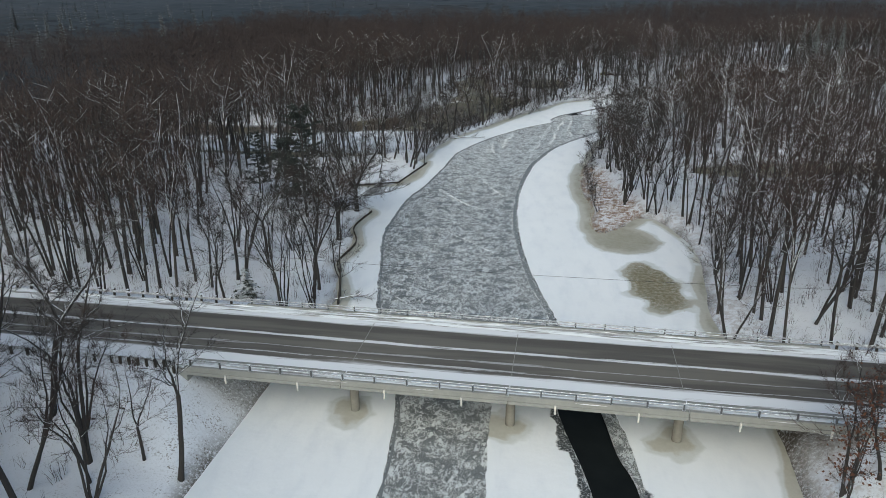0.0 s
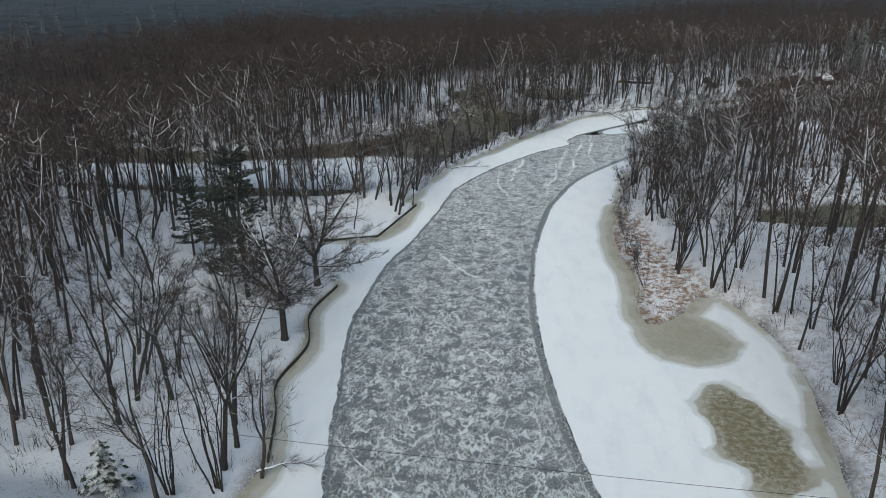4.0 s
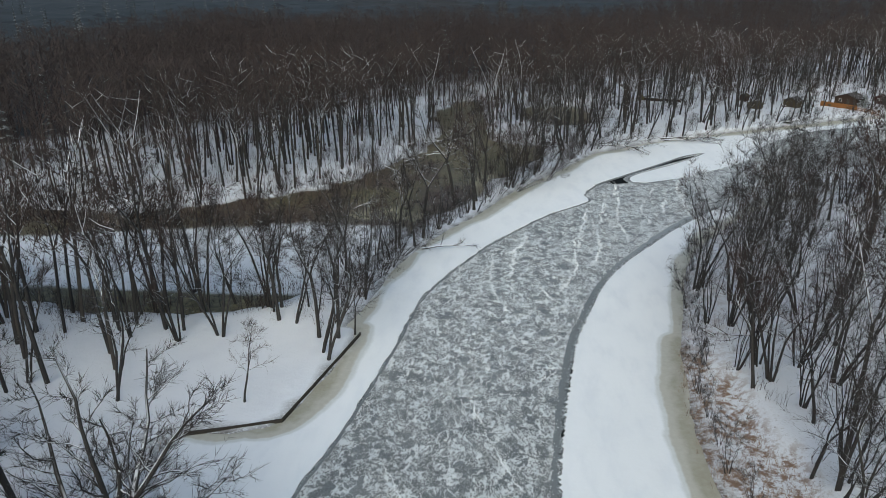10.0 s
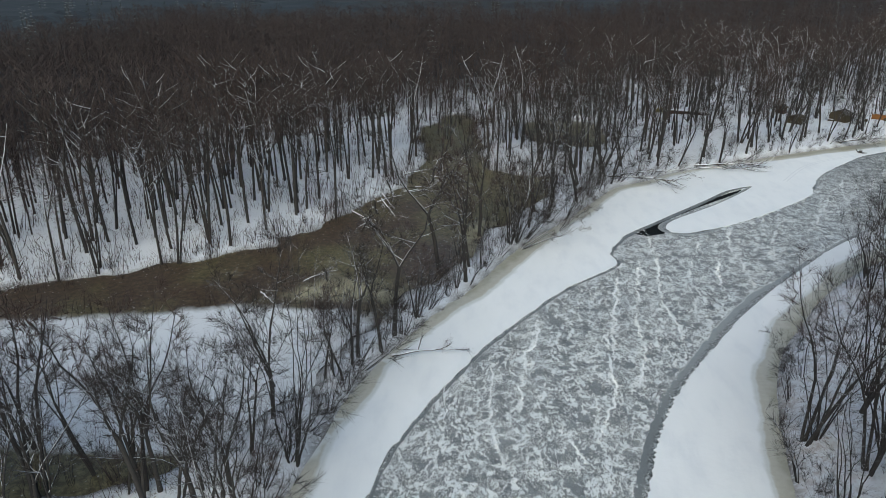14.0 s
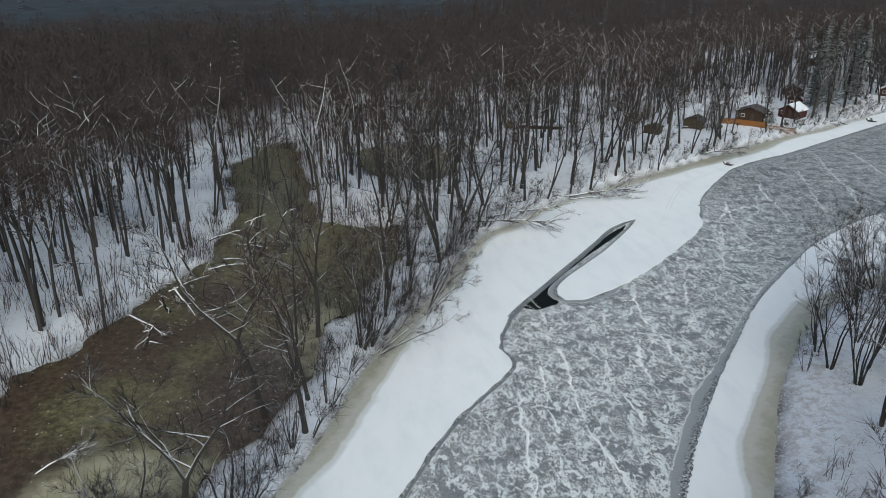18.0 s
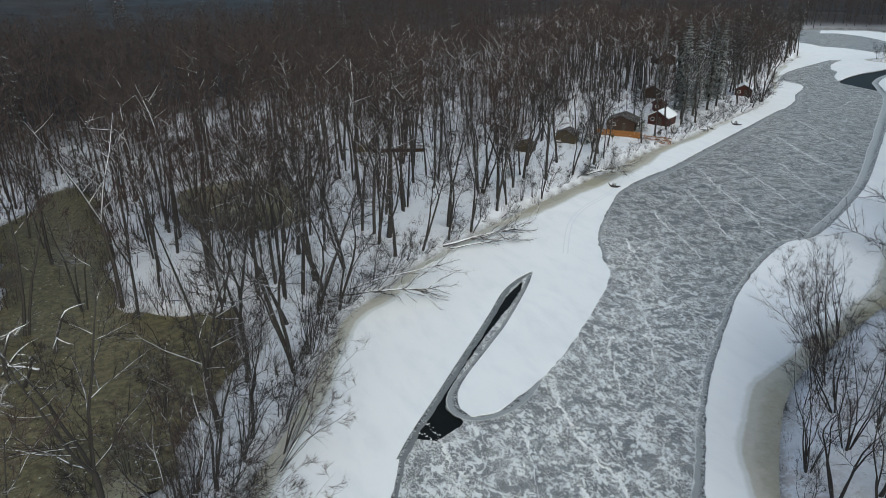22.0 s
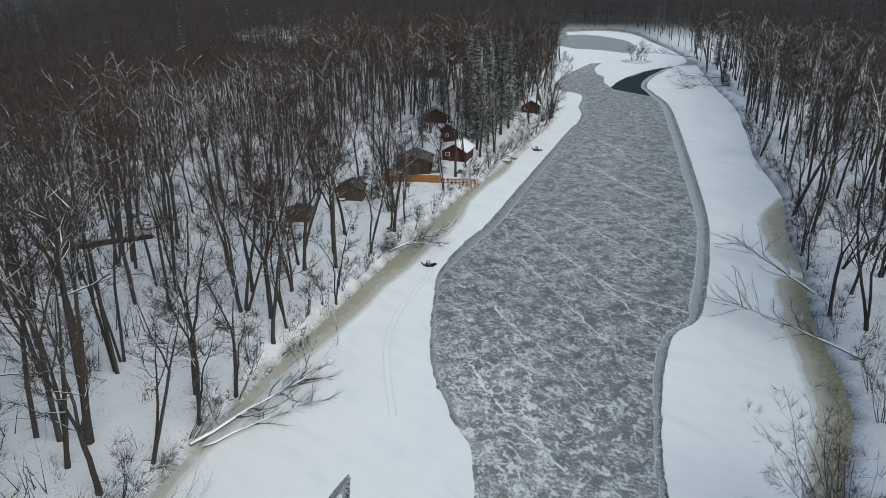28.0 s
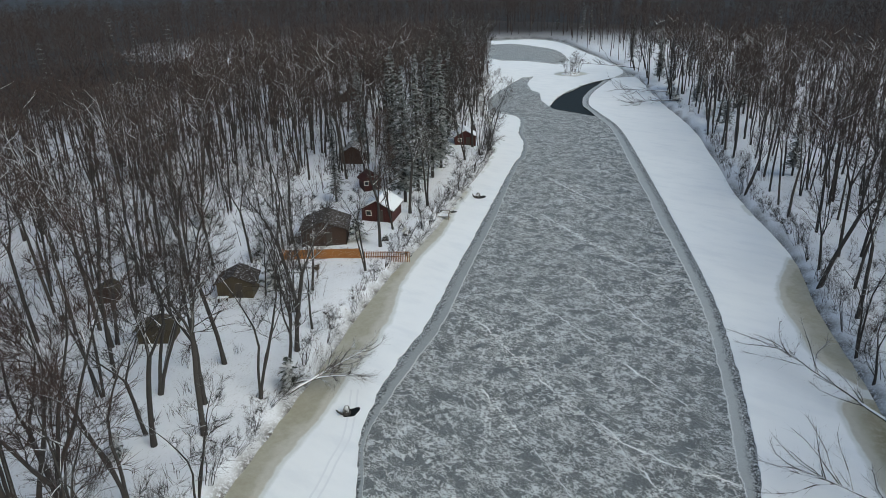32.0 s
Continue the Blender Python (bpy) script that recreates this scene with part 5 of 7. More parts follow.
def woodland(name, templates, spots, mats, label, category="woods"):
    """Many far plants as one mesh. templates: (wood, crown, wood material, crown material); spots: x, y, z, turn, size, template."""
    vv, tt, mm, n = [], [], [], 0
    packed = []
    for wood, crown, mw, mc in templates:
        (v1, t1), (v2, t2) = tris_of(wood), tris_of(crown)
        packed.append((np.vstack([v1, v2]), np.vstack([t1, t2 + len(v1)]), np.concatenate([np.full(len(t1), mw), np.full(len(t2), mc)])))
    for k, (pv, pt, pm) in enumerate(packed):
        some = [s for s in spots if s[5] == k]
        if not some:
            continue
        s = np.array([q[:5] for q in some])
        c, d = np.cos(s[:, 3])[:, None], np.sin(s[:, 3])[:, None]
        x = (pv[None, :, 0] * c - pv[None, :, 1] * d) * s[:, 4:5] + s[:, 0:1]
        y = (pv[None, :, 0] * d + pv[None, :, 1] * c) * s[:, 4:5] + s[:, 1:2]
        z = pv[None, :, 2] * s[:, 4:5] + s[:, 2:3]
        vv.append(np.stack([x, y, z], -1).reshape(-1, 3))
        tt.append((pt[None] + (np.arange(len(s)) * len(pv))[:, None, None]).reshape(-1, 3) + n)
        mm.append(np.tile(pm, len(s)))
        n += len(s) * len(pv)
    me = arrays_mesh(name, np.vstack(vv), np.vstack(tt), mats, np.concatenate(mm))
    return tagged(new(name, me), label, category, kind="stuff")


def scatter(rs, x0, x1, y0, y1, gap):
    """Jittered net of places."""
    xs, ys = np.meshgrid(np.arange(x0, x1, gap), np.arange(y0, y1, gap))
    return (xs + rs.uniform(-0.5, 0.5, xs.shape) * gap).ravel(), (ys + rs.uniform(-0.5, 0.5, ys.shape) * gap).ravel()


SPIT = np.array([(-31, 137), (-14, 140), (-13, 164), (-24, 164), (-31, 160)], float)
YARD = np.array([(97, 302), (111, 302.5), (122, 311), (119, 322), (104, 321), (96, 313)], float)


def free_land(x, y, clear=1.2):
    sd = shore(x, y)
    u, v = bridge_uv(x, y)
    ok = (sd > clear) & (np.abs(v + 0.4) > 12.5) & ~inside(BAR, x, y) & ~inside(SPIT, x, y)
    ok &= ~((v > -40) & (v < 12) & (u > -27) & (u < 36))
    return ok, sd


rs = np.random.RandomState(21)
# Named kinds of near trees, each built once.
near_kinds = []
for n, (h, st, fo, le, li, su, tw, red) in enumerate([
        (21, 1, 0.44, 2, 10, 9, 8, False), (20, 1, 0.36, 3, 8, 9, 8, True), (22, 1, 0.48, 2, 10, 9, 8, False), (18, 1, 0.30, 3, 8, 8, 8, False),
        (20, 3, 0.40, 1, 8, 8, 8, False), (18, 4, 0.36, 1, 7, 7, 8, True), (15, 1, 0.34, 2, 8, 8, 8, True), (21, 2, 0.42, 2, 6, 8, 8, False)]):
    w, c = bare_tree(100 + n, h, st, fo, le, li, su, tw, 2, 0.27, 0.42, 0.026, 1.3)
    near_kinds.append((w, c, M_TWIG_RED if red else M_TWIG, st))
def maple(seed, height, bole, leaders, reach):
    """An open-grown maple: a clear bole, gnarled limbs that fan out all round, and fine twigs along them."""
    rng = random.Random(seed)
    wood, crown = MB(), MB()
    fork = Vector((0.1, 0.05, bole))
    wood.tube([(0, 0, -0.4), (0.03, 0, 0.5), (0.05, 0.02, bole * 0.6), fork], [0.52, 0.37, 0.32, 0.31], 9, False)
    mains = []
    for q in range(leaders):
        a = 6.28 * q / leaders + rng.uniform(-0.4, 0.4)
        out = (0.12, 0.55, 0.95, 0.45, 0.8, 1.1)[q % 6]
        line = limb_line(rng, fork, Vector((math.cos(a) * out, math.sin(a) * out, 1)), (height - bole) * rng.uniform(0.92, 1.08), 8, 0.03, 0.22)
        mains.append((line, 0.21, a, 15))
    for q in range(6):
        a = 6.28 * q / 6 + rng.uniform(-0.4, 0.4)
        p = Vector((0.05, 0.02, bole * rng.uniform(0.62, 1.05)))
        line = limb_line(rng, p, Vector((math.cos(a), math.sin(a), rng.uniform(0.05, 0.5))), reach * rng.uniform(0.85, 1.1), 8, 0.03, 0.26)
        mains.append((line, 0.13, a, 11))
    for line, r0, toward, count in mains:
        wood.tube(line, [r0 * (1 - 0.88 * i / 8) + 0.012 for i in range(9)], 6, False)
        for k in range(count):
            t = 0.12 + 0.86 * (k + rng.random()) / count
            f = t * 8
            i = min(int(f), 7)
            p = line[i].lerp(line[i + 1], f - i)
            a = toward + rng.gauss(0, 0.8)
            ln = reach * (0.62 - 0.36 * t) * rng.uniform(0.55, 1.15)
            br = limb_line(rng, p, Vector((math.cos(a), math.sin(a), rng.uniform(-0.05, 0.8))), ln, 5, 0.05, 0.42)
            rr = max(0.04, r0 * (1 - 0.85 * t) * 0.55)
            wood.tube(br, [rr * (1 - 0.8 * j / 5) + 0.006 for j in range(6)], 4, False)
            for m in range(int(5 + ln * 2.6)):
                g = rng.uniform(0.1, 1.0) * 5
                j = min(int(g), 4)
                w0 = br[j].lerp(br[j + 1], g - j)
                bd = (br[j + 1] - br[j]).normalized()
                sd_ = (turned(bd, rng.uniform(0.3, 0.9), any_side(rng, bd)) + Vector((0, 0, 0.1))).normalized()
                sb = limb_line(rng, w0, sd_, ln * rng.uniform(0.2, 0.42), 2, 0.05, 0.5)
                crown.ribbon(*sb, 0.042, any_side(rng, sd_))
                for _ in range(6):
                    g2 = rng.uniform(0.1, 1.0) * 2
                    j2 = min(int(g2), 1)
                    bd2 = (sb[j2 + 1] - sb[j2]).normalized()
                    td = (turned(bd2, rng.uniform(0.3, 0.8), any_side(rng, bd2)) + Vector((0, 0, 0.1))).normalized() * rng.uniform(0.35, 0.9)
                    crown.spike(sb[j2].lerp(sb[j2 + 1], g2 - j2), td, 0.028, any_side(rng, td))
    return wood, crown


open_kinds = [maple(300, 14.5, 4.8, 6, 8.4), maple(301, 15.5, 3.6, 6, 7.6)]
bush_kinds = [bare_tree(320 + n, 7.5, 6, 0.3, 1, 4, 4, 4, 2, 0.22, 0.2, 0.026, 1.6, 0.07) for n in range(3)]

# Dense many-stemmed clumps of the east bank.
for n in range(2):
    w, c = bare_tree(340 + n, 20.5, 8, 0.25, 1, 7, 4, 4, 2, 0.17, 0.2, 0.026, 1.7, 0.125)
    near_kinds.append((w, c, M_TWIG, 8))
LABELS = {8: "dense clump of many slender leafless stems", 1: "tall leafless hardwood with snow-dusted limbs", 2: "twin-stemmed leafless tree with snow-dusted limbs", 3: "clump of three leafless trunks from one base", 4: "clump of four leafless stems from one base"}


def tree_meshes(w, c, m_crown):
    a, b = w.mesh("trunk", M_LIMB), c.mesh("crown", m_crown)
    a.shade_smooth()
    return a, b


KINDS = [(*tree_meshes(w, c, m), LABELS[st]) for w, c, m, st in near_kinds]
OPEN = [(*tree_meshes(w, c, M_TWIG), "broad spreading leafless maple with snow on its limbs") for w, c in open_kinds]
BUSH = [(*tree_meshes(w, c, M_TWIG), "many-stemmed leafless streamside bush") for w, c in bush_kinds]


def set_tree(kind, m, name="tree", category="tree", group="bare trees along the river"):
    a, b, label = kind
    t = thing(name, label, category, group, m)
    for nm, me in (("trunk", a), ("crown", b)):
        new(nm, me).parent = t
    return t


def ground_at(x, y):
    x, y = np.array([x]), np.array([y])
    return max(-0.05, float(land(x, y, shore(x, y))[0]))


# Trees of known place: x, y, size, kind.
EAST_BANK = [(27.8, 132.5, 1, 8), (30.2, 137, 1, 9), (31, 148, 1.05, 8), (29.4, 156, 1, 9), (31.6, 164, 1.05, 8), (33.4, 174, 1.05, 9), (36, 183, 1, 8), (32.6, 124, 0.95, 9),
             (36.5, 160, 1.05, 9), (37.5, 141, 1, 8), (37.5, 101, 0.9, 9), (40, 85, 0.95, 8), (42, 113, 1, 8), (36, 131, 1, 9), (40.5, 49, 0.9, 4), (38.5, 44, 0.9, 5),
             (33, 46.5, 0.8, 6), (35.6, 46.6, 0.8, 6), (32.6, 77.6, 0.9, 7), (43.5, 80.1, 1, 4), (30.8, 125.5, 0.95, 5), (35.6, 96, 0.9, 5)]
EAST_BANK_MORE = [(32.9, 76, 0.75, 6), (38, 90.6, 1.05, 4), (27.6, 131, 0.9, 4), (29.2, 136, 0.9, 4), (36.5, 108.8, 0.8, 6), (42.7, 128.9, 1.05, 4), (30.2, 159.9, 1, 4), (29.6, 152.8, 0.95, 5),
                  (28.2, 138.5, 0.85, 6), (33.8, 180.1, 1.05, 4), (31, 172, 1, 5), (44, 193.7, 1, 4)]
BRIDGE_END = [(-26.5, 46.5, 0.8, 6), (-55, 42, 1.1, 4), (-49, 38.5, 1.05, 7), (-43, 37.5, 1.1, 4), (-37, 36.5, 1.05, 2), (-31, 37, 1, 0), (-58, 47.5, 1.1, 0), (-33, 32, 1, 4),
              (-45, 31, 1.05, 7), (-37.3, 50.3, 1.1, 0), (-31.1, 45.7, 1.1, 4), (-41.5, 46.5, 1.1, 2), (-35, 42.2, 1, 7), (-44.5, 51.5, 1, 4), (-28.2, 41, 0.85, 5), (-47.5, 44.5, 1.05, 0),
              (-39.5, 40.5, 1, 1), (-33.5, 49, 0.85, 5), (-52, 49, 1.1, 2)]
WEST_BANK = [(-15.5, 184, 0.6, 8), (-17.6, 82.6, 0.85, 3), (-34.2, 92, 1.05, 4), (-22.6, 89.3, 0.9, 2), (-30.6, 92.9, 0.95, 0), (-49.8, 87.5, 1.1, 2), (-18.2, 156.3, 0.85, 7), (-17, 159.8, 0.8, 2),
             (-55, 136.6, 0.95, 4), (-46.8, 121.2, 0.8, 0), (-36.4, 129.8, 1, 2), (-43.4, 133.7, 1, 4), (-23.3, 145.8, 0.62, 6), (-36.4, 145, 0.9, 4), (-35.2, 157.2, 0.8, 5), (-17.3, 154.9, 0.95, 4),
             (-30.4, 158.8, 0.8, 7), (-8.6, 197.9, 0.7, 5), (-16.5, 183.6, 0.7, 6), (-13.8, 187.4, 0.75, 0), (-14.6, 183.2, 0.7, 6), (-14.2, 186, 0.7, 3)]
WEST_BANK_MORE = [(-26.8, 97.0, 0.55, 5), (-31.4, 96.5, 0.62, 4), (-35.6, 97.0, 0.75, 4), (-29.2, 100.5, 0.55, 5), (-38.5, 101, 0.8, 7), (-21.3, 182.8, 0.75, 6), (-19.2, 159.5, 0.85, 0), (-25, 162.8, 0.8, 2), (-22.9, 162.5, 0.75, 7), (-31, 159, 0.8, 4)]
BACKWATER_SIDE = [(-4.5, 206.5, 0.6, 8), (3.5, 222.5, 0.62, 9), (8, 231, 0.65, 9), (17, 246, 0.7, 8), (2.6, 221.5, 0.75, 5), (5.6, 227.8, 0.7, 4), (3.2, 225, 0.7, 5), (9.2, 233.5, 0.8, 3),
                  (21.7, 257.7, 1.05, 7), (20.9, 270.6, 1.1, 0), (22, 254.6, 0.9, 4), (37.5, 267.5, 0.85, 7)]
YARD_SIDE = [(49.6, 212.4, 0.72, 9), (48.6, 209, 0.7, 5), (52, 208.2, 0.8, 4), (54.5, 213, 0.75, 9), (46, 199, 0.75, 7), (42.7, 270.4, 0.9, 4), (57.3, 279.3, 0.8, 4), (47.3, 272.4, 0.9, 4), (81.4, 292.3, 0.85, 3), (84.6, 295.2, 0.9, 2), (103.2, 304.6, 0.65, 7),
             (76.7, 290.8, 0.85, 4), (70.4, 289.6, 0.9, 2), (62.4, 287, 0.9, 4), (88.5, 297.5, 0.7, 6), (110.5, 309.5, 0.95, 1), (128.3, 316.5, 0.9, 7), (123.4, 316, 0.95, 0), (116.4, 312.6, 0.8, 4)]
PLACED = EAST_BANK + EAST_BANK_MORE + BRIDGE_END + WEST_BANK + WEST_BANK_MORE + BACKWATER_SIDE + YARD_SIDE
OPEN_AT = [(-23.1, 106.5, 1.12), (-23.5, 122.8, 1.18)]
spots_near = []
for x, y, s, k in PLACED:
    spots_near.append((x, y, s, int(k)))
for k, (x, y, s) in enumerate(OPEN_AT):
    z = float(land(x, y, shore(np.array([x]), np.array([y]))[0]))
    set_tree(OPEN[k % 2], Matrix.Translation((x, y, z)) @ Matrix.Rotation(2.1 * k + 0.4, 4, "Z") @ Matrix.Diagonal((s, s, s, 1)))

sx, sy = scatter(rs, -140, 300, 5, 420, 4.6)
ok, ssd = free_land(sx, sy, 0.5)
ok |= inside(POND, sx, sy) & ((sy > 262) | (ssd > -1.2)) & (sy > 196) & (rs.uniform(size=len(sx)) < 0.45)
ok &= ~((np.hypot((sx - 22) / 12, (sy - 296) / 15) < 1) & (rs.uniform(size=len(sx)) < 0.45))
ok &= ~inside(YARD, sx, sy) & (rs.uniform(size=len(sx)) < np.where((sx < 45) & (sx > -120) & (sy > 205) & (sy < 340), np.where((sx > -4) & (sy > 232), 0.82, np.where(sx < -34, 1.0, 0.74)), np.clip(0.84 + 0.26 * rolling(sx, sy, 55), 0.45, 1.0)))
ok &= ~inside(np.array([(-44, 91), (-16, 91), (-16, 142), (-40, 150), (-56, 136)], float), sx, sy)
ok &= ~((sx > 28) & (sx < 80) & (sy > 180) & (sy < 228) & (away(BANK_R, sx, sy) < 6))
ok &= ~((sx > 28) & (sx < 90) & (sy > 180) & (sy < 232) & (away(BANK_R, sx, sy) < 20) & (rs.uniform(size=len(sx)) < 0.6))
ok &= ~((sx > 20) & (sx < 75) & (sy > 90) & (sy < 200) & (rs.uniform(size=len(sx)) < 0.34))
ok &= ~((sx > 35) & (sx < 150) & (sy > 265) & (sy < 350) & (rs.uniform(size=len(sx)) < np.where(sx > 90, 0.58, 0.38)))
ok &= ~((away(BANK_R, sx, sy) < away(BANK_L, sx, sy)) & (sx > 75) & (rs.uniform(size=len(sx)) < 0.32))
ok &= ~((sx > 118) & (sx < 154) & (sy > 314) & (sy < 338) & (rs.uniform(size=len(sx)) < 0.5))
sx, sy, ssd = sx[ok], sy[ok], ssd[ok]
pd = np.min([np.hypot(sx - x, sy - y) for x, y, _, _ in PLACED], 0)
sx, sy, ssd = sx[pd > 2.2], sy[pd > 2.2], ssd[pd > 2.2]
cd = away(CENTRE, sx, sy)
order = np.argsort(cd + 1000 * (sy < 40))
first = set(order[: 300 - len(PLACED)].tolist())
for i in order[: 300 - len(PLACED)]:
    big_ones = sx[i] < 60 and sy[i] > 205
    if sx[i] > 20 and sy[i] < 240:
        spots_near.append((sx[i], sy[i], rs.uniform(0.75, 1.08), int(rs.choice([4, 5, 8, 9, 8, 9, 5, 6]))))
        continue
    spots_near.append((sx[i], sy[i], rs.uniform(0.95, 1.3) if big_ones else rs.uniform(0.6, 1.12), int(rs.randint(0, 8 if big_ones else 9))))
zs = land(np.array([s[0] for s in spots_near]), np.array([s[1] for s in spots_near]), shore(np.array([s[0] for s in spots_near]), np.array([s[1] for s in spots_near])))
for (x, y, s, k), z in zip(spots_near, zs):
    lean = rs.normal(0, 0.06, 2)
    set_tree(KINDS[k], Matrix.Translation((x, y, float(z))) @ Matrix.Rotation(lean[0], 4, "X") @ Matrix.Rotation(lean[1], 4, "Y") @ Matrix.Rotation(rs.uniform(0, 6.28), 4, "Z") @ Matrix.Diagonal((s, s, s * rs.uniform(0.93, 1.08), 1)))

# Middle woods: one mesh.
MATS = [M_BARK, M_TWIG_MID, M_TWIG_RED, M_SNOWTWIG, M_NEEDLE, M_FARWOOD]
def woods_tree(seed, height, stems, leaders, limbs):
    """A leafless tree of the middle woods: bare stem, gnarled limbs and a soft crown of short twigs."""
    rng = random.Random(seed)
    wood, crown = MB(), MB()
    for s in range(stems):
        h = height * (1 if s == 0 else rng.uniform(0.75, 1.0))
        az = rng.uniform(0, 6.28)
        lean = 0.05 if stems == 1 else rng.uniform(0.08, 0.22)
        low = limb_line(rng, Vector((0.3 * s * math.cos(az), 0.3 * s * math.sin(az), -0.4)), Vector((lean * math.cos(az), lean * math.sin(az), 1)), h * rng.uniform(0.40, 0.54), 2, 0.03, 0.07)
        r0 = 0.0112 * h / (1 if stems == 1 else 1.3)
        wood.tube(low, [r0 * 1.15, r0, r0 * 0.85], 3, False)
        tips = []
        for q in range(leaders):
            aq = az + 6.28 * q / leaders + rng.uniform(-0.6, 0.6)
            tl = rng.uniform(0.15, 0.50) if leaders > 1 else 0.06
            line = limb_line(rng, low[-1], (low[-1] - low[-2]).normalized() + Vector((math.cos(aq) * tl, math.sin(aq) * tl, 0.1)), (h - low[-1].z) * rng.uniform(0.8, 1.0), 3, 0.06, 0.22)
            rl = r0 * (0.62 if leaders > 1 else 0.8)
            wood.tube(line, [rl, rl * 0.75, rl * 0.45, 0.02], 3, False)
            for k in range(limbs):
                t = 0.05 + 0.93 * (k + rng.random()) / limbs
                f = t * 3
                i = min(int(f), 2)
                p = line[i].lerp(line[i + 1], f - i)
                aw = rng.uniform(0, 6.28)
                ln = h * 0.25 * (1.1 - 0.65 * t) * rng.uniform(0.6, 1.2)
                br = limb_line(rng, p, Vector((math.cos(aw), math.sin(aw), rng.uniform(0.2, 1.1))), ln, 2, 0.10, 0.45)
                wood.tube(br, [max(0.03, rl * 0.45), max(0.026, rl * 0.3), 0.015], 3, False)
                for _ in range(4):
                    g = rng.uniform(0.15, 1.0) * 2
                    j = min(int(g), 1)
                    w0 = br[j].lerp(br[j + 1], g - j)
                    bd = (br[j + 1] - br[j]).normalized()
                    sd_ = (turned(bd, rng.uniform(0.3, 0.95), any_side(rng, bd)) + Vector((0, 0, 0.2))).normalized() * ln * rng.uniform(0.25, 0.55)
                    tips.append((w0 + sd_ * 0.6, sd_.normalized()))
                    crown.spike(w0, sd_, 0.065, any_side(rng, sd_))
                    for _ in range(4):
                        td = (turned(sd_.normalized(), rng.uniform(0.2, 0.9), any_side(rng, sd_)) + Vector((0, 0, 0.15))).normalized() * rng.uniform(0.5, 1.25)
                        crown.spike(w0 + sd_ * rng.uniform(0.1, 1.0), td, 0.064, any_side(rng, td))
        for _ in range(330 // stems):
            w0, d = rng.choice(tips)
            w0 = w0 + Vector((rng.gauss(0, 0.75), rng.gauss(0, 0.75), rng.gauss(0, 0.6)))
            td = (d + Vector((rng.uniform(-0.7, 0.7), rng.uniform(-0.7, 0.7), rng.uniform(-0.1, 0.8)))).normalized() * rng.uniform(0.5, 1.3)
            crown.spike(w0, td, 0.095, any_side(rng, td))
    return wood, crown


def far_tree(seed, height):
    """A leafless tree seen from far: stem, a few limbs and a haze of single twigs in a vase-shaped crown."""
    rng = random.Random(seed)
    wood, crown = MB(), MB()
    top = Vector((rng.uniform(-1, 1), rng.uniform(-1, 1), height * 0.95))
    wood.tube([Vector((0, 0, -0.5)), top], [0.20, 0.04], 3, False)
    for k in range(5):
        a = rng.uniform(0, 6.28)
        p = top * rng.uniform(0.42, 0.8)
        d = Vector((math.cos(a), math.sin(a), rng.uniform(0.7, 1.6))).normalized() * height * rng.uniform(0.16, 0.30)
        crown.spike(p, d, 0.24, any_side(rng, d))
    for k in range(74):
        t = rng.random() ** 0.8
        a = rng.uniform(0, 6.28)
        r = height * 0.19 * math.sqrt(rng.random()) * math.sin(3.14 * min(0.97, 0.22 + 0.75 * t)) ** 0.7
        p = top * (0.42 + 0.56 * t) + Vector((math.cos(a) * r, math.sin(a) * r, 0))
        d = Vector((math.cos(a) * 0.6 + rng.uniform(-0.5, 0.5), math.sin(a) * 0.6 + rng.uniform(-0.5, 0.5), rng.uniform(0.1, 1.1))).normalized() * rng.uniform(0.9, 2.0)
        crown.spike(p, d, 0.17, any_side(rng, d))
    return wood, crown


MATS += [M_LIMB, M_LIMBSNOW]
mid_t = []
for n in range(10):
    w, c = woods_tree(500 + n, 20.0, (1, 1, 2, 1, 3, 1, 1, 2, 1, 1)[n], (2, 3, 1, 2, 1, 2, 3, 1, 2, 3)[n], (5, 4, 5, 6, 4, 5, 4, 5, 6, 5)[n])
    mid_t.append((w, c, (0, 0, 6, 7, 0, 0, 6, 0, 0, 7)[n], (1, 2, 1, 1, 2, 1, 2, 1, 1, 1)[n]))
w, c = conifer(900, 15, 2.6, 1)
mid_t.append((w, c, 0, 4))
far_t = []
for n in range(8):
    w, c = far_tree(600 + n, 20.0)
    far_t.append((w, c, 5, 5))
w, c = conifer(901, 17, 3.0, 0)
far_t.append((w, c, 0, 4))

rest = np.array([i for i in range(len(sx)) if i not in first], int)
mids, fars = [], []
rz = land(sx[rest], sy[rest], ssd[rest])
for i, z in zip(rest, rz):
    r = rs.uniform()
    size, turn = rs.uniform(0.8, 1.25) if sx[i] < 60 else rs.uniform(0.75, 1.12), rs.uniform(0, 6.28)
    if cd[i] < 88:
        k = int(rs.randint(0, 9)) if r < 0.90 else 9 if r < 0.985 or cd[i] < 70 else 10
        mids.append((sx[i], sy[i], float(z), turn, size, k))
    else:
        k = int(rs.randint(0, 8)) if r < 0.97 else 8
        fars.append((sx[i], sy[i], float(z), turn, size, k))
fx, fy = scatter(rs, -420, 700, 30, 760, 9.2)
out = ~((fx > -140) & (fx < 300) & (fy > 5) & (fy < 420))
fx, fy = fx[out], fy[out]
ok, fsd = free_land(fx, fy)
ok &= (fy > -60 + 0.25 * np.abs(fx)) & (away(CENTRE, fx, fy) < 262)
fx, fy, fsd = fx[ok], fy[ok], fsd[ok]
fz = land(fx, fy, fsd)
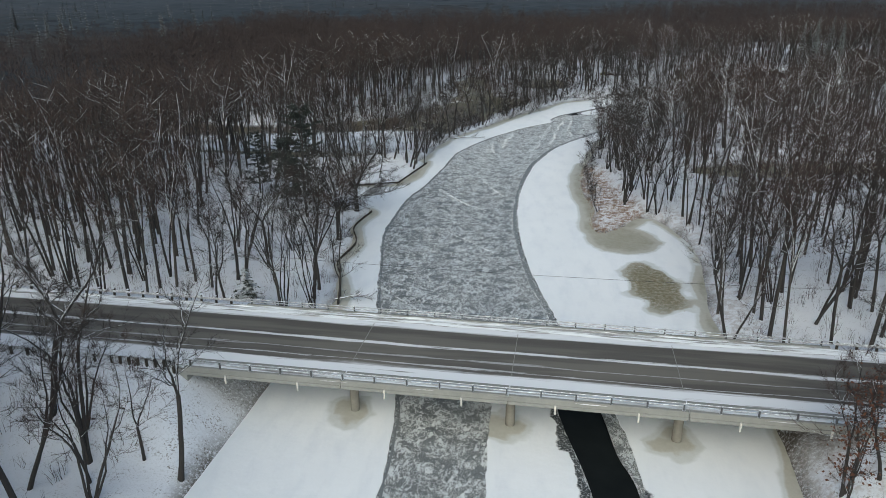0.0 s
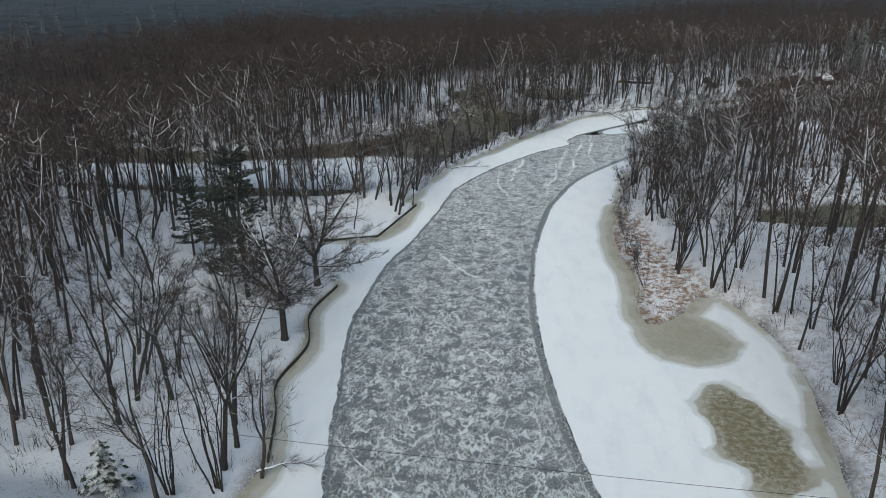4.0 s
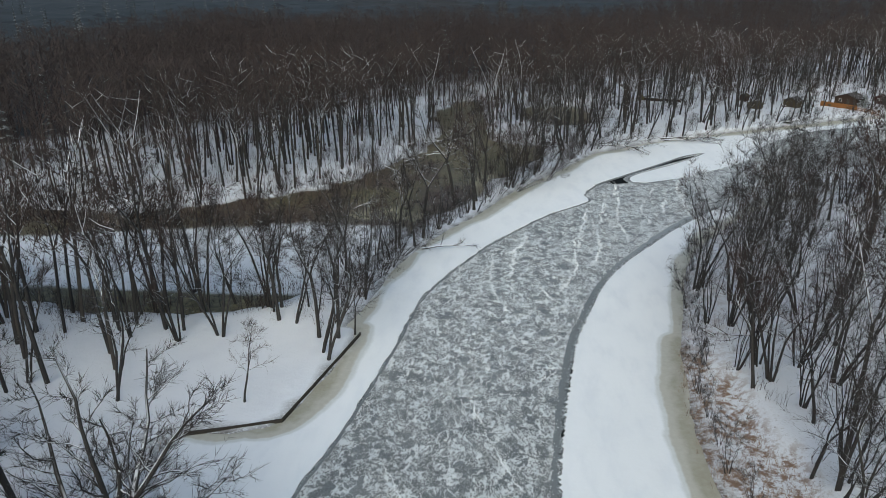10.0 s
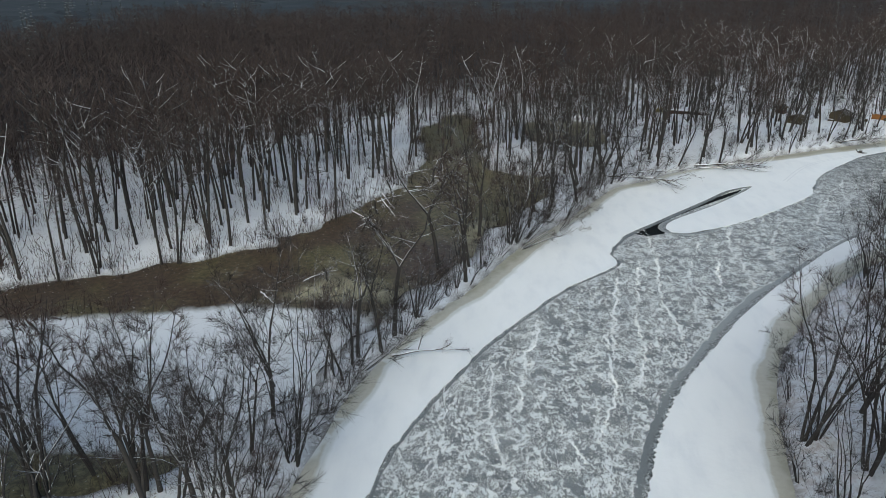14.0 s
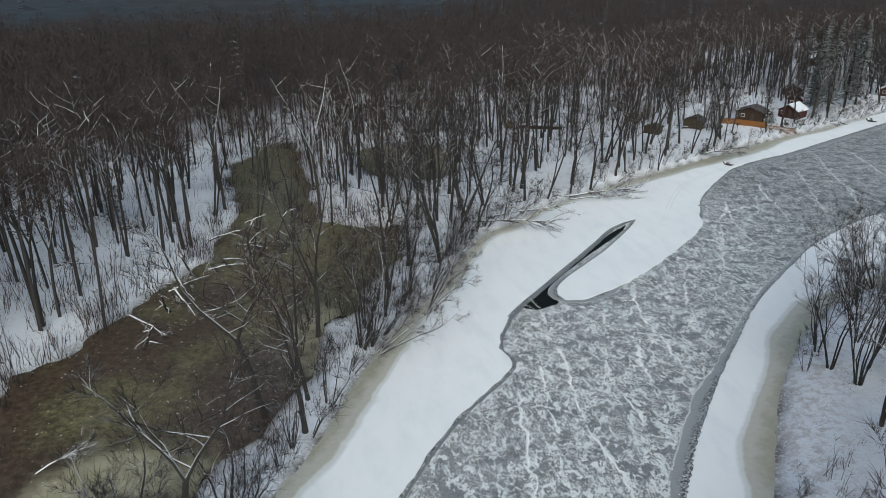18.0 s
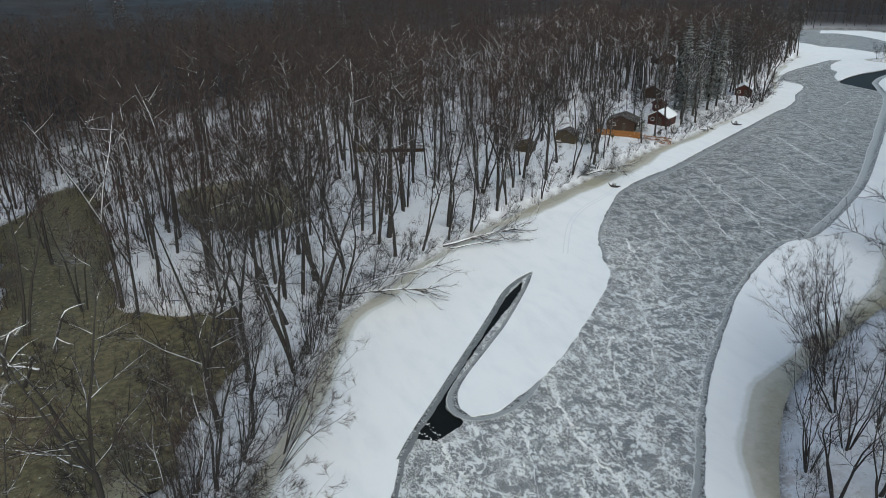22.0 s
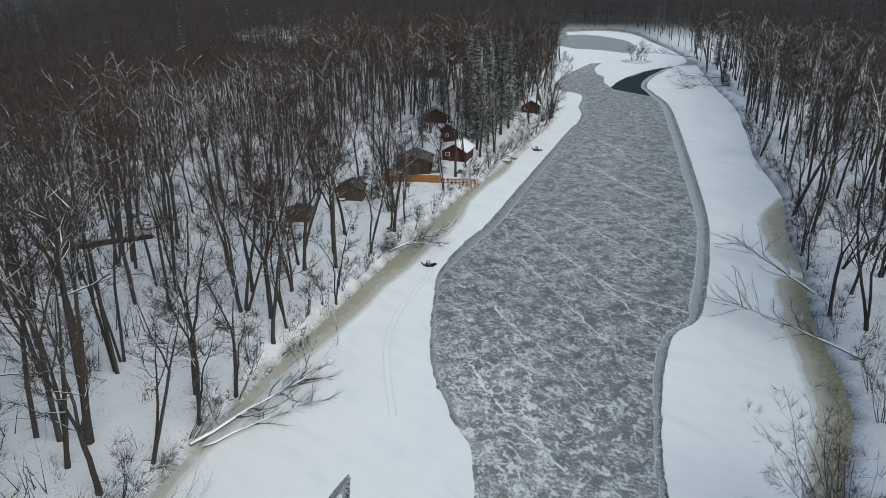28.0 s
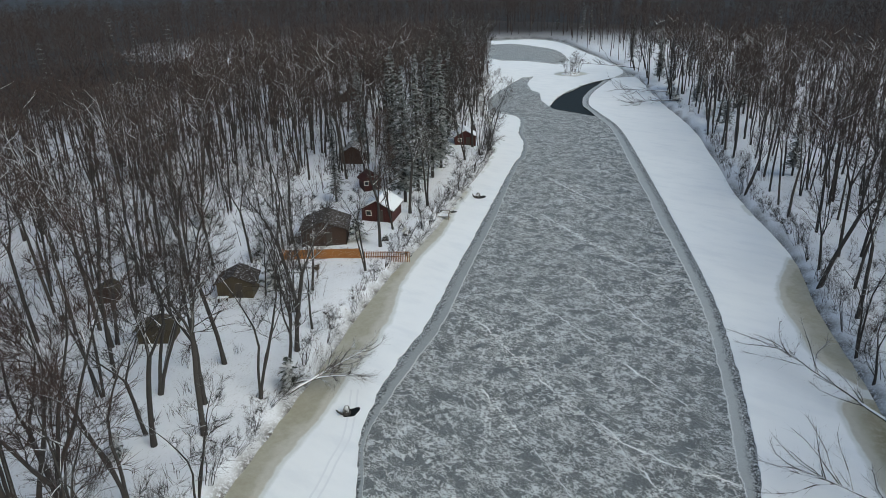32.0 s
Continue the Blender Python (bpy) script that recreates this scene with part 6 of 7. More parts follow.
for x, y, z in zip(fx, fy, fz):
    r = rs.uniform()
    fars.append((x, y, float(z), rs.uniform(0, 6.28), rs.uniform(0.75, 1.15), int(rs.randint(0, 8)) if r < 0.95 else 8))
woodland("woods", mid_t, mids, MATS, "dense leafless hardwoods standing in snow")
# Evergreens that stand out on the hills.
hx, hy = rs.uniform(-800, 900, 1500), rs.uniform(250, 1150, 1500)
hr = np.hypot(hx - 60, hy - 230)
hk = (hr > 330) & (away(CENTRE, hx, hy) > 225) & (rolling(hx, hy, 260) > 0.0)
for x, y, z in zip(hx[hk], hy[hk], land(hx[hk], hy[hk], np.full(hk.sum(), 200.0))):
    fars.append((x, y, float(z), rs.uniform(0, 6.28), rs.uniform(0.9, 1.35), 8))
woodland("far_woods", far_t, fars, MATS, "distant grey-brown leafless woods")

# Saplings and brush on the forest floor.
brush_t = []
for n in range(4):
    w, c = MB(), MB()
    rng = random.Random(700 + n)
    for _ in range(9):
        a, t = rng.uniform(0, 6.28), rng.uniform(0.05, 0.5)
        d = Vector((math.cos(a) * t, math.sin(a) * t, 1)).normalized() * rng.uniform(0.8, 2.6)
        p = Vector((rng.uniform(-0.7, 0.7), rng.uniform(-0.7, 0.7), -0.1))
        c.spike(p, d, 0.05, any_side(rng, d))
        for _ in range(2):
            q = p + d * rng.uniform(0.4, 0.9)
            e = turned(d.normalized(), rng.uniform(0.4, 0.9), any_side(rng, d)) * rng.uniform(0.4, 0.9)
            c.spike(q, e, 0.03, any_side(rng, e))
    w.spike(Vector((0, 0, -0.1)), Vector((0.1, 0, 1.5)), 0.05, Vector((0, 1, 0)))
    brush_t.append((w, c, 1, (1, 2, 1, 1)[n]))
bx, by = scatter(rs, -110, 260, 20, 380, 2.8)
ok, bsd = free_land(bx, by, 0.5)
ok &= (away(CENTRE, bx, by) < 95) & (rs.uniform(size=len(bx)) < 0.8) & ~inside(YARD, bx, by)
ok &= ~(((bx < 45) & (by > 200) | (by > 275) & (bx < 150)) & (away(BANK_L, bx, by) > 3) & (rs.uniform(size=len(bx)) < 0.62))
ok &= ~((away(BANK_R, bx, by) < away(BANK_L, bx, by)) & (bx > 75) & (rs.uniform(size=len(bx)) < 0.55))
ok &= ~((bx > 30) & (bx < 90) & (by > 150) & (by < 240) & (rs.uniform(size=len(bx)) < 0.75))
ok &= ~((bx > -48) & (bx < -10) & (by > 92) & (by < 160) & (rs.uniform(size=len(bx)) < 0.97))
bx, by, bsd = bx[ok], by[ok], bsd[ok]
bz = land(bx, by, bsd)
woodland("undergrowth", brush_t, [(x, y, float(z), rs.uniform(0, 6.28), rs.uniform(0.5, 1.25), int(rs.randint(0, 4))) for x, y, z in zip(bx, by, bz)], MATS, "bare saplings and brush poking through the snow", "undergrowth")

# Taller saplings under the woods beyond the backwater.
ux, uy = scatter(rs, -130, 170, 200, 400, 3.5)
ok, usd = free_land(ux, uy, 2.0)
ok &= ((ux < 45) | (uy > 330 - 0.2 * ux) | ((away(BANK_L, ux, uy) > 26) & (rs.uniform(size=len(ux)) < 0.7))) & (away(BANK_L, ux, uy) > 14) & (away(BANK_R, ux, uy) > 18) & (rs.uniform(size=len(ux)) < 0.40)
qx, qy = scatter(rs, -125, 30, 198, 330, 2.1)
qsd = shore(qx, qy)
qk = (qsd > 0.4) & (qsd < 16) & (away(BANK_L, qx, qy) > 6) & (rs.uniform(size=len(qx)) < np.clip(0.30 - qsd * 0.03, 0.04, 0.9))
ux, uy, usd = np.concatenate([ux[ok], qx[qk]]), np.concatenate([uy[ok], qy[qk]]), np.concatenate([usd[ok], qsd[qk]])
woodland("saplings", brush_t, [(x, y, float(z), rs.uniform(0, 6.28), rs.uniform(1.4, 2.6), int(rs.randint(0, 4))) for x, y, z in zip(ux, uy, land(ux, uy, usd))], MATS, "tall bare saplings under the woods", "undergrowth")

# Brush standing in the flooded backwater, and willows on its banks.
wx, wy = scatter(rs, -110, 32, 160, 328, 1.55)
wsd = shore(wx, wy)
keep = ((wsd < 3.5) & ~inside(RIVER, wx, wy) & (away(BANK_L, wx, wy) > 2)) & ~((wy > 176) & (wy < 194) & (wx < -22)) & (rs.uniform(size=len(wx)) < np.clip(0.30 + 0.55 * rolling(wx, wy, 24) + 0.35 * smooth01(np.abs(wsd), 5, 1), 0.05, 0.95))
keep &= ~((wy > 200) & (wx > -60) & (wsd < -0.5) & (rs.uniform(size=len(wx)) < 0.80))
keep &= ~(inside(POOL, wx, wy) & (rs.uniform(size=len(wx)) < 0.85))
keep &= ~((wx > -26) & (wy < 197) & (rs.uniform(size=len(wx)) < 0.75)) & ~((wsd < -2.5) & (rs.uniform(size=len(wx)) < 0.72))
woodland("flooded_brush", brush_t, [(x, y, 0.0, rs.uniform(0, 6.28), rs.uniform(0.8, 1.9), int(rs.randint(0, 4))) for x, y in zip(wx[keep], wy[keep])], MATS, "brown bare brush standing in the backwater ice", "undergrowth")

# Distant wooded hills: a ragged canopy that follows the land.
rr_, aa = [70.0], np.radians(np.arange(0, 360, 0.95))
while rr_[-1] < 4200:
    rr_.append(rr_[-1] * 1.021)
rr_ = np.array(rr_)
R2, A2 = np.meshgrid(rr_, aa, indexing="ij")
CX, CY = 60 + R2 * np.cos(A2), 230 + R2 * np.sin(A2)
hs = np.random.RandomState(33)
CX, CY = CX + hs.uniform(-0.5, 0.5, CX.shape) * R2 * 0.014, CY + hs.uniform(-0.5, 0.5, CX.shape) * R2 * 0.014
CSD = np.full(CX.shape, 200.0)
cn = (R2 < 620)
CSD[cn] = np.minimum(200.0, shore(CX[cn], CY[cn]))
soft = np.array([noise.noise(Vector((x * 0.02, y * 0.02, 3))) + 0.6 * noise.noise(Vector((x * 0.07, y * 0.07, 8))) for x, y in zip(CX.ravel(), CY.ravel())]).reshape(CX.shape)
tall = 6.0 + 7.0 * smooth01(R2, 330, 620) + 2.2 * soft + hs.uniform(-1.2, 1.2, CX.shape)
cover = smooth01(away(CENTRE, CX, CY), 118, 200) * smooth01(CSD, 22, 55) * (np.abs(bridge_uv(CX, CY)[1]) > 20)
CZ = land(CX, CY, CSD) + tall * cover - 1.6
nr_, na = CX.shape
cq = [(i * na + j, i * na + (j + 1) % na, (i + 1) * na + (j + 1) % na, (i + 1) * na + j) for i in range(nr_ - 1) for j in range(na)]
far_enough = cover.ravel()
cq = [q for q in cq if max(far_enough[q[0]], far_enough[q[1]], far_enough[q[2]], far_enough[q[3]]) > 0.05]
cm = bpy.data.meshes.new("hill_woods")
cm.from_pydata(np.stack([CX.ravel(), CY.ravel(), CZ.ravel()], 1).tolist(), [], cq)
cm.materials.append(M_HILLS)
# How much haze tint the canopy colour takes, by distance.
cm.attributes.new("far_haze", "FLOAT", "POINT").data.foreach_set("value", smooth01(R2, 400, 820).ravel().astype(np.float32))
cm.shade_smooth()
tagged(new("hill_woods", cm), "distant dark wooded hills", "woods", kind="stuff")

# Willows and bushes along the banks, leaning over the ice.
def lean_to(x, y, z, s, toward, angle, spin):
    axis = Vector((-math.sin(toward), math.cos(toward), 0))
    return Matrix.Translation((x, y, z)) @ Matrix.Rotation(angle, 4, axis) @ Matrix.Rotation(spin, 4, "Z") @ Matrix.Diagonal((s, s, s, 1))


def along(line, y0, y1, step, back, side):
    """Places a little behind a bank line, with the way to the water."""
    out, gone = [], 0.0
    for (xa, ya), (xb, yb) in zip(line[:-1], line[1:]):
        gone += math.hypot(xb - xa, yb - ya)
        if gone > step and y0 < ya < y1:
            gone = rs.uniform(-0.4, 0.3) * step
            d = math.atan2(yb - ya, xb - xa) - side * math.pi / 2
            b = back * rs.uniform(0.3, 1.4)
            out.append((xa - math.cos(d) * b, ya - math.sin(d) * b, d))
    return out


for x, y, d in along(BANK_L, 163, 345, 3.4, 1.4, 1):
    big_bush = rs.uniform(0.85, 1.45) if y < 262 else rs.uniform(0.5, 1.0)
    set_tree(BUSH[rs.randint(0, 3)], lean_to(x, y, 0.5, big_bush, d, rs.uniform(0.1, 0.65), rs.uniform(0, 6.28)), "bush", "bush", "bare bushes along the banks")
for x, y, d in along(BANK_R, 126, 300, 4.5, 1.8, -1):
    if 165 < y < 228 and rs.uniform() < 0.5:
        continue
    set_tree(BUSH[rs.randint(0, 3)], lean_to(x, y, 0.5, rs.uniform(0.5, 0.95), d, rs.uniform(0.0, 0.4), rs.uniform(0, 6.28)), "bush", "bush", "bare bushes along the banks")
for x, y, s, lean, spin in ((60.5, 220.6, 0.62, 0.42, 0.3), (63.5, 223.4, 0.68, 0.35, 2.0), (57.6, 217.0, 0.55, 0.30, 4.1), (67.0, 225.6, 0.60, 0.50, 5.2), (71.5, 228.0, 0.62, 0.35, 1.1)):
    set_tree(KINDS[9 if spin < 3 else 5], lean_to(x, y, ground_at(x, y), s, 2.15, lean, spin), group="bare trees along the river")
set_tree(KINDS[0], lean_to(-22.6, 45.2, ground_at(-22.6, 45.2), 0.92, 0.0, 0.16, 1.0))
for x, y, s, lean, spin in ((4.2, 221.6, 0.62, 0.85, 0.4), (3.6, 222.4, 0.60, 0.25, 1.4), (10.8, 229.6, 0.55, 0.80, 2.6), (11.6, 231.6, 0.62, 0.55, 4.4)):
    set_tree(KINDS[5 if lean > 0.6 else 9], lean_to(x, y, ground_at(x, y), s, 0.1, lean, spin))
# Stems that stand in the flooded margins of the backwater.
for _ in range(12):
    x = rs.uniform(-72, -17)
    y = 164.5 + rs.uniform(0, 9) + 0.02 * (x + 20)
    set_tree(BUSH[rs.randint(0, 3)] if rs.uniform() < 0.55 else KINDS[int(rs.choice([4, 5, 6]))], Matrix.Translation((x, y, -0.05)) @ Matrix.Rotation(rs.uniform(0, 6.28), 4, "Z") @ Matrix.Diagonal((*[rs.uniform(0.6, 1.05)] * 3, 1)), "tree", "tree", "bare trees along the river")
for _ in range(13):
    f = rs.uniform()
    x, y = -16 + 26 * f + rs.uniform(-4, 2), 192 + 62 * f + rs.uniform(-3, 3)
    if shore(np.array([x]), np.array([y]))[0] < 2.5 and not inside(RIVER, np.array([x]), np.array([y]))[0]:
        set_tree(BUSH[rs.randint(0, 3)], Matrix.Translation((x, y, 0.0)) @ Matrix.Rotation(rs.uniform(0, 6.28), 4, "Z") @ Matrix.Diagonal((*[rs.uniform(0.7, 1.15)] * 3, 1)), "bush", "bush", "bare bushes along the banks")

# Tall thin trees on the strip between the yard and the backwater.
for _ in range(14):
    x = rs.uniform(-66, -15)
    y = 157.5 + rs.uniform(0, 12) + 0.03 * (x + 20)
    s = rs.uniform(0.62, 0.95)
    set_tree(KINDS[int(rs.choice([0, 1, 2, 3, 6, 7]))], Matrix.Translation((x, y, ground_at(x, y))) @ Matrix.Rotation(rs.uniform(0, 6.28), 4, "Z") @ Matrix.Diagonal((s * 0.9, s * 0.9, s, 1)))

# ---- conifers ----
def ground_z(x, y):
    return float(land(np.array([x]), np.array([y]), shore(np.array([x]), np.array([y])))[0])


CON = [(pine(800, 18, 4.8), "dark bushy pine dusted with snow"), (conifer(801, 23, 2.9, 1), "tall dark spruce beside the cabins"), (conifer(802, 3.6, 1.5), "small fir loaded with snow")]
CON = [((w.mesh("trunk", M_LIMB), c.mesh("crown", M_NEEDLE if n < 2 else M_NEEDLESNOW)), lb) for n, ((w, c), lb) in enumerate(CON)]
for x, y, s, k in [(-31.8, 118.0, 1.15, 0), (-36.8, 122.5, 0.72, 0), (-45.3, 131.4, 0.7, 0), (-27.7, 76.7, 1.45, 2),
                   (127.1, 320.6, 1.0, 1), (133.3, 323.5, 1.05, 1), (141, 327, 1.1, 1), (146.8, 330, 1.0, 1), (133.3, 330.5, 0.95, 1), (138, 334, 1.05, 1), (150, 336, 0.9, 1), (169, 347, 0.9, 1),
                   (109.6, 313.2, 1.25, 2), (111.2, 315.2, 1.0, 2), (97, 319, 1.2, 2), (80, 290.4, 1.05, 2), (98.2, 335, 1.3, 2), (92.5, 309.8, 1.4, 2), (83.8, 329, 0.9, 2), (64, 292, 0.7, 2),
                   (144, 350, 0.9, 1), (120, 330, 0.7, 1), (214, 300, 0.8, 1), (234, 303, 0.85, 1), (270, 318, 0.9, 1), (293, 343, 0.85, 1), (320, 379, 0.8, 1), (184, 276, 0.7, 1), (-285, 430, 0.95, 1), (-332, 468, 1.0, 1), (-300, 480, 0.9, 1), (227.5, 309.3, 1.1, 2), (245.5, 326, 1.2, 2), (250, 329.5, 1.4, 2), (262, 336, 0.75, 1), (276, 346, 0.8, 1), (240, 318, 0.7, 1)]:
    (a, b), label = CON[k]
    t = thing("conifer" if k < 2 else "fir", label, "conifer", "evergreens", Matrix.Translation((x, y, ground_z(x, y))) @ Matrix.Rotation(rs.uniform(0, 6.28), 4, "Z") @ Matrix.Diagonal((s, s, s, 1)))
    for nm, me in (("trunk", a), ("crown", b)):
        new(nm, me).parent = t

# ---- cabins and yard ----
YAW = -46.2


def gable_wall(w, d, h, rise):
    x, y = w / 2, d / 2
    v = [(-x, -y, -0.4), (x, -y, -0.4), (x, y, -0.4), (-x, y, -0.4), (-x, -y, h), (x, -y, h), (x, y, h), (-x, y, h), (0, -y, h + rise), (0, y, h + rise)]
    return MB().add(v, [(0, 1, 5, 8, 4), (1, 2, 6, 5), (2, 3, 7, 9, 6), (3, 0, 4, 7)])


def roof_slab(w, d, h, rise, side, over, thick, lift=0.0):
    x = side * (w / 2 + over)
    drop = rise * over / (w / 2)
    y = d / 2 + over * 0.8
    t = thick
    top = [(0, -y, h + rise + lift + t), (0, y, h + rise + lift + t), (x, y, h - drop + lift + t), (x, -y, h - drop + lift + t)]
    low = [(a, b, c - t) for a, b, c in top]
    return MB().add(top + low, [(0, 1, 2, 3), (7, 6, 5, 4), (0, 3, 7, 4), (1, 0, 4, 5), (2, 1, 5, 6), (3, 2, 6, 7)])


def cabin(name, label, x, y, w, d, h, rise, yaw, m_wall, m_roof, snow=0.0, door=True, windows=(), battens=True):
    c = thing(name, label, "cabin", "cabins by the river", Matrix.Translation((x, y, ground_z(x, y))) @ Matrix.Rotation(radians(yaw), 4, "Z"))
    part("wall", gable_wall(w, d, h, rise), m_wall, c)
    for s in (-1, 1):
        r = part("roof", roof_slab(w, d, h, rise, s, 0.35, 0.08, 0.01), m_roof, c)
        if snow:
            part("roof_snow", roof_slab(w, d, h, rise, s, 0.30, snow, 0.095), M_SNOW, r, "thick snow on the roof")
    if battens:
        n = int(w / 0.5)
        for i in range(n + 1):
            u = -w / 2 + 0.06 + (w - 0.12) * i / n
            part("batten", MB().box((u, -d / 2 - 0.02, (h + rise * (1 - abs(u) / (w / 2))) / 2 - 0.25), (0.05, 0.04, h + rise * (1 - abs(u) / (w / 2)) - 0.1)), m_wall, c)
    if door:
        dr = part("door", MB().box((0.12 * w, -d / 2 - 0.05, 0.93), (0.85, 0.06, 1.9), 0, 0.01), M_SHINGLE, c, "dark plank door")
        part("handle", MB().tube([(0.12 * w + 0.3, -d / 2 - 0.13, 0.95), (0.12 * w + 0.3, -d / 2 - 0.08, 0.95)], [0.03, 0.03], 6), M_STEEL, dr)
    for u, z in windows:
        wn_ = part("window", MB().box((u, -d / 2 - 0.04, z), (0.9, 0.06, 0.8), 0, 0.01), M_TRIM, c, "pale framed window")
        part("pane", MB().box((u, -d / 2 - 0.075, z), (0.72, 0.02, 0.62)), M_GLASS, wn_)
    return c


cabin("shed", "olive-brown board hut with a dark gable roof", 88.4, 311.3, 4.2, 3.6, 1.9, 1.0, YAW, M_OLIVEWOOD, M_DARKROOF, 0, True)
cabin("shed", "low weathered olive shed among the trees", 76.3, 308.0, 3.6, 2.6, 1.5, 0.55, YAW, M_OLIVEWOOD, M_OLIVEWOOD, 0, False)
cabin("shed", "small brown hut among the trees", 77.4, 321.9, 2.2, 2.0, 1.7, 0.6, YAW, M_BROWNWOOD, M_OLIVEWOOD, 0, False)
cabin("cabin", "dark brown wooden cabin behind the orange fence", 107.8, 318.0, 6.4, 6.0, 2.3, 1.2, YAW, M_BROWNWOOD, M_DARKROOF, 0, True, ((-1.5, 1.5),))
cabin("cabin", "dark red cabin with a thick snow roof", 119.1, 318.0, 4.9, 5.2, 1.9, 1.4, -61, M_REDWOOD, M_SHINGLE, 0.22, True, ((-1.3, 1.3),))
cabin("cabin", "small dark red cabin under the spruces", 128.8, 331.0, 3.2, 3.0, 2.0, 1.1, YAW + 20, M_REDWOOD, M_REDWOOD, 0, True, ((-1.1, 1.4),))
cabin("cabin", "dark red cabin with a white-trimmed window and snowy roof", 165.6, 339.6, 4.6, 4.4, 2.0, 1.3, YAW, M_REDWOOD, M_SHINGLE, 0.18, True, ((-1.2, 1.3),))
cabin("cabin", "dark brown cabin deep among the trees", 139.7, 347.5, 5.0, 5.0, 2.2, 1.4, YAW, M_BROWNWOOD, M_SHINGLE, 0, False)
cabin("cabin", "dark cabin with a snowy roof far in the woods", 186, 401, 7, 6, 2.5, 1.8, YAW + 30, M_BROWNWOOD, M_SHINGLE, 0.2, False)
cabin("cabin", "pale grey cabin with a dark roof in the woods", 76, 386, 7, 6, 2.6, 1.6, YAW + 10, M_GREYWOOD, M_SHINGLE, 0, True, ((-1.8, 1.5),))
cabin("house", "far white-roofed house beyond the woods", -400, 592, 14, 10, 4.5, 3.5, 20, M_TRIM, M_SHINGLE, 0.3, True, ((-3, 2),))

# Lean-to against the brown hut, with a pale shelf.
sh = thing("hut_bench", "pale snow-topped bench beside the hut door", "bench", m=Matrix.Translation((85.6, 310.4, ground_z(85.6, 310.4))) @ Matrix.Rotation(radians(YAW), 4, "Z"))
part("seat", MB().box((0, 0, 0.55), (1.3, 0.5, 0.12), 0, 0.03), M_SNOW, sh)
for u in (-0.5, 0.5):
    part("leg", MB().box((u, 0, 0.2), (0.1, 0.4, 0.6)), M_BROWNWOOD, sh)


def fence(x0, y0, x1, y1, h, picket, label):
    f = thing("fence", label, "fence", "fences in the yard")
    ln, a = math.hypot(x1 - x0, y1 - y0), math.atan2(y1 - y0, x1 - x0)
    base = lambda t: (x0 + (x1 - x0) * t, y0 + (y1 - y0) * t)
    z0, z1 = max(1.1, ground_z(x0, y0)), max(1.0, ground_z(x1, y1))
    step = 0.15 if not picket else 0.24
    n = int(ln / step)
    for i in range(n + 1):
        x, y = base(i / n)
        z = z0 + (z1 - z0) * i / n
        part("picket" if picket else "board", MB().box((x, y, z + h / 2 - 0.3), (0.11 if picket else 0.145, 0.025, h + 0.6), a, 0.004), M_FENCE, f)
    for q in (0.25, 0.8):
        xm, ym = base(0.5)
        part("rail", MB().box((xm + 0.03 * math.sin(a), ym - 0.03 * math.cos(a) + 0.05, (z0 + z1) / 2 + h * q), (ln, 0.05, 0.09), a), M_FENCE, f)
    for i in range(int(ln / 2.2) + 1):
        x, y = base(min(1, i * 2.2 / ln))
        part("post", MB().box((x + 0.06, y + 0.06, z0 + (z1 - z0) * min(1, i * 2.2 / ln) + h / 2), (0.11, 0.11, h + 0.25), a, 0.01), M_FENCE, f)
    return f


fence(98.6, 316.2, 105.8, 308.6, 1.45, False, "solid orange-stained board fence")
fence(105.9, 308.5, 110.3, 303.6, 1.0, True, "low orange picket fence down to the bank")

# Timber platform with a railing, sagging among the trees.
pl = thing("platform", "weathered timber platform with a railing and snow", "platform", m=Matrix.Translation((51.3, 317.6, ground_z(51.3, 317.6))) @ Matrix.Rotation(radians(-20), 4, "Z"))
for i in range(24):
    part("deck_board", MB().box((-5.6 + i * 0.48, 0, 0.85), (0.45, 2.8, 0.06)), M_GREYWOOD, pl)
part("skirt", MB().box((0, -1.38, 0.4), (11.4, 0.06, 0.8)), M_BROWNWOOD, pl, "dark board skirt")
for i in range(7):
    part("support", MB().box((-5.4 + i * 1.8, 1.2, 0.2), (0.15, 0.15, 1.2)), M_BROWNWOOD, pl)
for i in range(4):
    part("rail_post", MB().box((2.6 + i * 1.0, 1.3, 1.4), (0.09, 0.09, 1.1)), M_BROWNWOOD, pl)
for z in (1.4, 1.9):
    part("hand_rail", MB().box((4.1, 1.3, z), (3.1, 0.06, 0.09)), M_BROWNWOOD, pl)
part("deck_snow", MB().box((-0.8, 0.1, 0.93), (7.5, 2.2, 0.1), 0, 0.04), M_SNOW, pl, "snow lying on the deck")
bx_ = thing("tarp_stack", "low stack under a faded olive-yellow tarp", "tarp", m=Matrix.Translation((44.9, 320.9, ground_z(44.9, 320.9))) @ Matrix.Rotation(radians(-20), 4, "Z"))
part("tarp", gable_wall(2.2, 2.0, 0.7, 0.45), M_TARP, bx_)
cabin("shed", "low dark shed roof beside the platform", 47.4, 320.6, 3.0, 2.2, 0.8, 0.5, -20, M_BROWNWOOD, M_SHINGLE, 0, False)

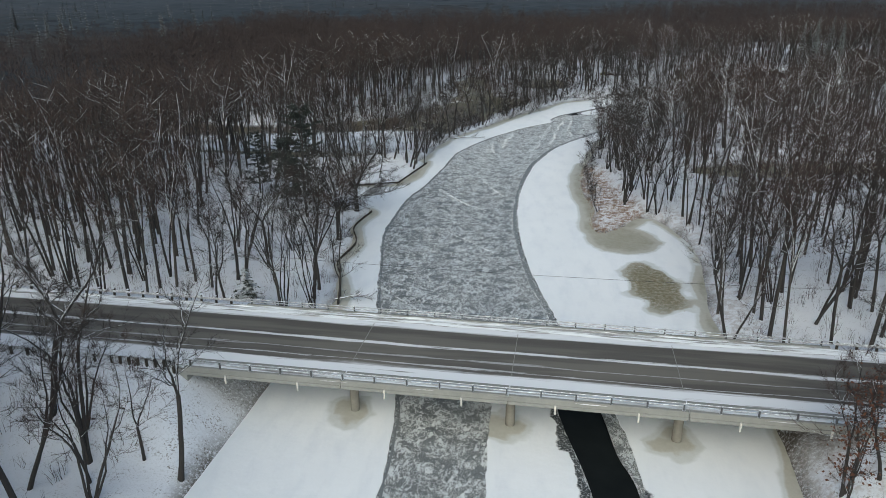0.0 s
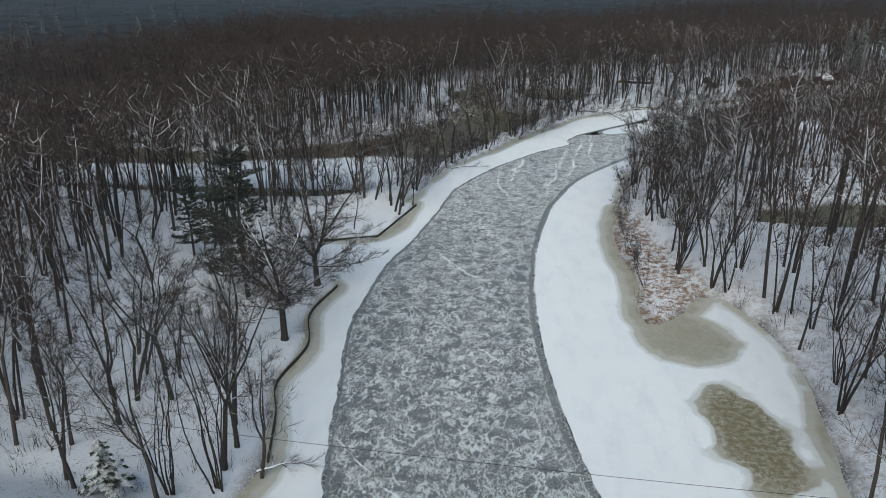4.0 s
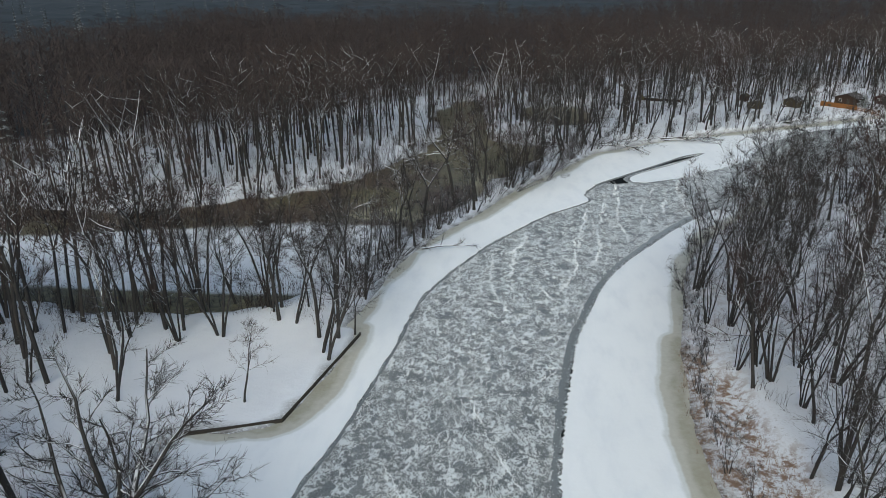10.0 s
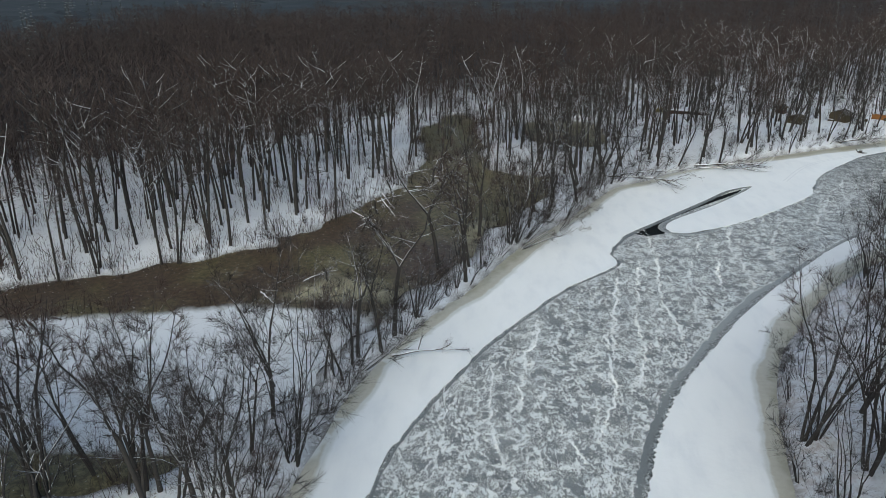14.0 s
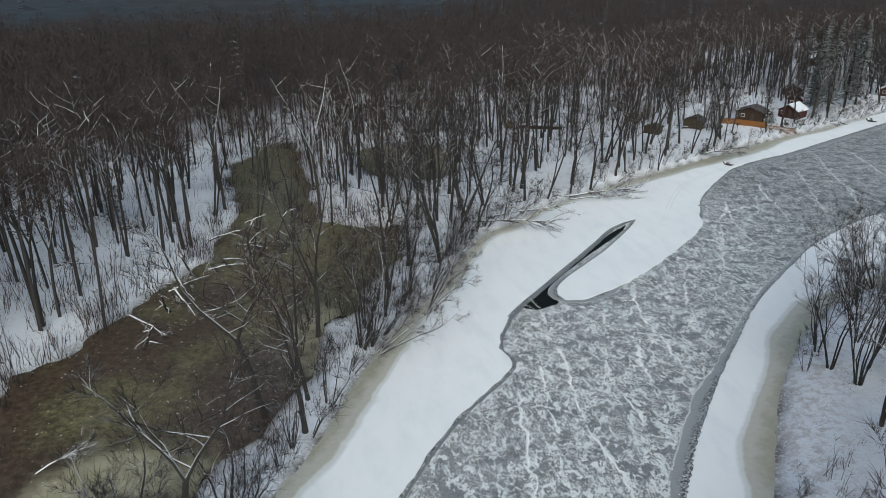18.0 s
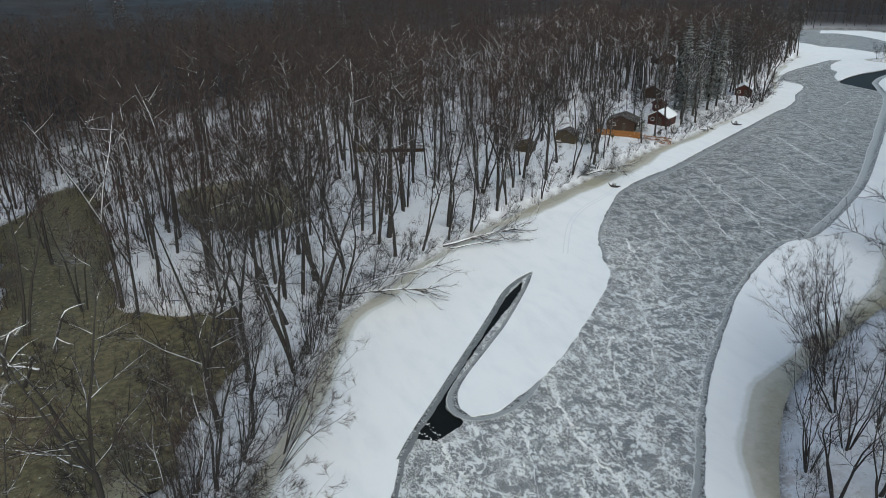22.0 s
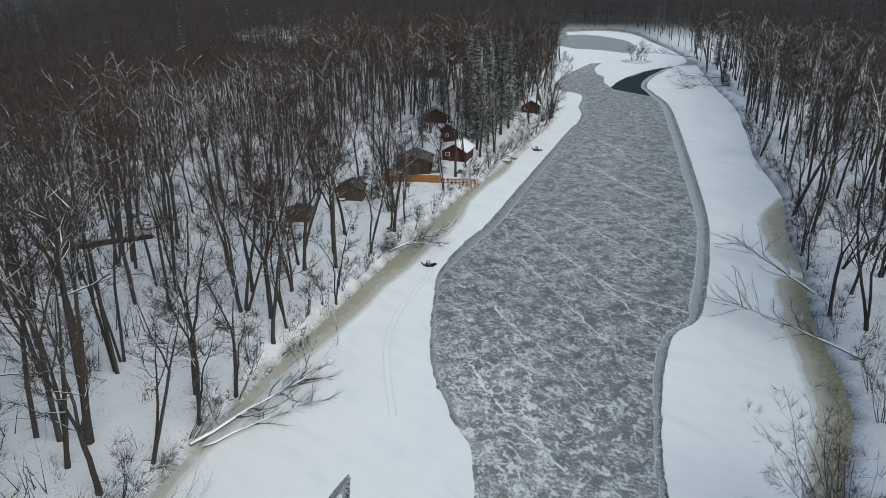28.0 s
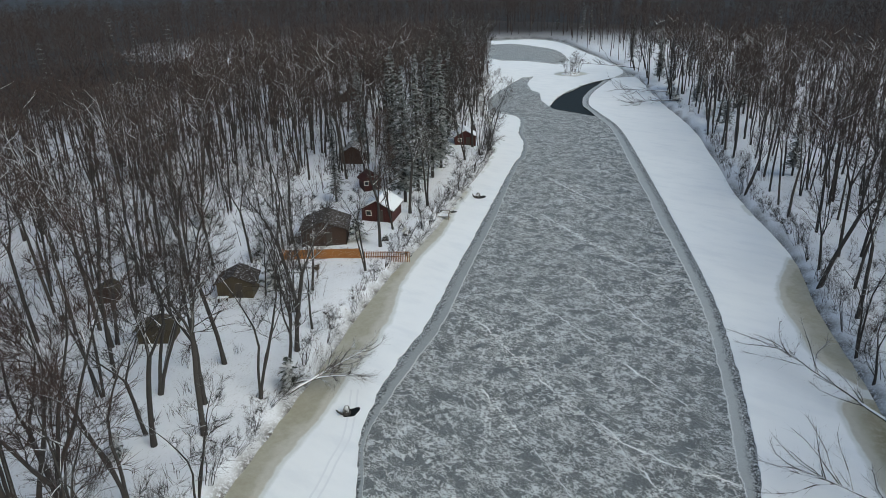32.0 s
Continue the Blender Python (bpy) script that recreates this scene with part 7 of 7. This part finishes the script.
# Garden bench, landing, boat landing things along the bank.
gb = thing("garden_bench", "snow-covered lounge bench on the bank", "bench", m=Matrix.Translation((116.4, 310.0, ground_z(116.4, 310.0))) @ Matrix.Rotation(radians(20), 4, "Z"))
for i in range(5):
    part("slat", MB().box((0, -0.3 + i * 0.15, 0.42), (1.5, 0.12, 0.04)), M_TRIM, gb)
for i in range(4):
    part("back_slat", MB().box((0, 0.42, 0.55 + i * 0.14), (1.5, 0.04, 0.11)), M_TRIM, gb)
for u in (-0.65, 0.65):
    part("leg", MB().box((u, 0.0, 0.2), (0.08, 0.7, 0.45)), M_DARKSTEEL, gb)
part("snow", MB().box((0, 0.0, 0.48), (1.45, 0.62, 0.08), 0, 0.03), M_SNOW, gb)
dk = thing("landing", "small grey timber landing at the ice edge", "landing", m=Matrix.Translation((127.6, 312.6, 0.0)) @ Matrix.Rotation(radians(-58), 4, "Z"))
for i in range(9):
    part("plank", MB().box((-1.0 + i * 0.25, 0, 0.62), (0.23, 1.5, 0.05)), M_GREYWOOD, dk)
for u in (-0.95, 0.95):
    for v in (-0.65, 0.65):
        part("pile", MB().tube([(u, v, -0.6), (u, v, 1.3)], [0.08, 0.07], 7), M_GREYWOOD, dk)
part("rail", MB().box((0, 0.65, 1.2), (2.0, 0.06, 0.1)), M_GREYWOOD, dk)
part("snow", MB().box((0, 0, 0.69), (1.8, 1.2, 0.1), 0, 0.04), M_SNOW, dk)
wp_ = thing("log_pile", "short pile of cut logs in the snow", "log pile", m=Matrix.Translation((112.6, 310.6, ground_z(112.6, 310.6))) @ Matrix.Rotation(radians(40), 4, "Z"))
for r_, k_ in ((0, 4), (1, 3), (2, 2)):
    for i in range(k_):
        part("log", MB().tube([(-0.55, (i - (k_ - 1) / 2) * 0.26, 0.12 + r_ * 0.22), (0.55, (i - (k_ - 1) / 2) * 0.26, 0.12 + r_ * 0.22)], [0.12, 0.12], 7), M_BARK, wp_)
for x, y in ((70.5, 318), (92, 305.5), (97.5, 307.5)):
    bh = thing("post_box", "small wooden box on a post", "box", "boxes on posts", Matrix.Translation((x, y, ground_z(x, y))))
    part("post", MB().box((0, 0, 0.6), (0.1, 0.1, 1.5)), M_GREYWOOD, bh)
    part("box", MB().box((0, 0, 1.5), (0.55, 0.45, 0.6), 0.5, 0.03), M_OLIVEWOOD, bh)


# ---- fallen and leaning trees, logs, stumps ----
def fallen(seed, x0, y0, z0, x1, y1, z1, r, branches, snowy=True, label="fallen bare tree lying out over the ice, snow along its trunk"):
    rng = random.Random(seed)
    t = thing("fallen_tree", label, "fallen tree", "fallen trees on the ice")
    a, b = Vector((x0, y0, z0)), Vector((x1, y1, z1))
    n = 8
    pts = [a.lerp(b, i / n) + Vector((rng.uniform(-0.15, 0.15), rng.uniform(-0.15, 0.15), 0.25 * math.sin(3.14 * i / n))) for i in range(n + 1)]
    part("trunk", MB().tube(pts, [0.75 * r * (1 - 0.85 * i / n) + 0.015 for i in range(n + 1)], 7), M_LIMBSNOW, t, smooth=True)
    crown = MB()
    d = (b - a).normalized()
    L = (b - a).length
    for _ in range(branches):
        f = rng.uniform(0.25, 1.0) * n
        i = min(int(f), n - 1)
        p = pts[i].lerp(pts[i + 1], f - i)
        v = (turned(d, rng.uniform(0.35, 0.9), any_side(rng, d)) + Vector((0, 0, 0.15))).normalized()
        ln = L * rng.uniform(0.14, 0.42)
        sb = limb_line(rng, p, v, ln, 4, 0.05, 0.4)
        for q in sb:
            q.z = max(q.z, 0.08)
        crown.tube(sb, [r * 0.24 * (1 - 0.75 * j / 4) + 0.006 for j in range(5)], 3, False)
        for _ in range(30):
            g = rng.uniform(0.2, 1.0) * 4
            j = min(int(g), 3)
            w0 = sb[j].lerp(sb[j + 1], g - j)
            bd = (sb[j + 1] - sb[j]).normalized()
            td = turned(bd, rng.uniform(0.3, 0.9), any_side(rng, bd)) * rng.uniform(0.5, 1.6)
            if (w0 + td).z < 0.05:
                td.z = 0.05 - w0.z
            crown.spike(w0, td, 0.022, any_side(rng, td))
    part("crown", crown, M_SNOWTWIG, t)
    return t


fallen(1, 41.0, 267.4, 0.9, 56.5, 270.5, 0.7, 0.26, 26)
fallen(2, 41.6, 266.8, 0.6, 52.0, 266.4, 0.5, 0.18, 16)
fallen(3, 22.0, 256.8, 1.4, 34.5, 253.5, 1.6, 0.24, 26)
fallen(4, 24.5, 257.8, 1.5, 36.0, 258.0, 2.4, 0.20, 20)
fallen(5, 96.5, 234.6, 1.0, 97.5, 249.5, 1.8, 0.2, 22)
fallen(6, 108.6, 244.2, 1.0, 115.5, 257.5, 1.9, 0.2, 20)
fallen(7, -10.4, 189.0, 0.4, -3.6, 190.9, 0.25, 0.22, 5, label="snowy driftwood log lying on the slush")
fallen(8, 257.6, 332.6, 1.4, 252.5, 350, 1.2, 0.25, 16)
fallen(9, 246, 325.5, 1.2, 236, 337, 0.8, 0.25, 22)
fallen(10, 300, 366, 1.6, 290, 390, 3.0, 0.3, 14)
fallen(13, 79.0, 289.0, 1.2, 87.5, 287.6, 2.6, 0.2, 24)
fallen(14, 80.5, 290.0, 1.2, 84.5, 285.0, 2.2, 0.16, 18)
fallen(15, -18.0, 82.4, 0.9, -13.6, 84.6, 0.35, 0.16, 8)
fallen(16, -9.0, 254.0, 0.25, -13.5, 256.5, 0.25, 0.2, 3, label="snow-covered log lying in the backwater")
fallen(17, -15.0, 251.0, 0.25, -11.5, 250.0, 0.25, 0.18, 4, label="snow-covered log lying in the backwater")
fallen(18, -20.5, 240.8, 0.5, -16.0, 245.0, 0.6, 0.17, 6, label="broken snow-covered trunk at the pond edge")
fallen(19, -29.6, 203.2, 0.5, -26.4, 199.8, 0.3, 0.16, 7, label="tangled fallen limbs in the backwater")
fallen(20, -25.0, 206.5, 0.6, -20.5, 208.5, 1.6, 0.14, 10, label="tangled fallen limbs in the backwater")
fallen(21, 29, 290, 1.8, 38, 284, 1.6, 0.2, 10, label="fallen snow-covered trunk among the trees")
fallen(23, -20.4, 244.6, 0.9, -17.2, 238.0, 0.4, 0.2, 9, label="broken snow-covered trunk at the pond edge")
fallen(24, -19.6, 239.4, 1.6, -16.4, 233.6, 0.3, 0.18, 8, label="broken snow-covered trunk at the pond edge")
fallen(25, -16.6, 247.4, 0.4, -11.2, 248.4, 0.4, 0.22, 5, label="snow-covered log lying in the backwater")
fallen(26, -18.0, 258.5, 0.5, -12.0, 262.5, 0.6, 0.2, 8, label="snow-covered log lying in the backwater")
fallen(27, -23.5, 233.0, 1.4, -19.0, 229.5, 0.3, 0.16, 8, label="tangled fallen limbs in the backwater")
fallen(22, 12, 299, 0.2, 20, 303, 0.3, 0.18, 4, label="snow-covered log lying in the flooded pool")

for x, y, s in ((81.3, 283.8, 1.0), (139.8, 315.2, 1.2), (131, 313.6, 0.7), (112, 306.0, 0.8)):
    st = thing("stump", "dark wet stump frozen into the slush", "stump", "stumps in the ice", Matrix.Translation((x, y, 0)) @ Matrix.Diagonal((s, s, s, 1)))
    part("root", MB().tube([(0, 0, -0.3), (0.05, 0, 0.3), (0.2, 0.1, 0.75)], [0.5, 0.38, 0.2], 7), M_BARK, st)
    part("snag", MB().tube([(-0.2, 0.1, 0), (-0.7, 0.3, 0.5), (-1.0, 0.2, 0.9)], [0.16, 0.1, 0.03], 5), M_BARK, st)
    wet = [(0.5 + 0.95 * math.cos(a) * (1 + 0.35 * noise.noise(Vector((math.cos(a), math.sin(a), x)))), -0.25 + 0.5 * math.sin(a) * (1 + 0.5 * noise.noise(Vector((2 * math.cos(a), 2 * math.sin(a), y)))), 0.05) for a in np.linspace(0, 6.1, 20)]
    part("wet_patch", MB().add(wet, [tuple(range(20))]), M_WATER, st, "dark open water round the stump")

# Broken stems that still stand in the backwater.
for n, (x, y, h, tx, ty) in enumerate(((-11.4, 252.8, 5.5, -0.5, 0.3), (-10.2, 251.6, 4.2, 0.25, -0.2), (-12.6, 254.6, 3.4, 0.6, 0.2), (-19.6, 236.2, 4.6, -0.35, -0.6), (-8.0, 257.5, 5.0, 0.1, 0.35), (-21.0, 227.2, 3.6, 0.55, -0.3), (-18.2, 245.6, 4.0, -0.2, 0.1))):
    rng = random.Random(880 + n)
    sg = thing("snag", "broken dead stem with snow on its stubs", "dead tree", "broken stems in the backwater", Matrix.Translation((x, y, 0)))
    line = limb_line(rng, Vector((0, 0, -0.3)), Vector((tx, ty, 1)), h, 5, 0.02, 0.22)
    part("trunk", MB().tube(line, [0.24, 0.19, 0.17, 0.15, 0.13, 0.10], 6), M_LIMB, sg, smooth=True)
    for _ in range(3):
        p = line[rng.randint(2, 5)]
        a = rng.uniform(0, 6.28)
        br = limb_line(rng, p, Vector((math.cos(a), math.sin(a), rng.uniform(-0.2, 0.5))), rng.uniform(1.0, 2.6), 4, -0.05, 0.45)
        part("limb", MB().tube(br, [0.08, 0.065, 0.05, 0.035, 0.015], 4), M_LIMBSNOW, sg)

# The small island in the bend.
isl = MB()
n_ = 26
isl.add([(0, 0, 0.9)] + [(r_ * math.cos(6.28 * i / n_) * (1 + 0.2 * noise.noise(Vector((i, r_, 1)))), 0.75 * r_ * math.sin(6.28 * i / n_) * (1 + 0.2 * noise.noise(Vector((i, r_, 4)))), z_) for r_, z_ in ((1.8, 0.8), (3.4, 0.45), (4.8, 0.0)) for i in range(n_)],
        [(0, 1 + i, 1 + (i + 1) % n_) for i in range(n_)] + [(1 + k * n_ + i, 1 + (k + 1) * n_ + i, 1 + (k + 1) * n_ + (i + 1) % n_, 1 + k * n_ + (i + 1) % n_) for k in range(2) for i in range(n_)])
io = part("islet", isl, M_BANKSNOW, None, smooth=True)
io.matrix_world = pose(281.5, 384, 0.0, 0, 0, 30)
tagged(io, "small brushy islet in the frozen bend", "islet", kind="structure")
for x, y, s in ((280, 385, 0.9), (282.5, 383, 1.1), (284.5, 385.5, 0.8), (279, 382.5, 0.7), (286, 383, 0.9)):
    set_tree(BUSH[rs.randint(0, 3)], Matrix.Translation((x, y, 0.5)) @ Matrix.Rotation(rs.uniform(0, 6.28), 4, "Z") @ Matrix.Diagonal((s, s, s, 1)), "bush", "bush", "bare bushes along the banks")

# Young oaks that kept their rusty leaves, beside the road.
for x, y, s, seed in ((31.0, 42.5, 1.0, 61), (33.2, 46.6, 0.9, 62), (36.0, 45.0, 1.0, 63)):
    w, c = bare_tree(seed, 12.5, 1, 0.4, 2, 8, 5, 5, 2, 0.2, 0.25)
    t = thing("oak", "young oak with clinging rust-brown leaves", "tree", "oaks beside the road", Matrix.Translation((x, y, ground_z(x, y))) @ Matrix.Diagonal((s, s, s, 1)))
    part("trunk", w, M_LIMB, t, smooth=True)
    part("crown", c, M_TWIG, t)
    lv, rng = MB(), random.Random(seed)
    for _ in range(420):
        f = c.f[rng.randrange(len(c.f))]
        p = Vector(c.v[f[-1]])
        e = Vector((rng.uniform(-1, 1), rng.uniform(-1, 1), rng.uniform(-1.2, 0.3))).normalized()
        sd_ = any_side(rng, e) * 0.09
        lv.add([tuple(p), tuple(p + e * 0.1 + sd_), tuple(p + e * 0.26), tuple(p + e * 0.1 - sd_)], [(0, 1, 2, 3)])
    part("leaves", lv, M_LEAF, t, "rust-brown dead leaves")

# Dry grass on the brushy bar and along the right bank.
gv = MB()
rng = random.Random(77)
gxs, gys = scatter(rs, 18, 34, 106, 164, 0.5)
gk = inside(BAR, gxs, gys) & (rs.uniform(size=len(gxs)) < np.clip(0.5 + 0.8 * rolling(gxs, gys, 6), 0.05, 1))
gzs = land(gxs[gk], gys[gk], shore(gxs[gk], gys[gk]))
for x, y, z in zip(gxs[gk], gys[gk], gzs):
    for _ in range(4):
        d = Vector((rng.uniform(-0.5, 0.5), rng.uniform(-0.5, 0.5), 1)).normalized() * rng.uniform(0.35, 1.1)
        gv.spike(Vector((x + rng.uniform(-0.3, 0.3), y + rng.uniform(-0.3, 0.3), float(z) - 0.05)), d, 0.05, any_side(rng, d))
for x, y, d_ in along(BANK_R, 60, 235, 0.8, 1.6, -1) + along(BANK_L, 60, 140, 1.0, 1.0, 1):
    for _ in range(7):
        d = Vector((rng.uniform(-0.5, 0.5), rng.uniform(-0.5, 0.5), 1)).normalized() * rng.uniform(0.3, 1.0)
        gv.spike(Vector((x + rng.uniform(-0.8, 0.8), y + rng.uniform(-0.8, 0.8), 0.2)), d, 0.045, any_side(rng, d))
for _ in range(260):
    a_, r_ = rng.uniform(0, 6.28), math.sqrt(rng.random())
    x, y = 26 + 3.4 * r_ * math.cos(a_), 91.5 + 9 * r_ * math.sin(a_)
    d = Vector((rng.uniform(-0.6, 0.6), rng.uniform(-0.6, 0.6), 1)).normalized() * rng.uniform(0.2, 0.7)
    gv.spike(Vector((x - (y - 92) * 0.12, y, 0.0)), d, 0.04, any_side(rng, d))
tagged(new("dry_grass", gv.mesh("dry_grass", M_GRASS)), "reddish dry grass poking through the snow", "grass", kind="stuff")
